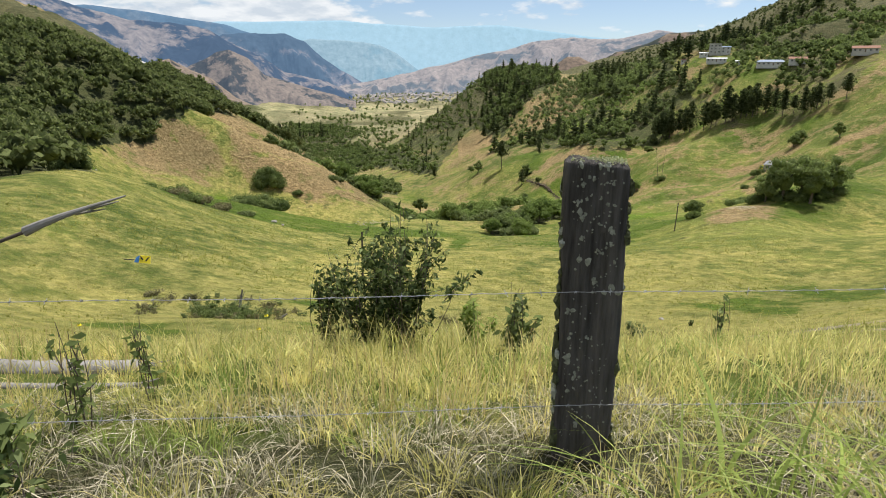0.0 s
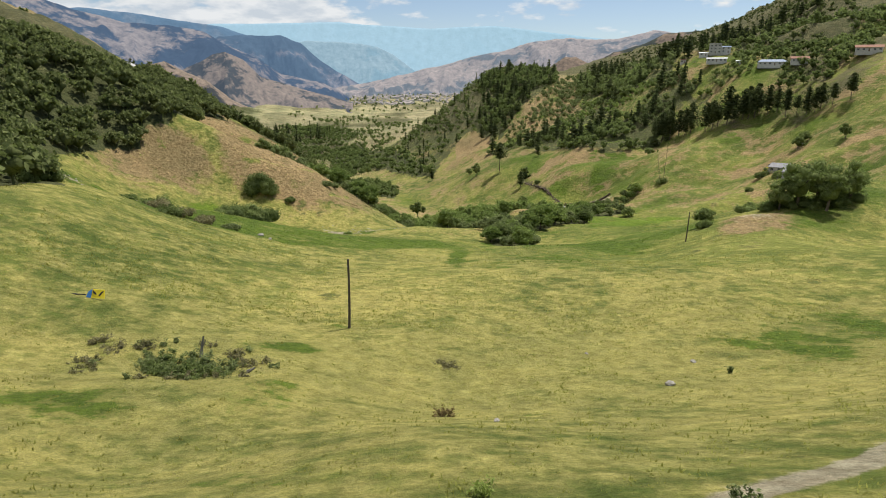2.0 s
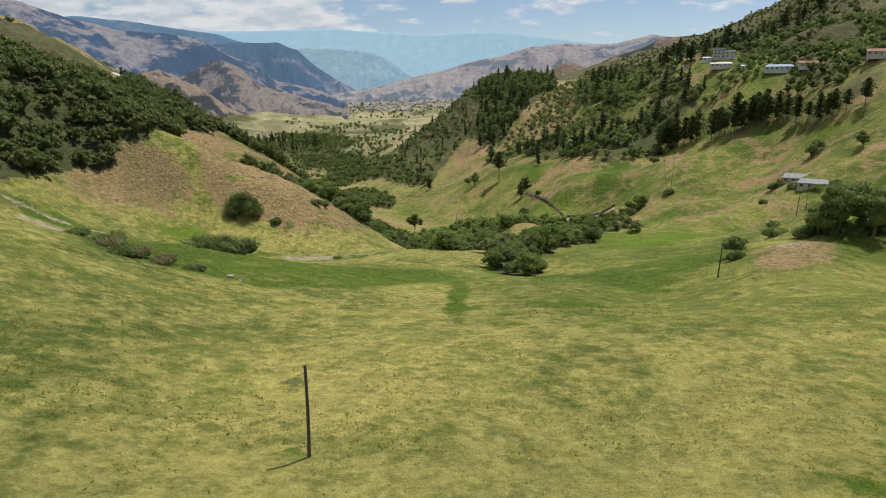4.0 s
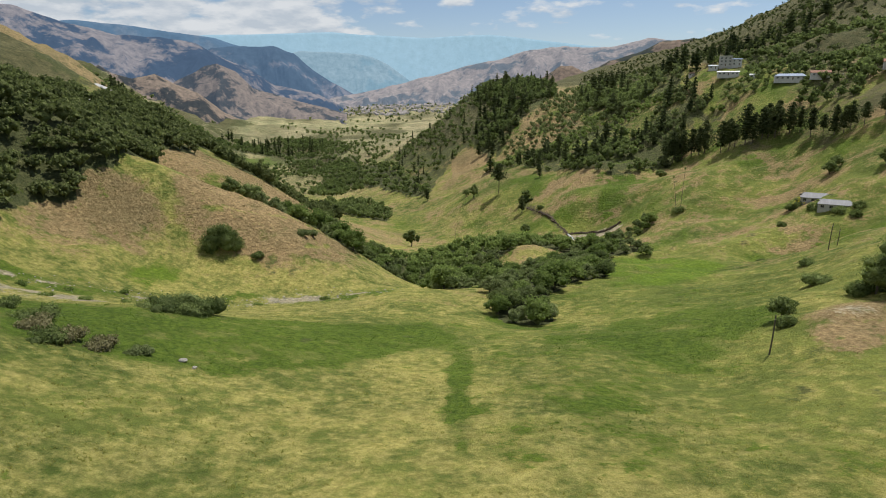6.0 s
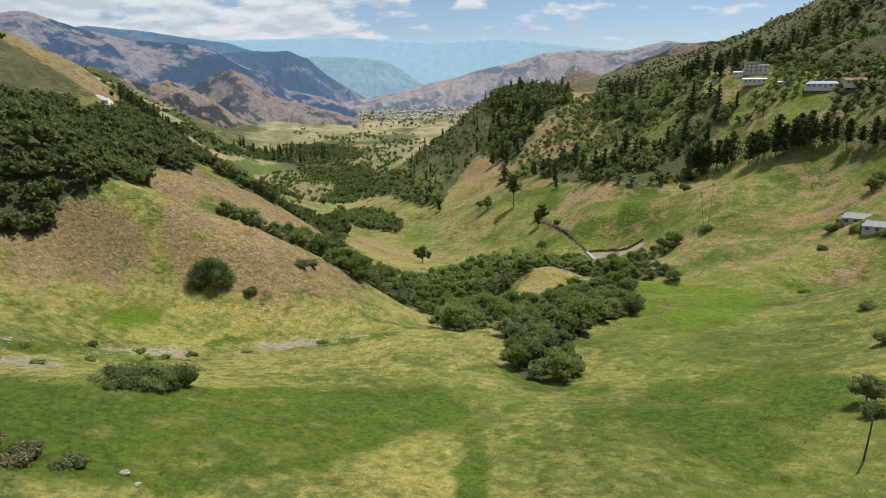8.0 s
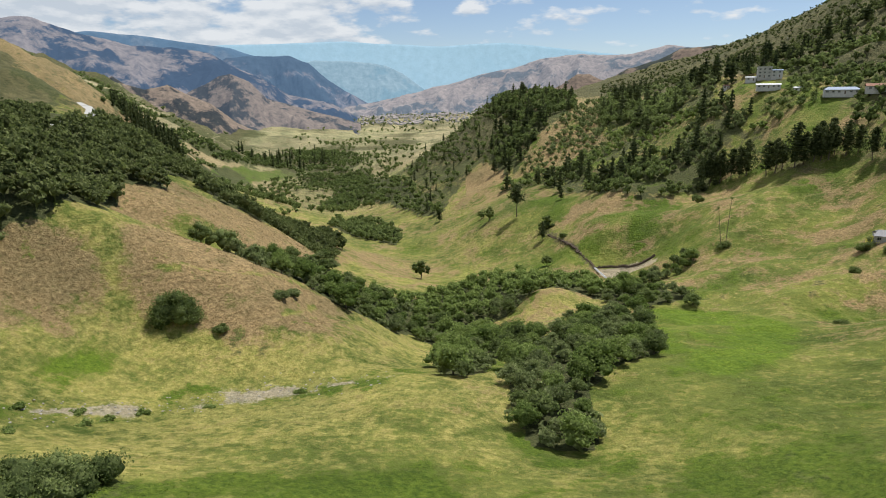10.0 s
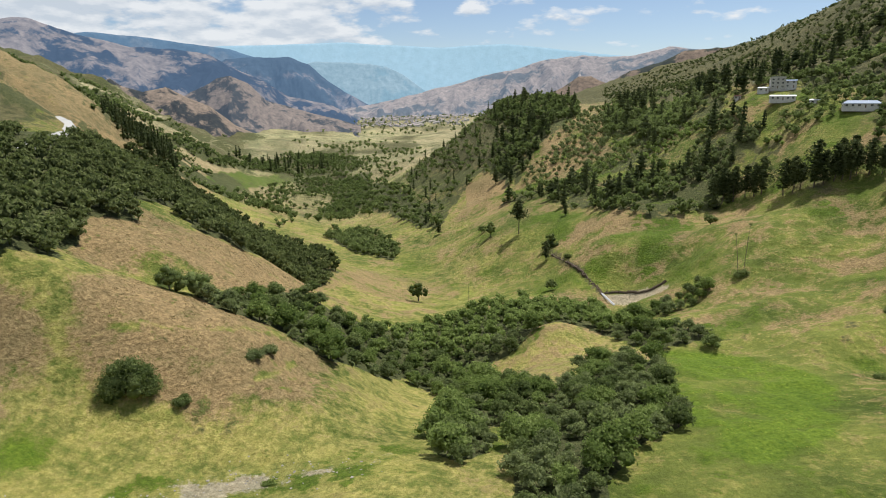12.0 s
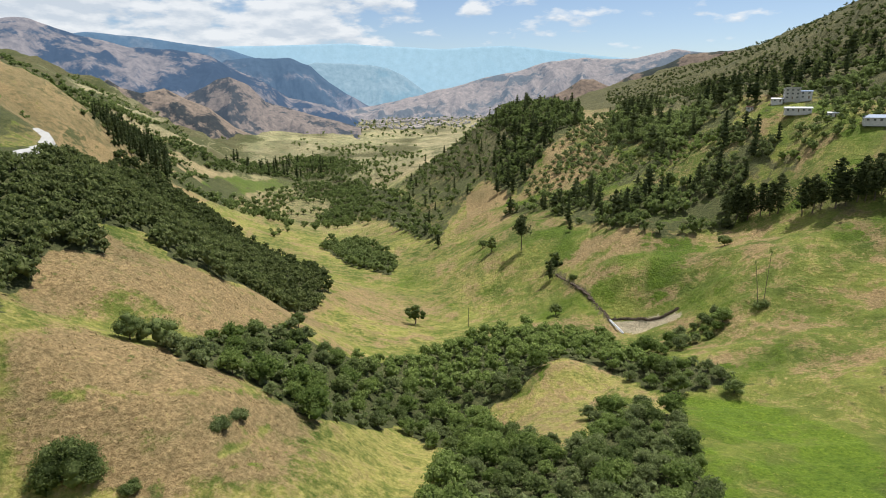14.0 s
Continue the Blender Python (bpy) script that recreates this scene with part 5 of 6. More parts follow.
def build_single_trees():
    lone = pine(300, 28, 15, 0.48, label="lone pine with a bare trunk and flat-topped crown on the pasture")
    lone.matrix_basis = stand(74, 611, 0, 1.0)
    for seed, x, y, h, w, text in ((310, 53, 641, 17, 13, "round dark tree beside the lone pine"), (311, -7, 520, 16, 15, "round green tree on the valley pasture"),
                                   (312, 79, 490, 9, 9, "small spreading tree on the pasture"), (313, 187, 512, 8, 10, "small spreading tree below the pine row"),
                                   (314, 48, 671, 8, 9, "dark tree at the edge of the pasture"), (315, 73, 161, 5.6, 5.4, "small dark tree growing beside the utility pole"),
                                   (316, 98, 352, 9, 10, "dark tree at the head of the hedge"), (317, 118, 350, 6, 9, "low dark tree on the green pasture"),
                                   (318, 99, 165, 15, 13, "tall dark tree at the edge of the field"), (319, 106, 168, 14, 12, "dark green tree at the edge of the field"),
                                   (320, 240, 396, 9, 11, "dark green tree above the farmhouse"), (321, 246, 400, 8, 9, "dark green tree above the farmhouse"),
                                   (322, 125, 180, 6, 8, "bushy green tree beside the field"), (323, 246, 362, 10, 9, "green tree on the grassy slope"),
                                   (324, -52, 392, 8, 8, "dark tree above the gully"), (325, -72, 311, 9, 14, "broad dark tree behind the knoll"), (326, -78, 306, 8, 11, "broad dark tree behind the knoll"),
                                   (327, 95, 166, 9, 8, "dark bushy tree in the field-edge clump"), (328, 104, 160, 14, 11, "tall dark tree in the field-edge clump"), (329, 113, 165, 12, 11, "dark bushy tree in the field-edge clump")):
        broadleaf(seed, h, w, 14, 80, 0.20, label=text).matrix_basis = stand(x, y, seed * 37 % 360, 1.0)
    for seed, x, y, h, w, text in ((340, -68, 257, 9.2, 13.0, "large dark green bush on the brown knoll"), (341, -55.5, 257.5, 1.8, 4.5, "small green bush on the brown knoll"),
                                   (342, -51, 170, 4.2, 11, "long dark bush at the edge of the green field"), (343, -44, 171, 4.4, 11, "long dark bush at the edge of the green field"), (368, 200, 362, 4.5, 8, "dark hedge bush beside the farmhouse"), (369, 209, 339, 4, 8, "dark hedge bush in front of the farm wing"), (370, 216, 335, 4.5, 8, "dark hedge bush in front of the farm wing"),
                                   (371, -58, 139.5, 1.3, 6, "withered grey-brown scrub along the field edge"), (372, -53, 138.5, 1.2, 6, "withered grey-brown scrub along the field edge"), (373, -48, 139.5, 1.0, 5, "withered grey-brown scrub along the field edge"), (374, -43, 140.5, 0.9, 4, "low green scrub along the field edge"),
                                   (367, -47.5, 170.5, 4.6, 10, "long dark bush at the edge of the green field"),
                                   (344, 164, 421, 4.5, 8, "dark bush at the foot of two thin stalks"), (345, 71, 156, 2.6, 4, "green bush beside the earth bank"),
                                   (346, 122, 228, 2.2, 5, "low bush on the pasture"), (347, 101, 192, 3.0, 7, "dark bush on the field edge"), (348, 94, 168, 3.4, 7, "dark bush on the field edge"),
                                   (349, -74, 128, 3.5, 8, "dark green bush at the forest edge"), (350, -70, 152, 2.0, 6, "low bush on the slope"), (351, -54, 137, 1.6, 7, "low scrubby bush on the slope"),
                                   (352, -62, 146, 1.8, 7, "low scrubby bush on the slope"), (353, 91, 562, 14, 13, "dark bush at the head of the ditch"), (354, 97, 528, 4, 7, "brown bush along the ditch"),
                                   (355, 185, 345, 3, 6, "low bush on the pasture"), (356, 150, 300, 2.2, 6, "low bush on the pasture"), (357, -44, 277, 2.4, 6, "grey-green bush on the knoll"),
                                   (358, -42, 284, 2.2, 6, "grey-green bush on the knoll"), (359, -84, 316, 3.0, 8, "low bush on the knoll crest"), (360, 206, 366, 5, 8, "flowering bush beside the farmhouse"),
                                   (361, 203, 352, 4, 7, "dark bush beside the farmhouse"), (362, 211, 330, 4, 6, "dark bush beside the farmhouse"), (363, 101, 165, 4, 9, "dark bush filling the field-edge clump"),
                                   (364, 108, 166, 4.5, 10, "dark bush filling the field-edge clump"), (365, 115, 169, 4.5, 10, "dark bush filling the field-edge clump"), (366, 206, 350, 3.5, 6, "dark bush in front of the farmhouse")):
        shrub = bush(seed, h, w, 26 if seed == 340 else 9 if w < 9 else 14, 190 if seed == 340 else 105 if w < 9 else 90, 0.19 if seed == 340 else 0.15, WITHERED if seed in (371, 372, 373) else THIN_LEAF if seed in (357, 358, 360, 374) else LEAF, text)
        shrub.matrix_basis = stand(x, y, seed * 53 % 360, 1.0, (0.2 if seed == 340 else 0.10) * h)
        if seed == 360:
            rng = np.random.default_rng(4)
            d = rng.normal(size=(260, 3))
            d[:, 2] = np.abs(d[:, 2])
            d /= np.linalg.norm(d, axis=1, keepdims=True)
            part("blossom", cards(rng, d * [3.4, 3.4, 4.2], d, 0.22), PETAL, shrub, "bright yellow blossom")


build_single_trees()


# ---- the fence ----
def loft(rows):
    """A skin of quads over rows of points, each row a closed ring, capped at both ends by a fan of small quads."""
    n, m = len(rows), len(rows[0])
    v = np.concatenate(rows)
    i = np.arange(n - 1)[:, None] * m + np.arange(m)[None]
    j = np.arange(n - 1)[:, None] * m + (np.arange(m)[None] + 1) % m
    return v, np.stack([i, j, j + m, i + m], -1).reshape(-1, 4)


def build_post(seed, x, y, lean):
    rng = np.random.default_rng(seed)
    post = root("fence_post", "weathered dark wooden fence post spotted with pale lichen", "fence post", "fence posts")
    ring = []
    half_w, half_d, per = 0.125, 0.077, 14
    corners = [(-1, -1), (1, -1), (1, 1), (-1, 1)]
    for (ax, ay), (bx, by) in zip(corners, corners[1:] + corners[:1]):
        for f in np.linspace(0, 1, per, endpoint=False):
            px, py = ax + (bx - ax) * f, ay + (by - ay) * f
            edge = max(0.0, min(abs(px), abs(py)) - 0.82) / 0.18
            ring.append((px * half_w * (1 - 0.07 * edge), py * half_d * (1 - 0.07 * edge)))
    ring = np.array(ring)
    zs = np.concatenate([np.linspace(-0.5, 1.27, 60), [1.285, 1.295, 1.30]])
    rows = []
    for k, z in enumerate(zs):
        w = 1.0 + 0.03 * z - (0.35 if k == len(zs) - 1 else 0.08 if k == len(zs) - 2 else 0)
        grain = 0.004 * np.array([vnoise(np.array(q * 0.55), np.array(z * 5.0), seed) for q in range(len(ring))])
        wob = 0.006 * math.sin(z * 5 + seed)
        crack = np.where(np.abs(ring[:, 0] - 0.02 - 0.01 * math.sin(z * 9)) < 0.012, 0.012, 0) * (ring[:, 1] < -0.9 * half_d)
        furrow = 0.010 * np.array([vnoise(np.array(q * 0.9), np.array(z * 0.7), seed + 8) for q in range(len(ring))]) * (z < 1.27)
        scale = 1 + (grain + furrow)[:, None] * 4
        top = 0.008 * (ring[:, 0] / half_w) * (z > 1.2) * -1 + (0.0045 * rng.normal(size=len(ring)) if k > 58 else 0)
        rows.append(np.stack([ring[:, 0] * w * scale[:, 0] + wob + lean * z, ring[:, 1] * w * scale[:, 0] + crack, z + top], 1))
    centre = rows[-1].mean(0)
    for w in (0.86, 0.66, 0.44, 0.22, 0.0):
        bumps = 0.006 * np.array([vnoise(np.array(a * w * 60), np.array(c * w * 60), seed + 2) for a, c in ring])
        rows.append(centre + (rows[62] - centre) * w + np.stack([0 * bumps, 0 * bumps, bumps - 0.004 * (1 - w)], 1))
    part("timber", loft(rows), POST_WOOD, post)
    # lichen: crusts on the face, moss along the arrises, tufts on the worn top
    face = -half_d * 1.02

    def crust(at, size):
        bits = []
        for _ in range(rng.integers(3, 7)):
            o = rng.normal(size=3) * [size * 0.55, 0, size * 0.55]
            r = size * rng.uniform(0.25, 0.6)
            bits.append(ball(rng, np.array(at) + o, (r, 0.004, r * rng.uniform(0.6, 1.4)), 4, 8, 0.22))
        part("lichen", merge(bits), LICHEN, post)

    for fx, fz, s in ((-0.055, 1.09, 0.022), (-0.03, 0.885, 0.024), (0.08, 0.77, 0.034), (0.085, 0.885, 0.016), (-0.09, 0.66, 0.020), (-0.085, 0.43, 0.026), (-0.07, 0.30, 0.018),
                      (0.03, 0.93, 0.013), (0.015, 0.81, 0.014), (0.07, 1.12, 0.018), (-0.06, 1.2, 0.015), (-0.085, 0.55, 0.014), (0.05, 1.1, 0.012), (0.0, 0.55, 0.011), (-0.045, 0.36, 0.015), (-0.02, 0.12, 0.022),
                      (0.02, 1.22, 0.014), (-0.02, 1.23, 0.016), (0.06, 1.23, 0.014), (0.08, 1.02, 0.020), (0.065, 0.97, 0.018), (-0.075, 1.14, 0.014), (0.03, 1.05, 0.010), (-0.035, 1.15, 0.010), (-0.05, 0.99, 0.010)):
        crust((fx + lean * fz, face, fz), s)
    for k in range(74):
        z = rng.uniform(0.0, 1.22)
        side = -1 if k % 4 else 1
        size = rng.uniform(0.009, 0.022) * (1.3 if z < 0.6 else 1)
        v, q = ball(rng, np.zeros(3), (size * 0.8, size, size * rng.uniform(0.8, 1.8)), 4, 8, 0.25)
        part("moss_tuft", (v + (side * (half_w + 0.002) * (1 + 0.03 * z) + lean * z, rng.uniform(-0.07, 0.02), z), q), MOSS if k % 5 else LICHEN, post)
    n = 1300
    at = np.stack([rng.uniform(-0.11, 0.11, n), rng.uniform(-0.07, 0.07, n), np.full(n, 1.292)], 1)
    keep = vnoise(at[:, 0] * 26, at[:, 1] * 26, seed + 4) > 0.05
    at = at[keep] + (lean * 1.28, 0, 0) + rng.uniform(0, 0.022, (keep.sum(), 1)) * np.array([0, 0, 1])
    tagged(part("moss_crown", cards(rng, at, rng.normal(size=at.shape) + (0, 0, 0.5), 0.0035, 1.8), TOP_MOSS, post, "pale moss on the worn top"), kind="stuff")
    for _ in range(16):
        a, r = rng.uniform(-1, 1), rng.uniform(0.006, 0.016)
        v, q = ball(rng, np.zeros(3), (r, r, r * rng.uniform(0.6, 1.5)), 4, 8, 0.3)
        part("moss_tuft", (v + (a * half_w * 0.95 + lean * 1.28, rng.choice([-1, -0.4, 0.5]) * half_d * 0.92, 1.287), q), LICHEN, post)
    specks = [ball(rng, np.array([rng.uniform(-0.1, 0.1) + lean * (z := rng.uniform(0.05, 1.27)), face, z]), (r := rng.uniform(0.0015, 0.006), 0.003, r), 3, 6, 0.2) for _ in range(150)]
    tagged(part("lichen_specks", merge(specks), LICHEN, post), kind="stuff")
    post.matrix_basis = pose(x, y, -0.02, 0, 0, -12)
    return post


def build_wire(z_left, z_mid, z_right, seed, label):
    rng = np.random.default_rng(seed)
    wire = root("barbed_wire", label, "wire", "fence wires")
    xs = np.linspace(-6.5, 7.0, 240)
    zs = np.interp(xs, [-6.5, -1.85, 0.72, 2.06, 7.0], [z_left - 0.1, z_left, z_mid, z_right, z_right + 0.1])
    rings = []
    ang = np.linspace(0, 2 * np.pi, 6, endpoint=False)
    for x, z in zip(xs, zs):
        r = 0.0015
        rings.append(np.stack([np.full(6, x), 2.36 + 0.002 * math.sin(x * 60) + r * np.cos(ang), z + 0.002 * math.cos(x * 60) + 0.004 * math.sin(x * 3) + r * np.sin(ang)], 1))
    part("strand", loft(rings), WIRE, wire)
    for x in np.arange(-6.2, 6.9, 0.145):
        z = float(np.interp(x, xs, zs)) + 0.004 * math.sin(x * 3)
        c = np.array([x, 2.36, z])
        d = rng.normal(size=3) * [0.4, 1, 1]
        d *= 0.016 / np.linalg.norm(d)
        part("barb", merge([limb(c - d, c + d, 0.0012, 0.0012, 4), limb(c - (0.006, 0, 0.003), c + (0.006, 0, 0.003), 0.0034, 0.0034, 5)]), WIRE, wire)


build_post(5, 0.720, 2.472, -0.018)
build_post(6, -5.5, 2.55, 0.02)
build_post(7, 6.8, 2.43, 0.015)
build_wire(0.694, 0.748, 0.772, 3, "upper rusty barbed wire strung on the fence post")
build_wire(0.135, 0.222, 0.240, 4, "lower rusty barbed wire half hidden in the grass")


# ---- grass and weeds by the fence ----
def blades(rng, x, y, height, width, lean, steps=3, curl=0.5, wind=(0, 0), aim=None):
    """Bent tapering blades rooted in the ground."""
    n = len(x)
    z = ground(x, y) - 0.03
    a, tw = rng.uniform(0, 2 * np.pi, n), rng.uniform(0, np.pi, n)
    if aim is not None:
        a = aim + rng.normal(size=n) * 0.5
    d = np.stack([np.cos(a), np.sin(a)], 1) * (lean * rng.uniform(0.2, 1.3, n))[:, None] + np.array(wind) * 0.5
    w = np.stack([np.cos(tw), np.sin(tw)], 1) * (width * rng.uniform(0.6, 1.3, n))[:, None]
    rows = []
    for k in range(steps + 1):
        f = k / steps
        out = d * (f**1.8)[..., None] if hasattr(f, "shape") else d * f**1.8
        c = np.stack([x + out[:, 0] * height, y + out[:, 1] * height, z + height * (f - curl * f**2.6 * np.clip(np.hypot(d[:, 0], d[:, 1]), 0, 1))], 1)
        s = (1 - f) ** 0.7 * 0.95 + 0.05
        rows += [c - np.c_[w * s, np.zeros(n)], c + np.c_[w * s, np.zeros(n)]]
    v = np.stack(rows, 1).reshape(-1, 3)
    base = np.arange(n)[:, None] * (2 * steps + 2)
    q = np.concatenate([np.stack([base + 2 * k, base + 2 * k + 1, base + 2 * k + 3, base + 2 * k + 2], -1) for k in range(steps)], 1).reshape(-1, 4)
    return v, q


def grass_object(name, data, mat, label):
    me = mesh_from(name, *data, smooth=False)
    me.materials.append(mat)
    return tagged(new(name, me), label, "grass", kind="stuff")


def meadow_places(rng, n, near, far, spread_m, power=1.0):
    d = near + (far - near) * rng.uniform(0, 1, n) ** power
    x = rng.uniform(-1, 1, n) * (d * 0.80 + spread_m)
    return x, d


def tussocks(rng, n, near, far, spread_m, per, height, width, lean, curl, seed, least, steps=3, size=0.05):
    """Blades that spring from shared roots and fall outward, with gaps between the clumps."""
    cx, cy = meadow_places(rng, n, near, far, spread_m)
    keep = (vnoise(cx * 1.2, cy * 1.2, seed) > least) & (np.hypot((cx + 3.4) / 1.3, (cy - 3.75) / 0.75) > 1)
    keep &= (cy > 2.5) | (vnoise(cx * 2.1, cy * 2.1, 61) > -0.3)
    cx, cy = np.repeat(cx[keep], per), np.repeat(cy[keep], per)
    grow = np.repeat(rng.uniform(0.65, 1.25, keep.sum()), per)
    ox, oy = rng.normal(size=len(cx)) * size, rng.normal(size=len(cx)) * size
    x, y = cx + ox, cy + oy
    free = np.hypot(x - 0.74, y - 2.48) > 0.15
    x, y, grow, aim = x[free], y[free], grow[free], np.arctan2(oy, ox)[free]
    return blades(rng, x, y, height * grow * rng.uniform(0.55, 1.3, len(x)), width * (1 + 0.12 * y), lean, steps, curl, aim=aim)


def build_grass():
    rng = np.random.default_rng(77)
    grass_object("grass", tussocks(rng, 640, 1.0, 6.5, 1.5, 34, 0.25, 0.0028, 0.75, 0.6, 2, -0.55), BLADES, "clumps of dry yellow grass below the fence")
    grass_object("grass", tussocks(rng, 520, 1.0, 7.5, 1.5, 30, 0.22, 0.0036, 0.8, 0.6, 12, -0.15), REED, "clumps of fresh green grass among the dry stalks")
    grass_object("dead_grass", tussocks(rng, 560, 0.85, 3.2, 1.3, 36, 0.22, 0.0026, 1.4, 0.9, 33, -0.55), DEAD, "matted grey dead grass on the bank")
    grass_object("grass", tussocks(rng, 420, 3.0, 8.5, 1.5, 26, 0.22, 0.0030, 0.7, 0.5, 91, -1.1), BLADES, "thick dry grass beyond the fence")
    x, y = meadow_places(rng, 20000, 3.6, 20, 1.6, 1.1)
    clump = vnoise(x * 0.9, y * 0.9, 2) + 0.5 * vnoise(x * 4, y * 4, 3)
    x, y, clump = x[clump > -0.45], y[clump > -0.45], clump[clump > -0.45]
    grass_object("grass", blades(rng, x, y, (0.16 + 0.14 * np.clip(clump + 0.5, 0, 1.5)) * rng.uniform(0.5, 1.6, len(x)), 0.0036 + 0.0004 * y, 0.6), BLADES, "tall dry grass on the slope below the fence")
    # seed stalks
    x, y = meadow_places(rng, 4200, 2.8, 13, 1.5, 1.7)
    keep = vnoise(x * 1.3, y * 1.3, 44) + 0.6 * vnoise(x * 4, y * 4, 45) > 0.05
    x, y = x[keep], y[keep]
    grass_object("grass", blades(rng, x, y, rng.uniform(0.22, 0.50, len(x)), 0.0038, 0.22, 3, 0.2), STRAW, "thin straw-coloured seed stalks")
    # long arching green blades beside the post
    n = 300
    x, y = 0.75 + 1.6 * rng.uniform(0, 1, n) ** 0.8, rng.uniform(0.95, 2.3, n)
    keep = vnoise(x * 3, y * 3, 5) > -0.35
    x, y = x[keep], y[keep]
    grass_object("grass", blades(rng, x, y, rng.uniform(0.4, 0.85, len(x)), rng.uniform(0.004, 0.013, len(x)), 1.15, 8, 0.62, (-0.8, -0.1)), REED, "long arching green grass blades beside the post")
    # tussocks further down the meadow
    n = 4200
    x, y = meadow_places(rng, n, 13, 80, 3, 1.0)
    keep = (np.abs(y - np.interp(x, [p[0] for p in TRACK], [p[1] for p in TRACK]) - 0.6) > 1.4) & (vnoise(x * 0.35, y * 0.35, 8) > -0.35)
    x, y = np.repeat(x[keep], 4), np.repeat(y[keep], 4)
    x, y = x + rng.normal(size=len(x)) * 0.12, y + rng.normal(size=len(x)) * 0.12
    grass_object("grass", blades(rng, x, y, rng.uniform(0.08, 0.26, len(x)) * (1 + 0.4 * vnoise(x * 0.2, y * 0.2, 4)), 0.016 + 0.0008 * y, 0.7, 2), MEADOW_TUFT, "tussocky pasture grass on the meadow slope")


    # knee-high tufts over the knolls and fields beyond
    n = 13000
    d = np.exp(rng.uniform(np.log(75), np.log(430), n))
    x = rng.uniform(-0.62, 0.62, n) * d
    y = d - 5
    cover = ground_cover(x, y)
    keep = (cover["bare"] < 0.3) & (cover["scrub"] < 0.4) & (vnoise(x * 0.12, y * 0.12, 19) + 0.6 * vnoise(x * 0.5, y * 0.5, 20) > -0.15)
    x, y, s, u = x[keep], y[keep], cover["scorched"][keep], cover["lush"][keep]
    for part_name, choose, mat, label in (("grass", (u >= 0.45) & (y < 185), FIELD_TUFT, "lush green grass tufts in the damp field"), ("grass", (s < 0.45) & (u < 0.45), MEADOW_TUFT, "rough yellow grass tufts on the pastures"), ("dead_grass", (s >= 0.45) & (u < 0.45), BROWN_TUFT, "brown dead grass and bracken on the dry knolls")):
        px, py = np.repeat(x[choose], 3), np.repeat(y[choose], 3)
        px, py = px + rng.normal(size=len(px)) * 0.2, py + rng.normal(size=len(px)) * 0.2
        grass_object(part_name, blades(rng, px, py, rng.uniform(0.14, 0.42, len(px)), 0.05 + 0.00035 * py, 0.7, 2), mat, label)


build_grass()


def build_knoll_growth():
    rng = np.random.default_rng(303)
    n = 16000
    x, y = rng.uniform(-122, -10, n), rng.uniform(222, 400, n)
    cover = ground_cover(x, y)
    keep = (cover["scorched"] > 0.5) & (cover["scrub"] < 0.4) & (vnoise(x * 0.45, y * 0.45, 71) + 0.5 * vnoise(x * 1.6, y * 1.6, 72) > -0.1)
    x, y = np.repeat(x[keep], 4), np.repeat(y[keep], 4)
    x, y = x + rng.normal(size=len(x)) * 0.25, y + rng.normal(size=len(x)) * 0.25
    grass_object("dead_grass", blades(rng, x, y, rng.uniform(0.15, 0.55, len(x)), rng.uniform(0.06, 0.15, len(x)), 0.9, 2), KNOLL_TUFT, "rough brown bracken and dead grass on the knoll")


build_knoll_growth()


def build_shrub(seed, x, y, height, width, stems, leaves, leaf, label, mat=None):
    """A shrub with leaning stems, each set with small leaves."""
    rng = np.random.default_rng(seed)
    ob = root("shrub", label, "shrub")
    at, out = [], []
    for k in range(stems):
        a, f = rng.uniform(0, 2 * np.pi), rng.uniform(0.1, 1)
        tip = np.array([0.5 * width * f * math.cos(a), 0.4 * width * f * math.sin(a), height * rng.uniform(0.8, 1.02) * (1 - 0.45 * f**2)])
        foot = np.array([0.10 * width * math.cos(a), 0.10 * width * math.sin(a), -0.1])
        stem = part("stem", limb(foot, tip, 0.0015 + 0.004 * height, 0.0015, 5, 0.05, rng), BARK, ob)
        twigs = [(foot + (tip - foot) * 0.08, tip)]
        for j in range(4):
            g = rng.uniform(0.10, 0.8)
            b = foot + (tip - foot) * g
            e = b + rng.normal(size=3) * [0.10 * width, 0.08 * width, 0.05 * height] + (0, 0, 0.16 * height)
            part("twig", limb(b, e, 0.004, 0.0015, 4), BARK, stem)
            twigs.append((b, e))
        n = leaves // stems // len(twigs)
        for b, e in twigs:
            f2 = rng.uniform(0.1, 1.03, (n, 1))
            d = rng.normal(size=(n, 3))
            d /= np.linalg.norm(d, axis=1, keepdims=True)
            at.append(b + (e - b) * f2 + d * leaf * 0.9)
            out.append(d + (0, 0, 0.4))
    part("foliage", cards(rng, np.concatenate(at), np.concatenate(out), leaf * 0.5, 2.1, 0.4, 0.5), mat or SHRUB_LEAF, ob)
    ob.matrix_basis = pose(x, y, ground_at(x, y), 0, 0, seed * 40 % 360)
    return ob


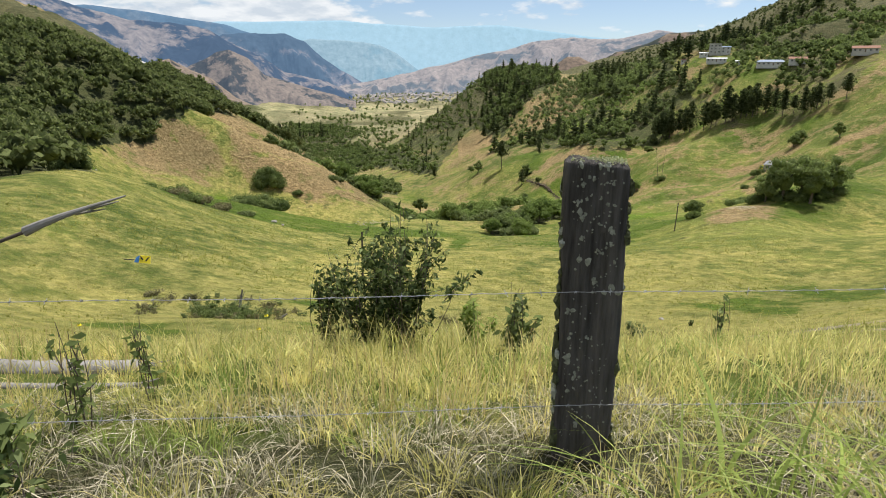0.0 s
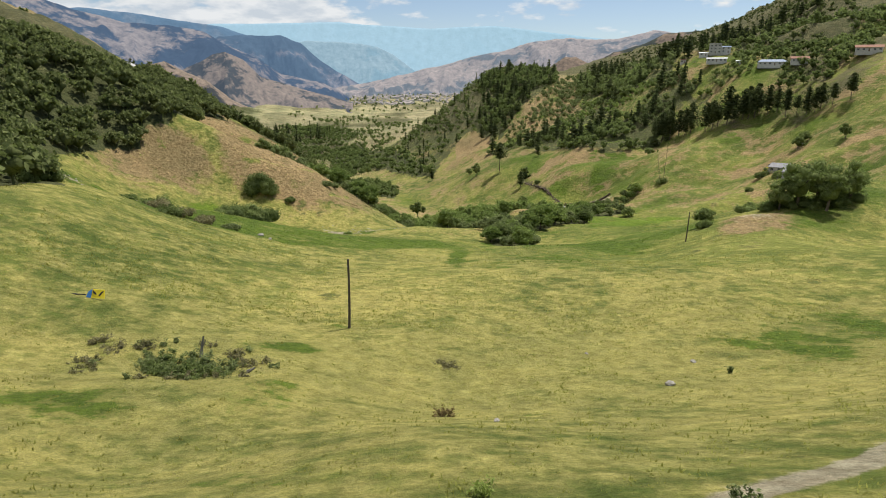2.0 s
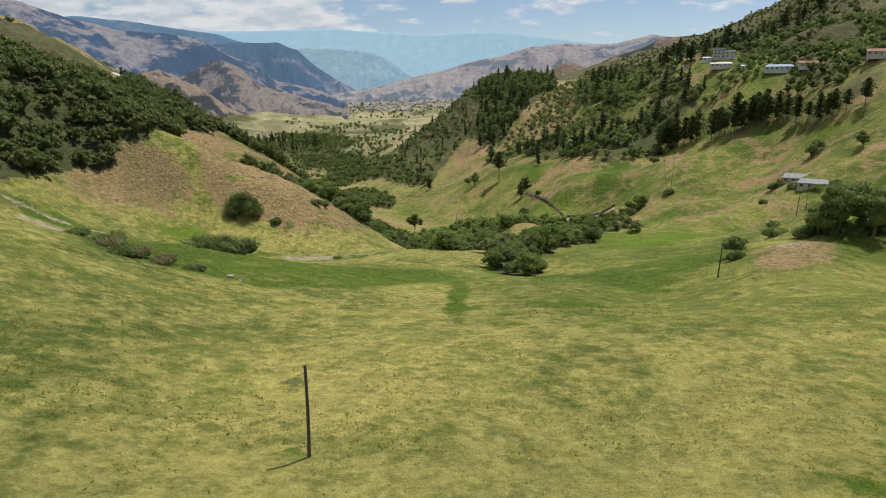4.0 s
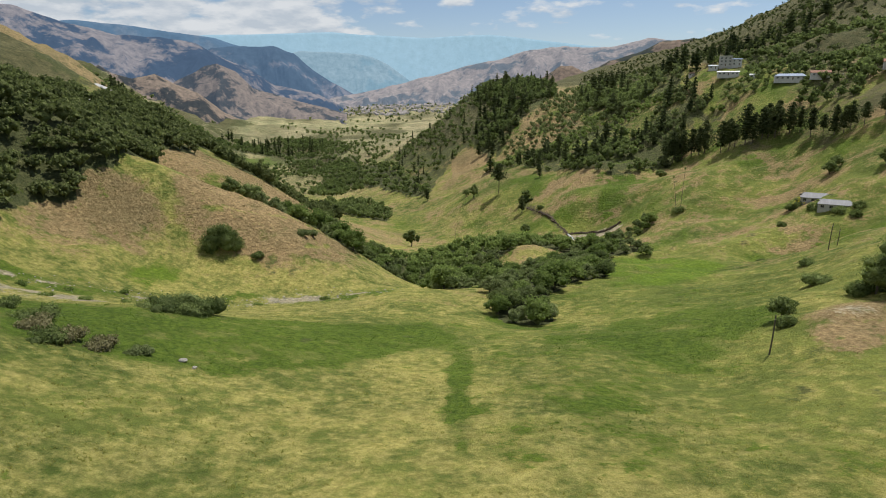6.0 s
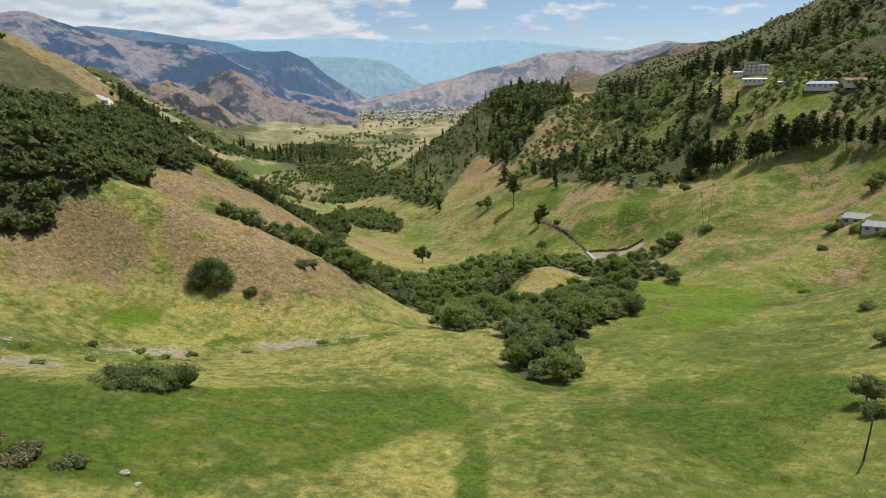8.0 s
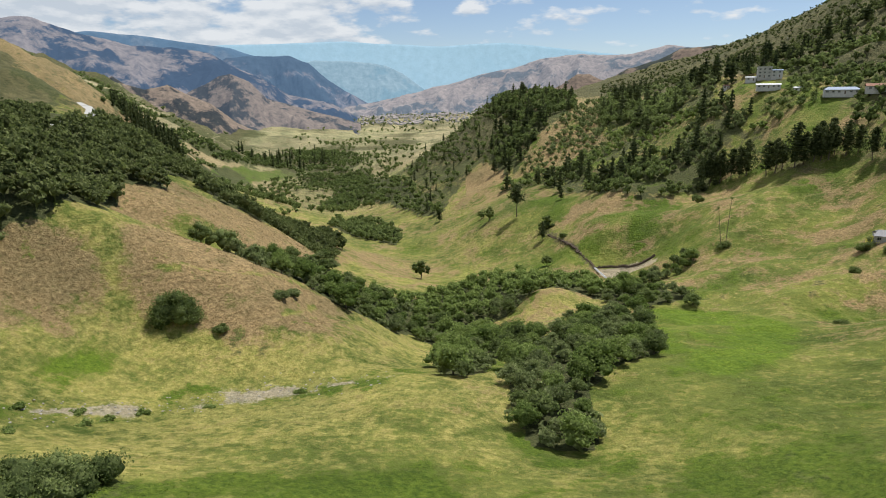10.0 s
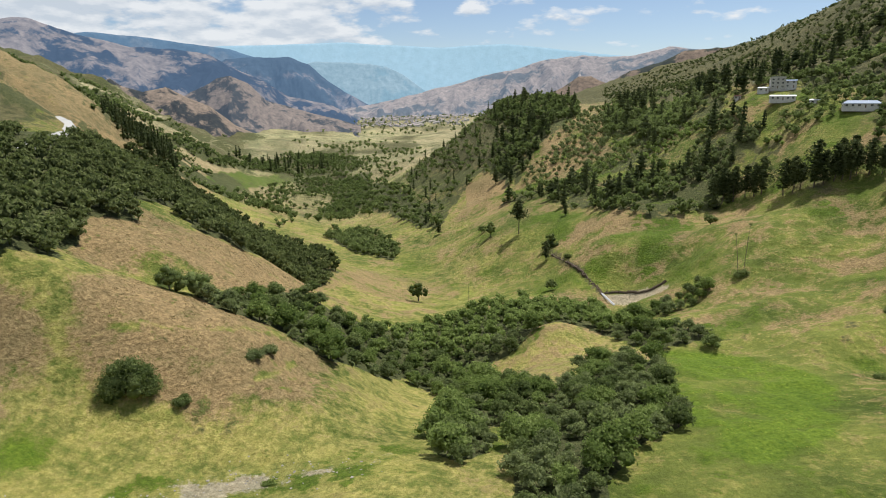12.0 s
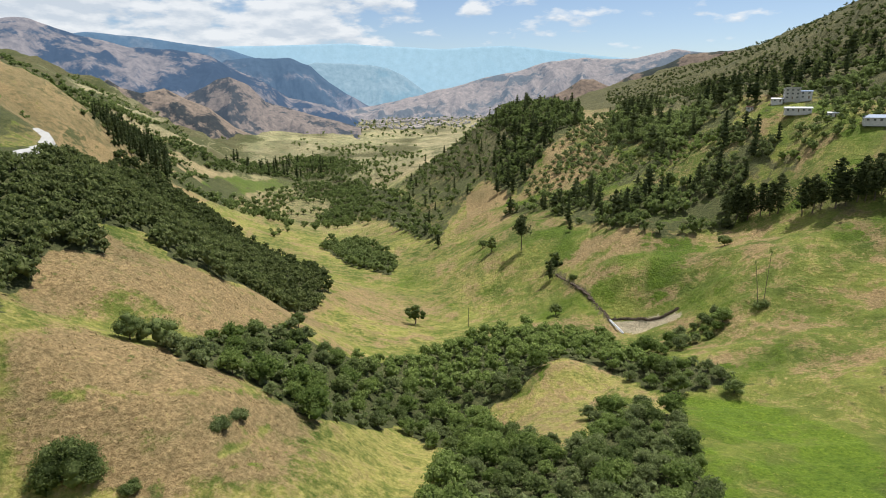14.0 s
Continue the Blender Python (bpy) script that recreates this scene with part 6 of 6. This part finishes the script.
build_shrub(41, -0.36, 5.55, 1.45, 1.75, 30, 4300, 0.040, "leafy grey-green shrub below the fence")
build_shrub(42, -0.95, 5.45, 0.95, 0.6, 7, 620, 0.040, "small side shoots of a grey-green shrub")
build_shrub(43, 0.45, 5.3, 0.62, 0.55, 5, 320, 0.045, "low weed with broad green leaves", REED)
build_shrub(44, -1.78, 2.75, 0.66, 0.5, 4, 110, 0.038, "thin leafy weed growing through the wire", LEAF)
build_shrub(45, -1.5, 3.1, 0.62, 0.3, 3, 60, 0.038, "thin leafy weed in the grass", LEAF)
build_shrub(46, -2.05, 2.2, 0.42, 0.9, 9, 420, 0.05, "dark weed in the matted grass", LEAF)
build_shrub(47, 2.75, 5.3, 0.85, 0.25, 2, 60, 0.04, "thin upright weed in the tall grass")
rng_pit = np.random.default_rng(15)
for k in range(22):
    a = rng_pit.uniform(0, 2 * np.pi)
    x, y = -17.2 + 4.6 * math.cos(a) * rng_pit.uniform(0.1, 1), 50.3 + 4.2 * math.sin(a) * rng_pit.uniform(0.1, 1)
    build_shrub(80 + k, x, y, rng_pit.uniform(0.7, 1.2), rng_pit.uniform(2.2, 3.2), 9, 900, 0.11, "low green shrub growing in an overgrown pit", THIN_LEAF if k % 2 else LEAF)
for x, y, w in ((-24.3, 54.2, 2.6), (-22.4, 54.6, 2.2), (-13.4, 52.4, 2.4), (-15.2, 54.0, 2.0), (2.2, 58.5, 2.2), (-26.5, 55.2, 1.8)):
    build_shrub(110 + int(x + 40), x, y, 0.50, w * 1.6, 12, 760, 0.10, "brown withered weeds at the rim of the pit", WITHERED)
build_shrub(70, 25.6, 54.2, 0.7, 1.0, 8, 260, 0.10, "small dark shrub on the meadow")
build_shrub(71, 7.9, 21.0, 0.9, 1.5, 10, 700, 0.07, "grey-green shrub at the edge of the dirt track")
build_shrub(72, 1.9, 24.3, 0.6, 1.1, 10, 260, 0.09, "coarse green tussock on the meadow", REED)
build_shrub(73, 1.6, 43.5, 0.75, 2.2, 12, 620, 0.10, "brown dead weed clump on the meadow", BROWN_TUFT)


def build_stump(x, y, height, lean, label):
    """A bleached dead trunk with a broken side branch."""
    rng = np.random.default_rng(9)
    ob = root("dead_trunk", label, "dead wood")
    part("trunk", limb((0, 0, -0.2), (lean, 0.1, height), 0.16, 0.07, 8, 0.04, rng), DRIFTWOOD, ob)
    part("branch", limb((lean * 0.5, 0.05, height * 0.5), (lean * 0.5 + 0.35, 0.1, height * 0.85), 0.06, 0.025, 6, 0.05, rng), DRIFTWOOD, ob)
    ob.matrix_basis = pose(x, y, ground_at(x, y))


build_stump(-17.6, 53.6, 1.7, 0.35, "bleached grey dead trunk standing in the overgrown pit")
build_stump(-13.6, 50.2, 0.45, 1.2, "bleached grey fallen trunk at the rim of the pit")
for k in range(26):
    a = rng_pit.uniform(0, 2 * np.pi)
    build_shrub(150 + k, -18.2 + 7.0 * math.cos(a) * rng_pit.uniform(0.75, 1.1), 51.2 + 5.0 * math.sin(a) * rng_pit.uniform(0.8, 1.1), 0.5, rng_pit.uniform(1.2, 2.2), 5, 170, 0.10, "withered brown and green weeds round the pit", WITHERED if k % 3 else THIN_LEAF)


def build_rail(ax, ay, bx, by, radius, label):
    """A split rail, weathered grey, lying in the grass: a flattened uneven trunk with a splintered end."""
    rng = np.random.default_rng(int(radius * 1000))
    ob = root("fallen_rail", label, "rail")
    n, m = 40, 12
    za, zb = ground_at(ax, ay) + 0.6 * radius, ground_at(bx, by) + 0.6 * radius
    ang = np.linspace(0, 2 * np.pi, m, endpoint=False)
    rows = []
    for k in range(n):
        f = k / (n - 1)
        x, y = ax + (bx - ax) * f, ay + (by - ay) * f
        r = radius * (1 - 0.25 * f) * (1 + 0.16 * vnoise(np.cos(ang) * 1.5 + f * 9, np.sin(ang) * 1.5, 3) + 0.16 * vnoise(np.cos(ang) * 4 + f * 26, np.sin(ang) * 4, 5)) * (0.05 if k in (0, n - 1) else 1)
        rows.append(np.stack([np.full(m, x) + 0.3 * r * np.cos(ang), y + r * np.cos(ang), za + (zb - za) * f - 0.5 * radius * f**6 + 0.35 * radius * math.sin(7 * f) + 0.8 * r * np.sin(ang)], 1))
    part("timber", loft(rows), DRIFTWOOD, ob)
    for k in range(3):
        part("splinter", limb((bx - 0.05, by, zb), (bx + rng.uniform(0.05, 0.16), by + rng.uniform(-0.04, 0.04), zb + rng.uniform(-0.02, 0.04)), 0.012, 0.003, 5), DRIFTWOOD, ob)


build_rail(-4.6, 4.15, -1.95, 3.92, 0.10, "bleached grey split rail lying in the grass")
build_rail(-3.9, 3.55, -1.80, 3.50, 0.035, "thin grey broken rail lying in the grass")


def build_leaning_pole(foot, tip):
    """A dead pole propped up out of the grass, thin and dark below, split and bleached above."""
    rng = np.random.default_rng(17)
    ob = root("leaning_pole", "bleached grey dead pole propped slantwise in the grass", "pole")
    foot, tip = np.array(foot), np.array(tip)
    knee = foot + (tip - foot) * 0.87
    part("shaft", limb(foot, knee, 0.020, 0.009, 7, 0.01, rng), BARK, ob)
    part("split_end", limb(knee - (tip - foot) * 0.01, tip, 0.026, 0.004, 9, 0.05, rng), DRIFTWOOD, ob)
    for f in (0.88, 0.90, 0.93, 0.95):
        b = foot + (tip - foot) * f
        part("splinter", limb(b, b + (tip - foot) * 0.04 + (0, 0, rng.uniform(-0.03, 0.03)), 0.010, 0.002, 5), DRIFTWOOD, ob)


build_leaning_pole((-4.82, 2.37, -0.15), (-1.50, 3.00, 1.02))
build_shrub(48, 0.78, 5.1, 0.70, 0.5, 6, 260, 0.055, "grey-green thistle-like weed beside the shrub", THIN_LEAF)
build_shrub(49, -1.62, 1.95, 0.30, 0.9, 14, 520, 0.035, "low dark weed in the matted grass", SHRUB_LEAF)


def build_flower(x, y, z):
    ob = root("wildflower", "small yellow wildflower on a thin stalk in the grass", "flower", "yellow wildflowers")
    g = ground_at(x, y)
    part("stalk", limb((0, 0, 0), (0, 0, z - g), 0.003, 0.002, 4), REED, ob)
    a = np.linspace(0, 2 * np.pi, 8, endpoint=False)
    d = np.stack([np.cos(a), np.sin(a) * 0.8, 0.5 + 0 * a], 1)
    part("petals", cards(np.random.default_rng(3), d * 0.016 + (0, 0, z - g), d, 0.014, 1.5, 0, 0.2), PETAL, ob)
    ob.matrix_basis = pose(x, y, g)


for x, y, z in ((-1.7, 6, -0.84), (-1.79, 6, -0.99), (-3.66, 6, -0.95), (1.65, 6, -0.95)):
    build_flower(x, y, z)


# ---- poles, kite, stones, ditch ----
def build_pole(x, y, height, radius, label, lean=0.0, cross=False):
    rng = np.random.default_rng(int(x * 7 + y))
    ob = root("utility_pole", label, "pole", "wooden poles")
    part("shaft", limb((0, 0, -0.6), (lean * height, 0, height), radius, radius * 0.72, 10, 0.006, rng), POLE_WOOD, ob)
    part("cap", ball(rng, np.array([lean * height, 0, height]), (radius * 0.8, radius * 0.8, radius * 0.35), 4, 10, 0.05), POLE_WOOD, ob)
    part("collar", limb((lean * height * 0.9, 0, height * 0.9), (lean * height * 0.92, 0, height * 0.92), radius * 0.9, radius * 0.9, 10), WIRE, ob)
    ob.matrix_basis = pose(x, y, ground_at(x, y))


build_pole(-7.9, 69.2, 7.6, 0.15, "dark weathered wooden pole standing alone in the meadow", 0.02)
build_pole(61.5, 145.5, 7.2, 0.15, "dark wooden pole on the green field", 0.03)
build_pole(141, 247, 9.5, 0.17, "tall dark wooden pole on the slope", 0.03)
build_pole(146, 250, 6.0, 0.14, "short dark wooden pole on the slope", 0.03)
build_pole(27, 500, 12, 0.16, "thin tall pole on the valley pasture", 0.0)
build_pole(300, 662, 15, 0.2, "tall pole behind the concrete house", 0.0)


def build_stalk(seed, x, y, height, lean):
    """A very thin tall stem with a small tuft at its top."""
    rng = np.random.default_rng(seed)
    ob = root("sapling", "very tall thin bare stalk with a small leafy tip", "tree", "thin stalks")
    part("stem", limb((0, 0, -0.3), (lean * height, 0, height), 0.16, 0.06, 6, 0.02, rng), BARK, ob)
    c = np.array([lean * height, 0, height])
    d = rng.normal(size=(40, 3))
    part("tip", cards(rng, c + d * 0.45, d, 0.28), LEAF, ob)
    ob.matrix_basis = pose(x, y, ground_at(x, y))


build_stalk(1, 164.5, 421, 27, 0.03)
build_stalk(2, 162.5, 422, 22, -0.16)


def build_kite():
    kite = root("kite", "blue and yellow kite with black panels resting on the meadow grass", "kite")
    g = ground_at(-32, 66)
    def sheet(pts, thick=0.03):
        p = np.array(pts, float)
        return np.concatenate([p, p + (0, thick, 0)]), np.array([[0, 1, 2, 3], [7, 6, 5, 4], [0, 4, 5, 1], [1, 5, 6, 2], [2, 6, 7, 3], [3, 7, 4, 0]])
    part("yellow_sail", sheet([(-0.55, 0, 0.1), (0.75, -0.05, 0.0), (0.70, 0.35, 0.75), (-0.45, 0.35, 0.85)]), YELLOW_CLOTH, kite)
    part("blue_sail", sheet([(-1.05, 0, 0.15), (-0.56, 0, 0.1), (-0.46, 0.35, 0.85), (-0.85, 0.3, 0.65)]), BLUE_CLOTH, kite)
    part("black_panel", sheet([(-0.42, 0.28, 0.80), (-0.34, 0.16, 0.50), (-0.02, 0.08, 0.32), (-0.10, 0.18, 0.52)], 0.02), BLACK_CLOTH, kite)
    part("black_panel", sheet([(0.12, 0.06, 0.26), (0.30, 0.06, 0.24), (0.62, 0.28, 0.66), (0.42, 0.26, 0.62)], 0.02), BLACK_CLOTH, kite)
    part("tail_line", limb((-1.0, 0.05, 0.4), (-4.6, 0.3, 0.55), 0.06, 0.05, 5), BLACK_CLOTH, kite)
    kite.matrix_basis = pose(-31.6, 65.2, ground_at(-31.6, 65.2) + 0.1)


build_kite()


def build_stones():
    rng = np.random.default_rng(51)
    for x, y, s in ((19.5, 51.6, 0.42), (24.4, 58.3, 0.28), (16, 63, 0.2), (4.4, 40.2, 0.22), (-3.0, 17.9, 0.16), (-36.5, 141, 0.7), (-34, 139, 0.5)):
        st = root("stone", "pale grey stone lying in the pasture grass", "stone", "loose stones")
        part("stone", ball(rng, np.array([0, 0, s * 0.25]), (s, s * 0.75, s * 0.55), 6, 10, 0.10), STONE, st)
        st.matrix_basis = pose(x, y, ground_at(x, y), 0, 0, rng.uniform(0, 360))
    pieces = []
    for k in range(260):
        i = int(rng.integers(len(STREAM) - 2))
        f = rng.uniform()
        x = STREAM[i][0] + (STREAM[i + 1][0] - STREAM[i][0]) * f + rng.normal() * 3.2
        y = STREAM[i][1] + (STREAM[i + 1][1] - STREAM[i][1]) * f + rng.normal() * 3.0
        s = rng.uniform(0.10, 0.34) * (1.5 if rng.uniform() < 0.1 else 1)
        pieces.append(ball(rng, np.array([x, y, ground_at(x, y) + 0.1 * s]), (s, s * rng.uniform(0.6, 1), s * 0.55), 3, 6, 0.15))
    me = mesh_from("stream_stones", *merge(pieces), smooth=False)
    me.materials.append(STONE)
    tagged(new("stream_stones", me), "pale stones and gravel in the dry stream bed", "stones", kind="stuff")
    # low growth along the bed
    for k, (x, y) in enumerate(((-78, 206), (-70, 212), (-60, 219), (-48, 226), (-84, 194), (-66, 207), (-90, 186), (-74, 182), (-81, 180), (-30, 237), (-64, 212), (-72, 196))):
        bush(600 + k, 0.9, 3.2, 5, 34, 0.16, LEAF_LIGHT, "low green bush beside the dry stream bed", "stream bushes").matrix_basis = stand(x, y, k * 70, 1.0)
    flume = root("flume", "white concrete water channel at the edge of the scarp", "channel")
    a = np.array([107.0, 474, ground_at(107, 474) + 0.3]); b = np.array([110.5, 459, ground_at(110.5, 459) + 0.3])
    part("channel_bed", limb(a, b, 0.55, 0.55, 4), WHITE_ROOF, flume)
    part("channel_rim", limb(a + (0.5, 0, 0.3), b + (0.5, 0, 0.3), 0.15, 0.15, 5), WHITE_ROOF, flume)
    scarp = []
    for k in range(170):
        f = k / 169
        x, y = 109 + 32 * f, 474.5 - 13 * f + 1.5 * math.sin(f * 7)
        scarp.append(ball(rng, np.array([x, y, ground_at(x, y) + rng.uniform(-0.2, 0.5)]), (rng.uniform(0.5, 1.1), 0.7, rng.uniform(0.4, 1.0)), 3, 6, 0.3))
    me = mesh_from("earth_scarp", *merge(scarp), smooth=False)
    me.materials.append(DARK_EARTH)
    tagged(new("earth_scarp", me), "crumbling dark earth edge above the dug bank", "earth bank", kind="stuff")
    ditch = []
    for k in range(150):
        f = k / 149
        x, y = 90 + 17 * f, 548 - 74 * f
        ditch.append(ball(rng, np.array([x + 1.2 * math.sin(f * 9) + rng.normal() * 0.5, y, ground_at(x, y)]), (rng.uniform(0.5, 1.2), 1.0, rng.uniform(0.35, 0.8)), 3, 6, 0.3))
    me = mesh_from("ditch_edge", *merge(ditch), smooth=False)
    me.materials.append(DARK_EARTH)
    tagged(new("ditch_edge", me), "raw earth edge of a narrow ditch across the pasture", "ditch", kind="stuff")


build_stones()


# ---- houses ----
def box(lo, hi):
    x0, y0, z0 = lo
    x1, y1, z1 = hi
    v = np.array([(x0, y0, z0), (x1, y0, z0), (x1, y1, z0), (x0, y1, z0), (x0, y0, z1), (x1, y0, z1), (x1, y1, z1), (x0, y1, z1)], float)
    return v, np.array([[0, 3, 2, 1], [4, 5, 6, 7], [0, 1, 5, 4], [1, 2, 6, 5], [2, 3, 7, 6], [3, 0, 4, 7]])


def gable(w, d, z, rise, over=0.5, hip=0.0, thick=0.18):
    """A pitched roof skin with its own thickness; the ridge runs along x, drawn in at the ends for a hip."""
    x0, x1, y0, y1, r = -w / 2 - over, w / 2 + over, -d / 2 - over, d / 2 + over, w / 2 + over - hip
    top = np.array([(x0, y0, z), (x1, y0, z), (r, 0, z + rise), (-r, 0, z + rise), (x0, y1, z), (x1, y1, z)], float)
    v = np.concatenate([top, top - (0, 0, thick)])
    q = [[0, 1, 2, 3], [5, 4, 3, 2], [7, 6, 9, 8], [10, 11, 8, 9], [1, 0, 6, 7], [4, 5, 11, 10], [0, 3, 9, 6], [3, 4, 10, 9], [2, 1, 7, 8], [5, 2, 8, 11], [0, 4, 3, 3], [1, 2, 5, 5]]
    return v, np.array(q[:10])


def build_house(x, y, turn, w, d, storeys, roof, roof_mat, wall_mat, label, rise=1.6, hip=0.0, lift=0.0):
    ob = root("house", label, "house", "hill houses")
    top = 2.9 * storeys
    part("wall", box((-w / 2, -d / 2, -2.5), (w / 2, d / 2, top)), wall_mat, ob)
    if roof == "flat":
        part("roof", box((-w / 2 - 0.4, -d / 2 - 0.4, top), (w / 2 + 0.4, d / 2 + 0.4, top + 0.3)), roof_mat, ob)
        part("parapet", box((-w / 2 - 0.3, -d / 2 - 0.3, top + 0.3), (w / 2 + 0.3, -d / 2 - 0.1, top + 0.9)), wall_mat, ob)
    else:
        part("roof", gable(w, d, top, rise, 0.6, hip), roof_mat, ob)
        part("gable_wall", box((-w / 2 + 0.3, -0.25, top), (w / 2 - 0.3 - hip, 0.25, top + rise * 0.75)), wall_mat, ob)
    n = max(2, int(w / 3.4))
    for s in range(storeys):
        for k in range(n):
            cx, z0 = -w / 2 + w * (k + 0.5) / n, 2.9 * s + 1.0
            if s == 0 and k == n // 2:
                part("door", box((cx - 0.45, -d / 2 - 0.06, 0.0), (cx + 0.45, -d / 2 + 0.02, 2.1)), DOOR_WOOD, ob)
                continue
            win = part("window", box((cx - 0.7, -d / 2 - 0.05, z0), (cx + 0.7, -d / 2 + 0.02, z0 + 1.25)), DARK_GLASS, ob)
            part("sill", box((cx - 0.8, -d / 2 - 0.16, z0 - 0.1), (cx + 0.8, -d / 2 - 0.051, z0 - 0.001)), CONCRETE, win)
            part("mullion", box((cx - 0.04, -d / 2 - 0.09, z0), (cx + 0.04, -d / 2 - 0.051, z0 + 1.25)), WHITE_WALL, win)
        for side in (-1, 1):
            part("window", box((side * w / 2 - 0.05, -0.6, 2.9 * s + 1.0), (side * w / 2 + 0.05, 0.6, 2.9 * s + 2.2)), DARK_GLASS, ob)
    ob.matrix_basis = pose(x, y, ground_at(x, y) + lift, 0, 0, turn)


build_house(297, 654, -21, 11, 9, 3, "flat", CONCRETE, CONCRETE, "three-storey grey concrete house with a flat roof", lift=0.5)
build_house(307, 652, -22, 9, 7, 2, "gable", BLUE_ROOF, WHITE_WALL, "pale two-storey annex beside the concrete house", 0.9)
build_house(284, 620, -21, 18, 7, 1, "gable", WHITE_ROOF, WHITE_WALL, "long low house with a white sheet roof", 1.0, lift=0.6)
build_house(300, 549, -26, 22, 9, 1, "gable", BLUE_ROOF, WHITE_WALL, "white bungalow with a blue-grey sheet roof", 2.0, 3.0, lift=0.8)
build_house(313, 531, -28, 13, 8, 1, "gable", RED_ROOF, WHITE_WALL, "small house with a clay-red roof", 1.8, lift=0.6)
build_house(286, 655, -20, 8, 6, 1, "gable", WHITE_ROOF, WHITE_WALL, "small shed with a bright white roof", 0.8, lift=1.0)
build_house(271, 668, -18, 5, 4, 1, "gable", RED_ROOF, WHITE_WALL, "tiny red-roofed shed among the trees", 0.8, lift=0.6)
build_house(292, 590, -23, 6, 5, 1, "gable", WHITE_ROOF, WHITE_WALL, "small white-roofed shed on the slope", 0.8, lift=0.6)
build_house(330, 474, -33, 17, 9, 1, "gable", RED_ROOF, CONCRETE, "farm building with a faded red roof", 2.0, lift=0.8)
build_house(213, 364, -30, 15, 8, 1, "gable", SHEET_ROOF, CONCRETE, "old farmhouse with a grey sheet roof", 2.2, 2.0, lift=-2.5)
build_house(211, 346, -31, 15, 8, 1, "gable", SHEET_ROOF, CONCRETE, "low farm wing with a grey sheet roof", 2.0, 2.0, lift=-2.5)


def build_town():
    """The far town on the valley floor: hundreds of little houses, too far to count."""
    rng = np.random.default_rng(88)
    walls, roofs = [], []
    for k in range(900):
        a, r = math.radians(rng.normal(-1.6, 3.0)), rng.uniform(2950, 3850)
        x, y = 8 + r * math.sin(a), 146 + r * math.cos(a)
        z = ground_at(x, y)
        w, d, h = rng.uniform(7, 15), rng.uniform(7, 13), rng.uniform(3.5, 8)
        v, q = box((x - w / 2, y - d / 2, z - 3), (x + w / 2, y + d / 2, z + h))
        walls.append((v, q))
        v, q = gable(w, d, h, 2.2, 0.3)
        roofs.append((v + (x, y, z), q))
    trees = [(8 + r * math.sin(a), 146 + r * math.cos(a)) for a, r in zip(np.radians(rng.normal(-1.6, 4.0, 320)), rng.uniform(2700, 3800, 320))]
    wood_of("woodland", trees, [leafy_model(s, 2, 5, 0.12, 2) for s in (41, 42)], 15, rng, LEAF, "garden trees scattered between the houses of the far town")
    for name, data, mat, label in (("town_walls", walls, TOWN_WALL, "pale house walls of a far town in the valley"), ("town_roofs", roofs, TOWN_ROOF, "clay roofs of a far town in the valley")):
        me = mesh_from(name, *merge(data), smooth=False)
        me.materials.append(mat)
        tagged(new(name, me), label, "town", kind="stuff")


build_town()


def build_road():
    """A pale road bend cut into the far slope."""
    line = [(-176, 395), (-190, 425), (-197, 446), (-207, 472), (-218, 500), (-227, 517), (-236, 528), (-243, 530)]
    pts = []
    for (ax, ay), (bx, by) in zip(line, line[1:]):
        for f in np.linspace(0, 1, 8, endpoint=False):
            pts.append((ax + (bx - ax) * f, ay + (by - ay) * f))
    p = np.array(pts)
    t = np.gradient(p, axis=0)
    t /= np.linalg.norm(t, axis=1, keepdims=True)
    nrm = np.stack([-t[:, 1], t[:, 0]], 1)
    zc = ground(p[:, 0], p[:, 1])
    zc = np.convolve(np.pad(zc, 6, mode="edge"), np.ones(13) / 13, "valid") + 0.9
    rows = []
    for off, dz in ((-5.5, -5), (-4.0, 0), (4.0, 0), (5.5, -5)):
        q = p + nrm * off
        rows.append(np.c_[q, zc + dz])
    v = np.stack(rows, 1).reshape(-1, 3)
    i = np.arange(len(p) - 1)[:, None] * 4 + np.arange(3)[None]
    me = mesh_from("road", v, np.stack([i, i + 1, i + 5, i + 4], -1).reshape(-1, 4), smooth=False)
    me.materials.append(ROAD)
    tagged(new("road", me), "pale concrete road bend on the far slope", "road", kind="structure")


build_road()
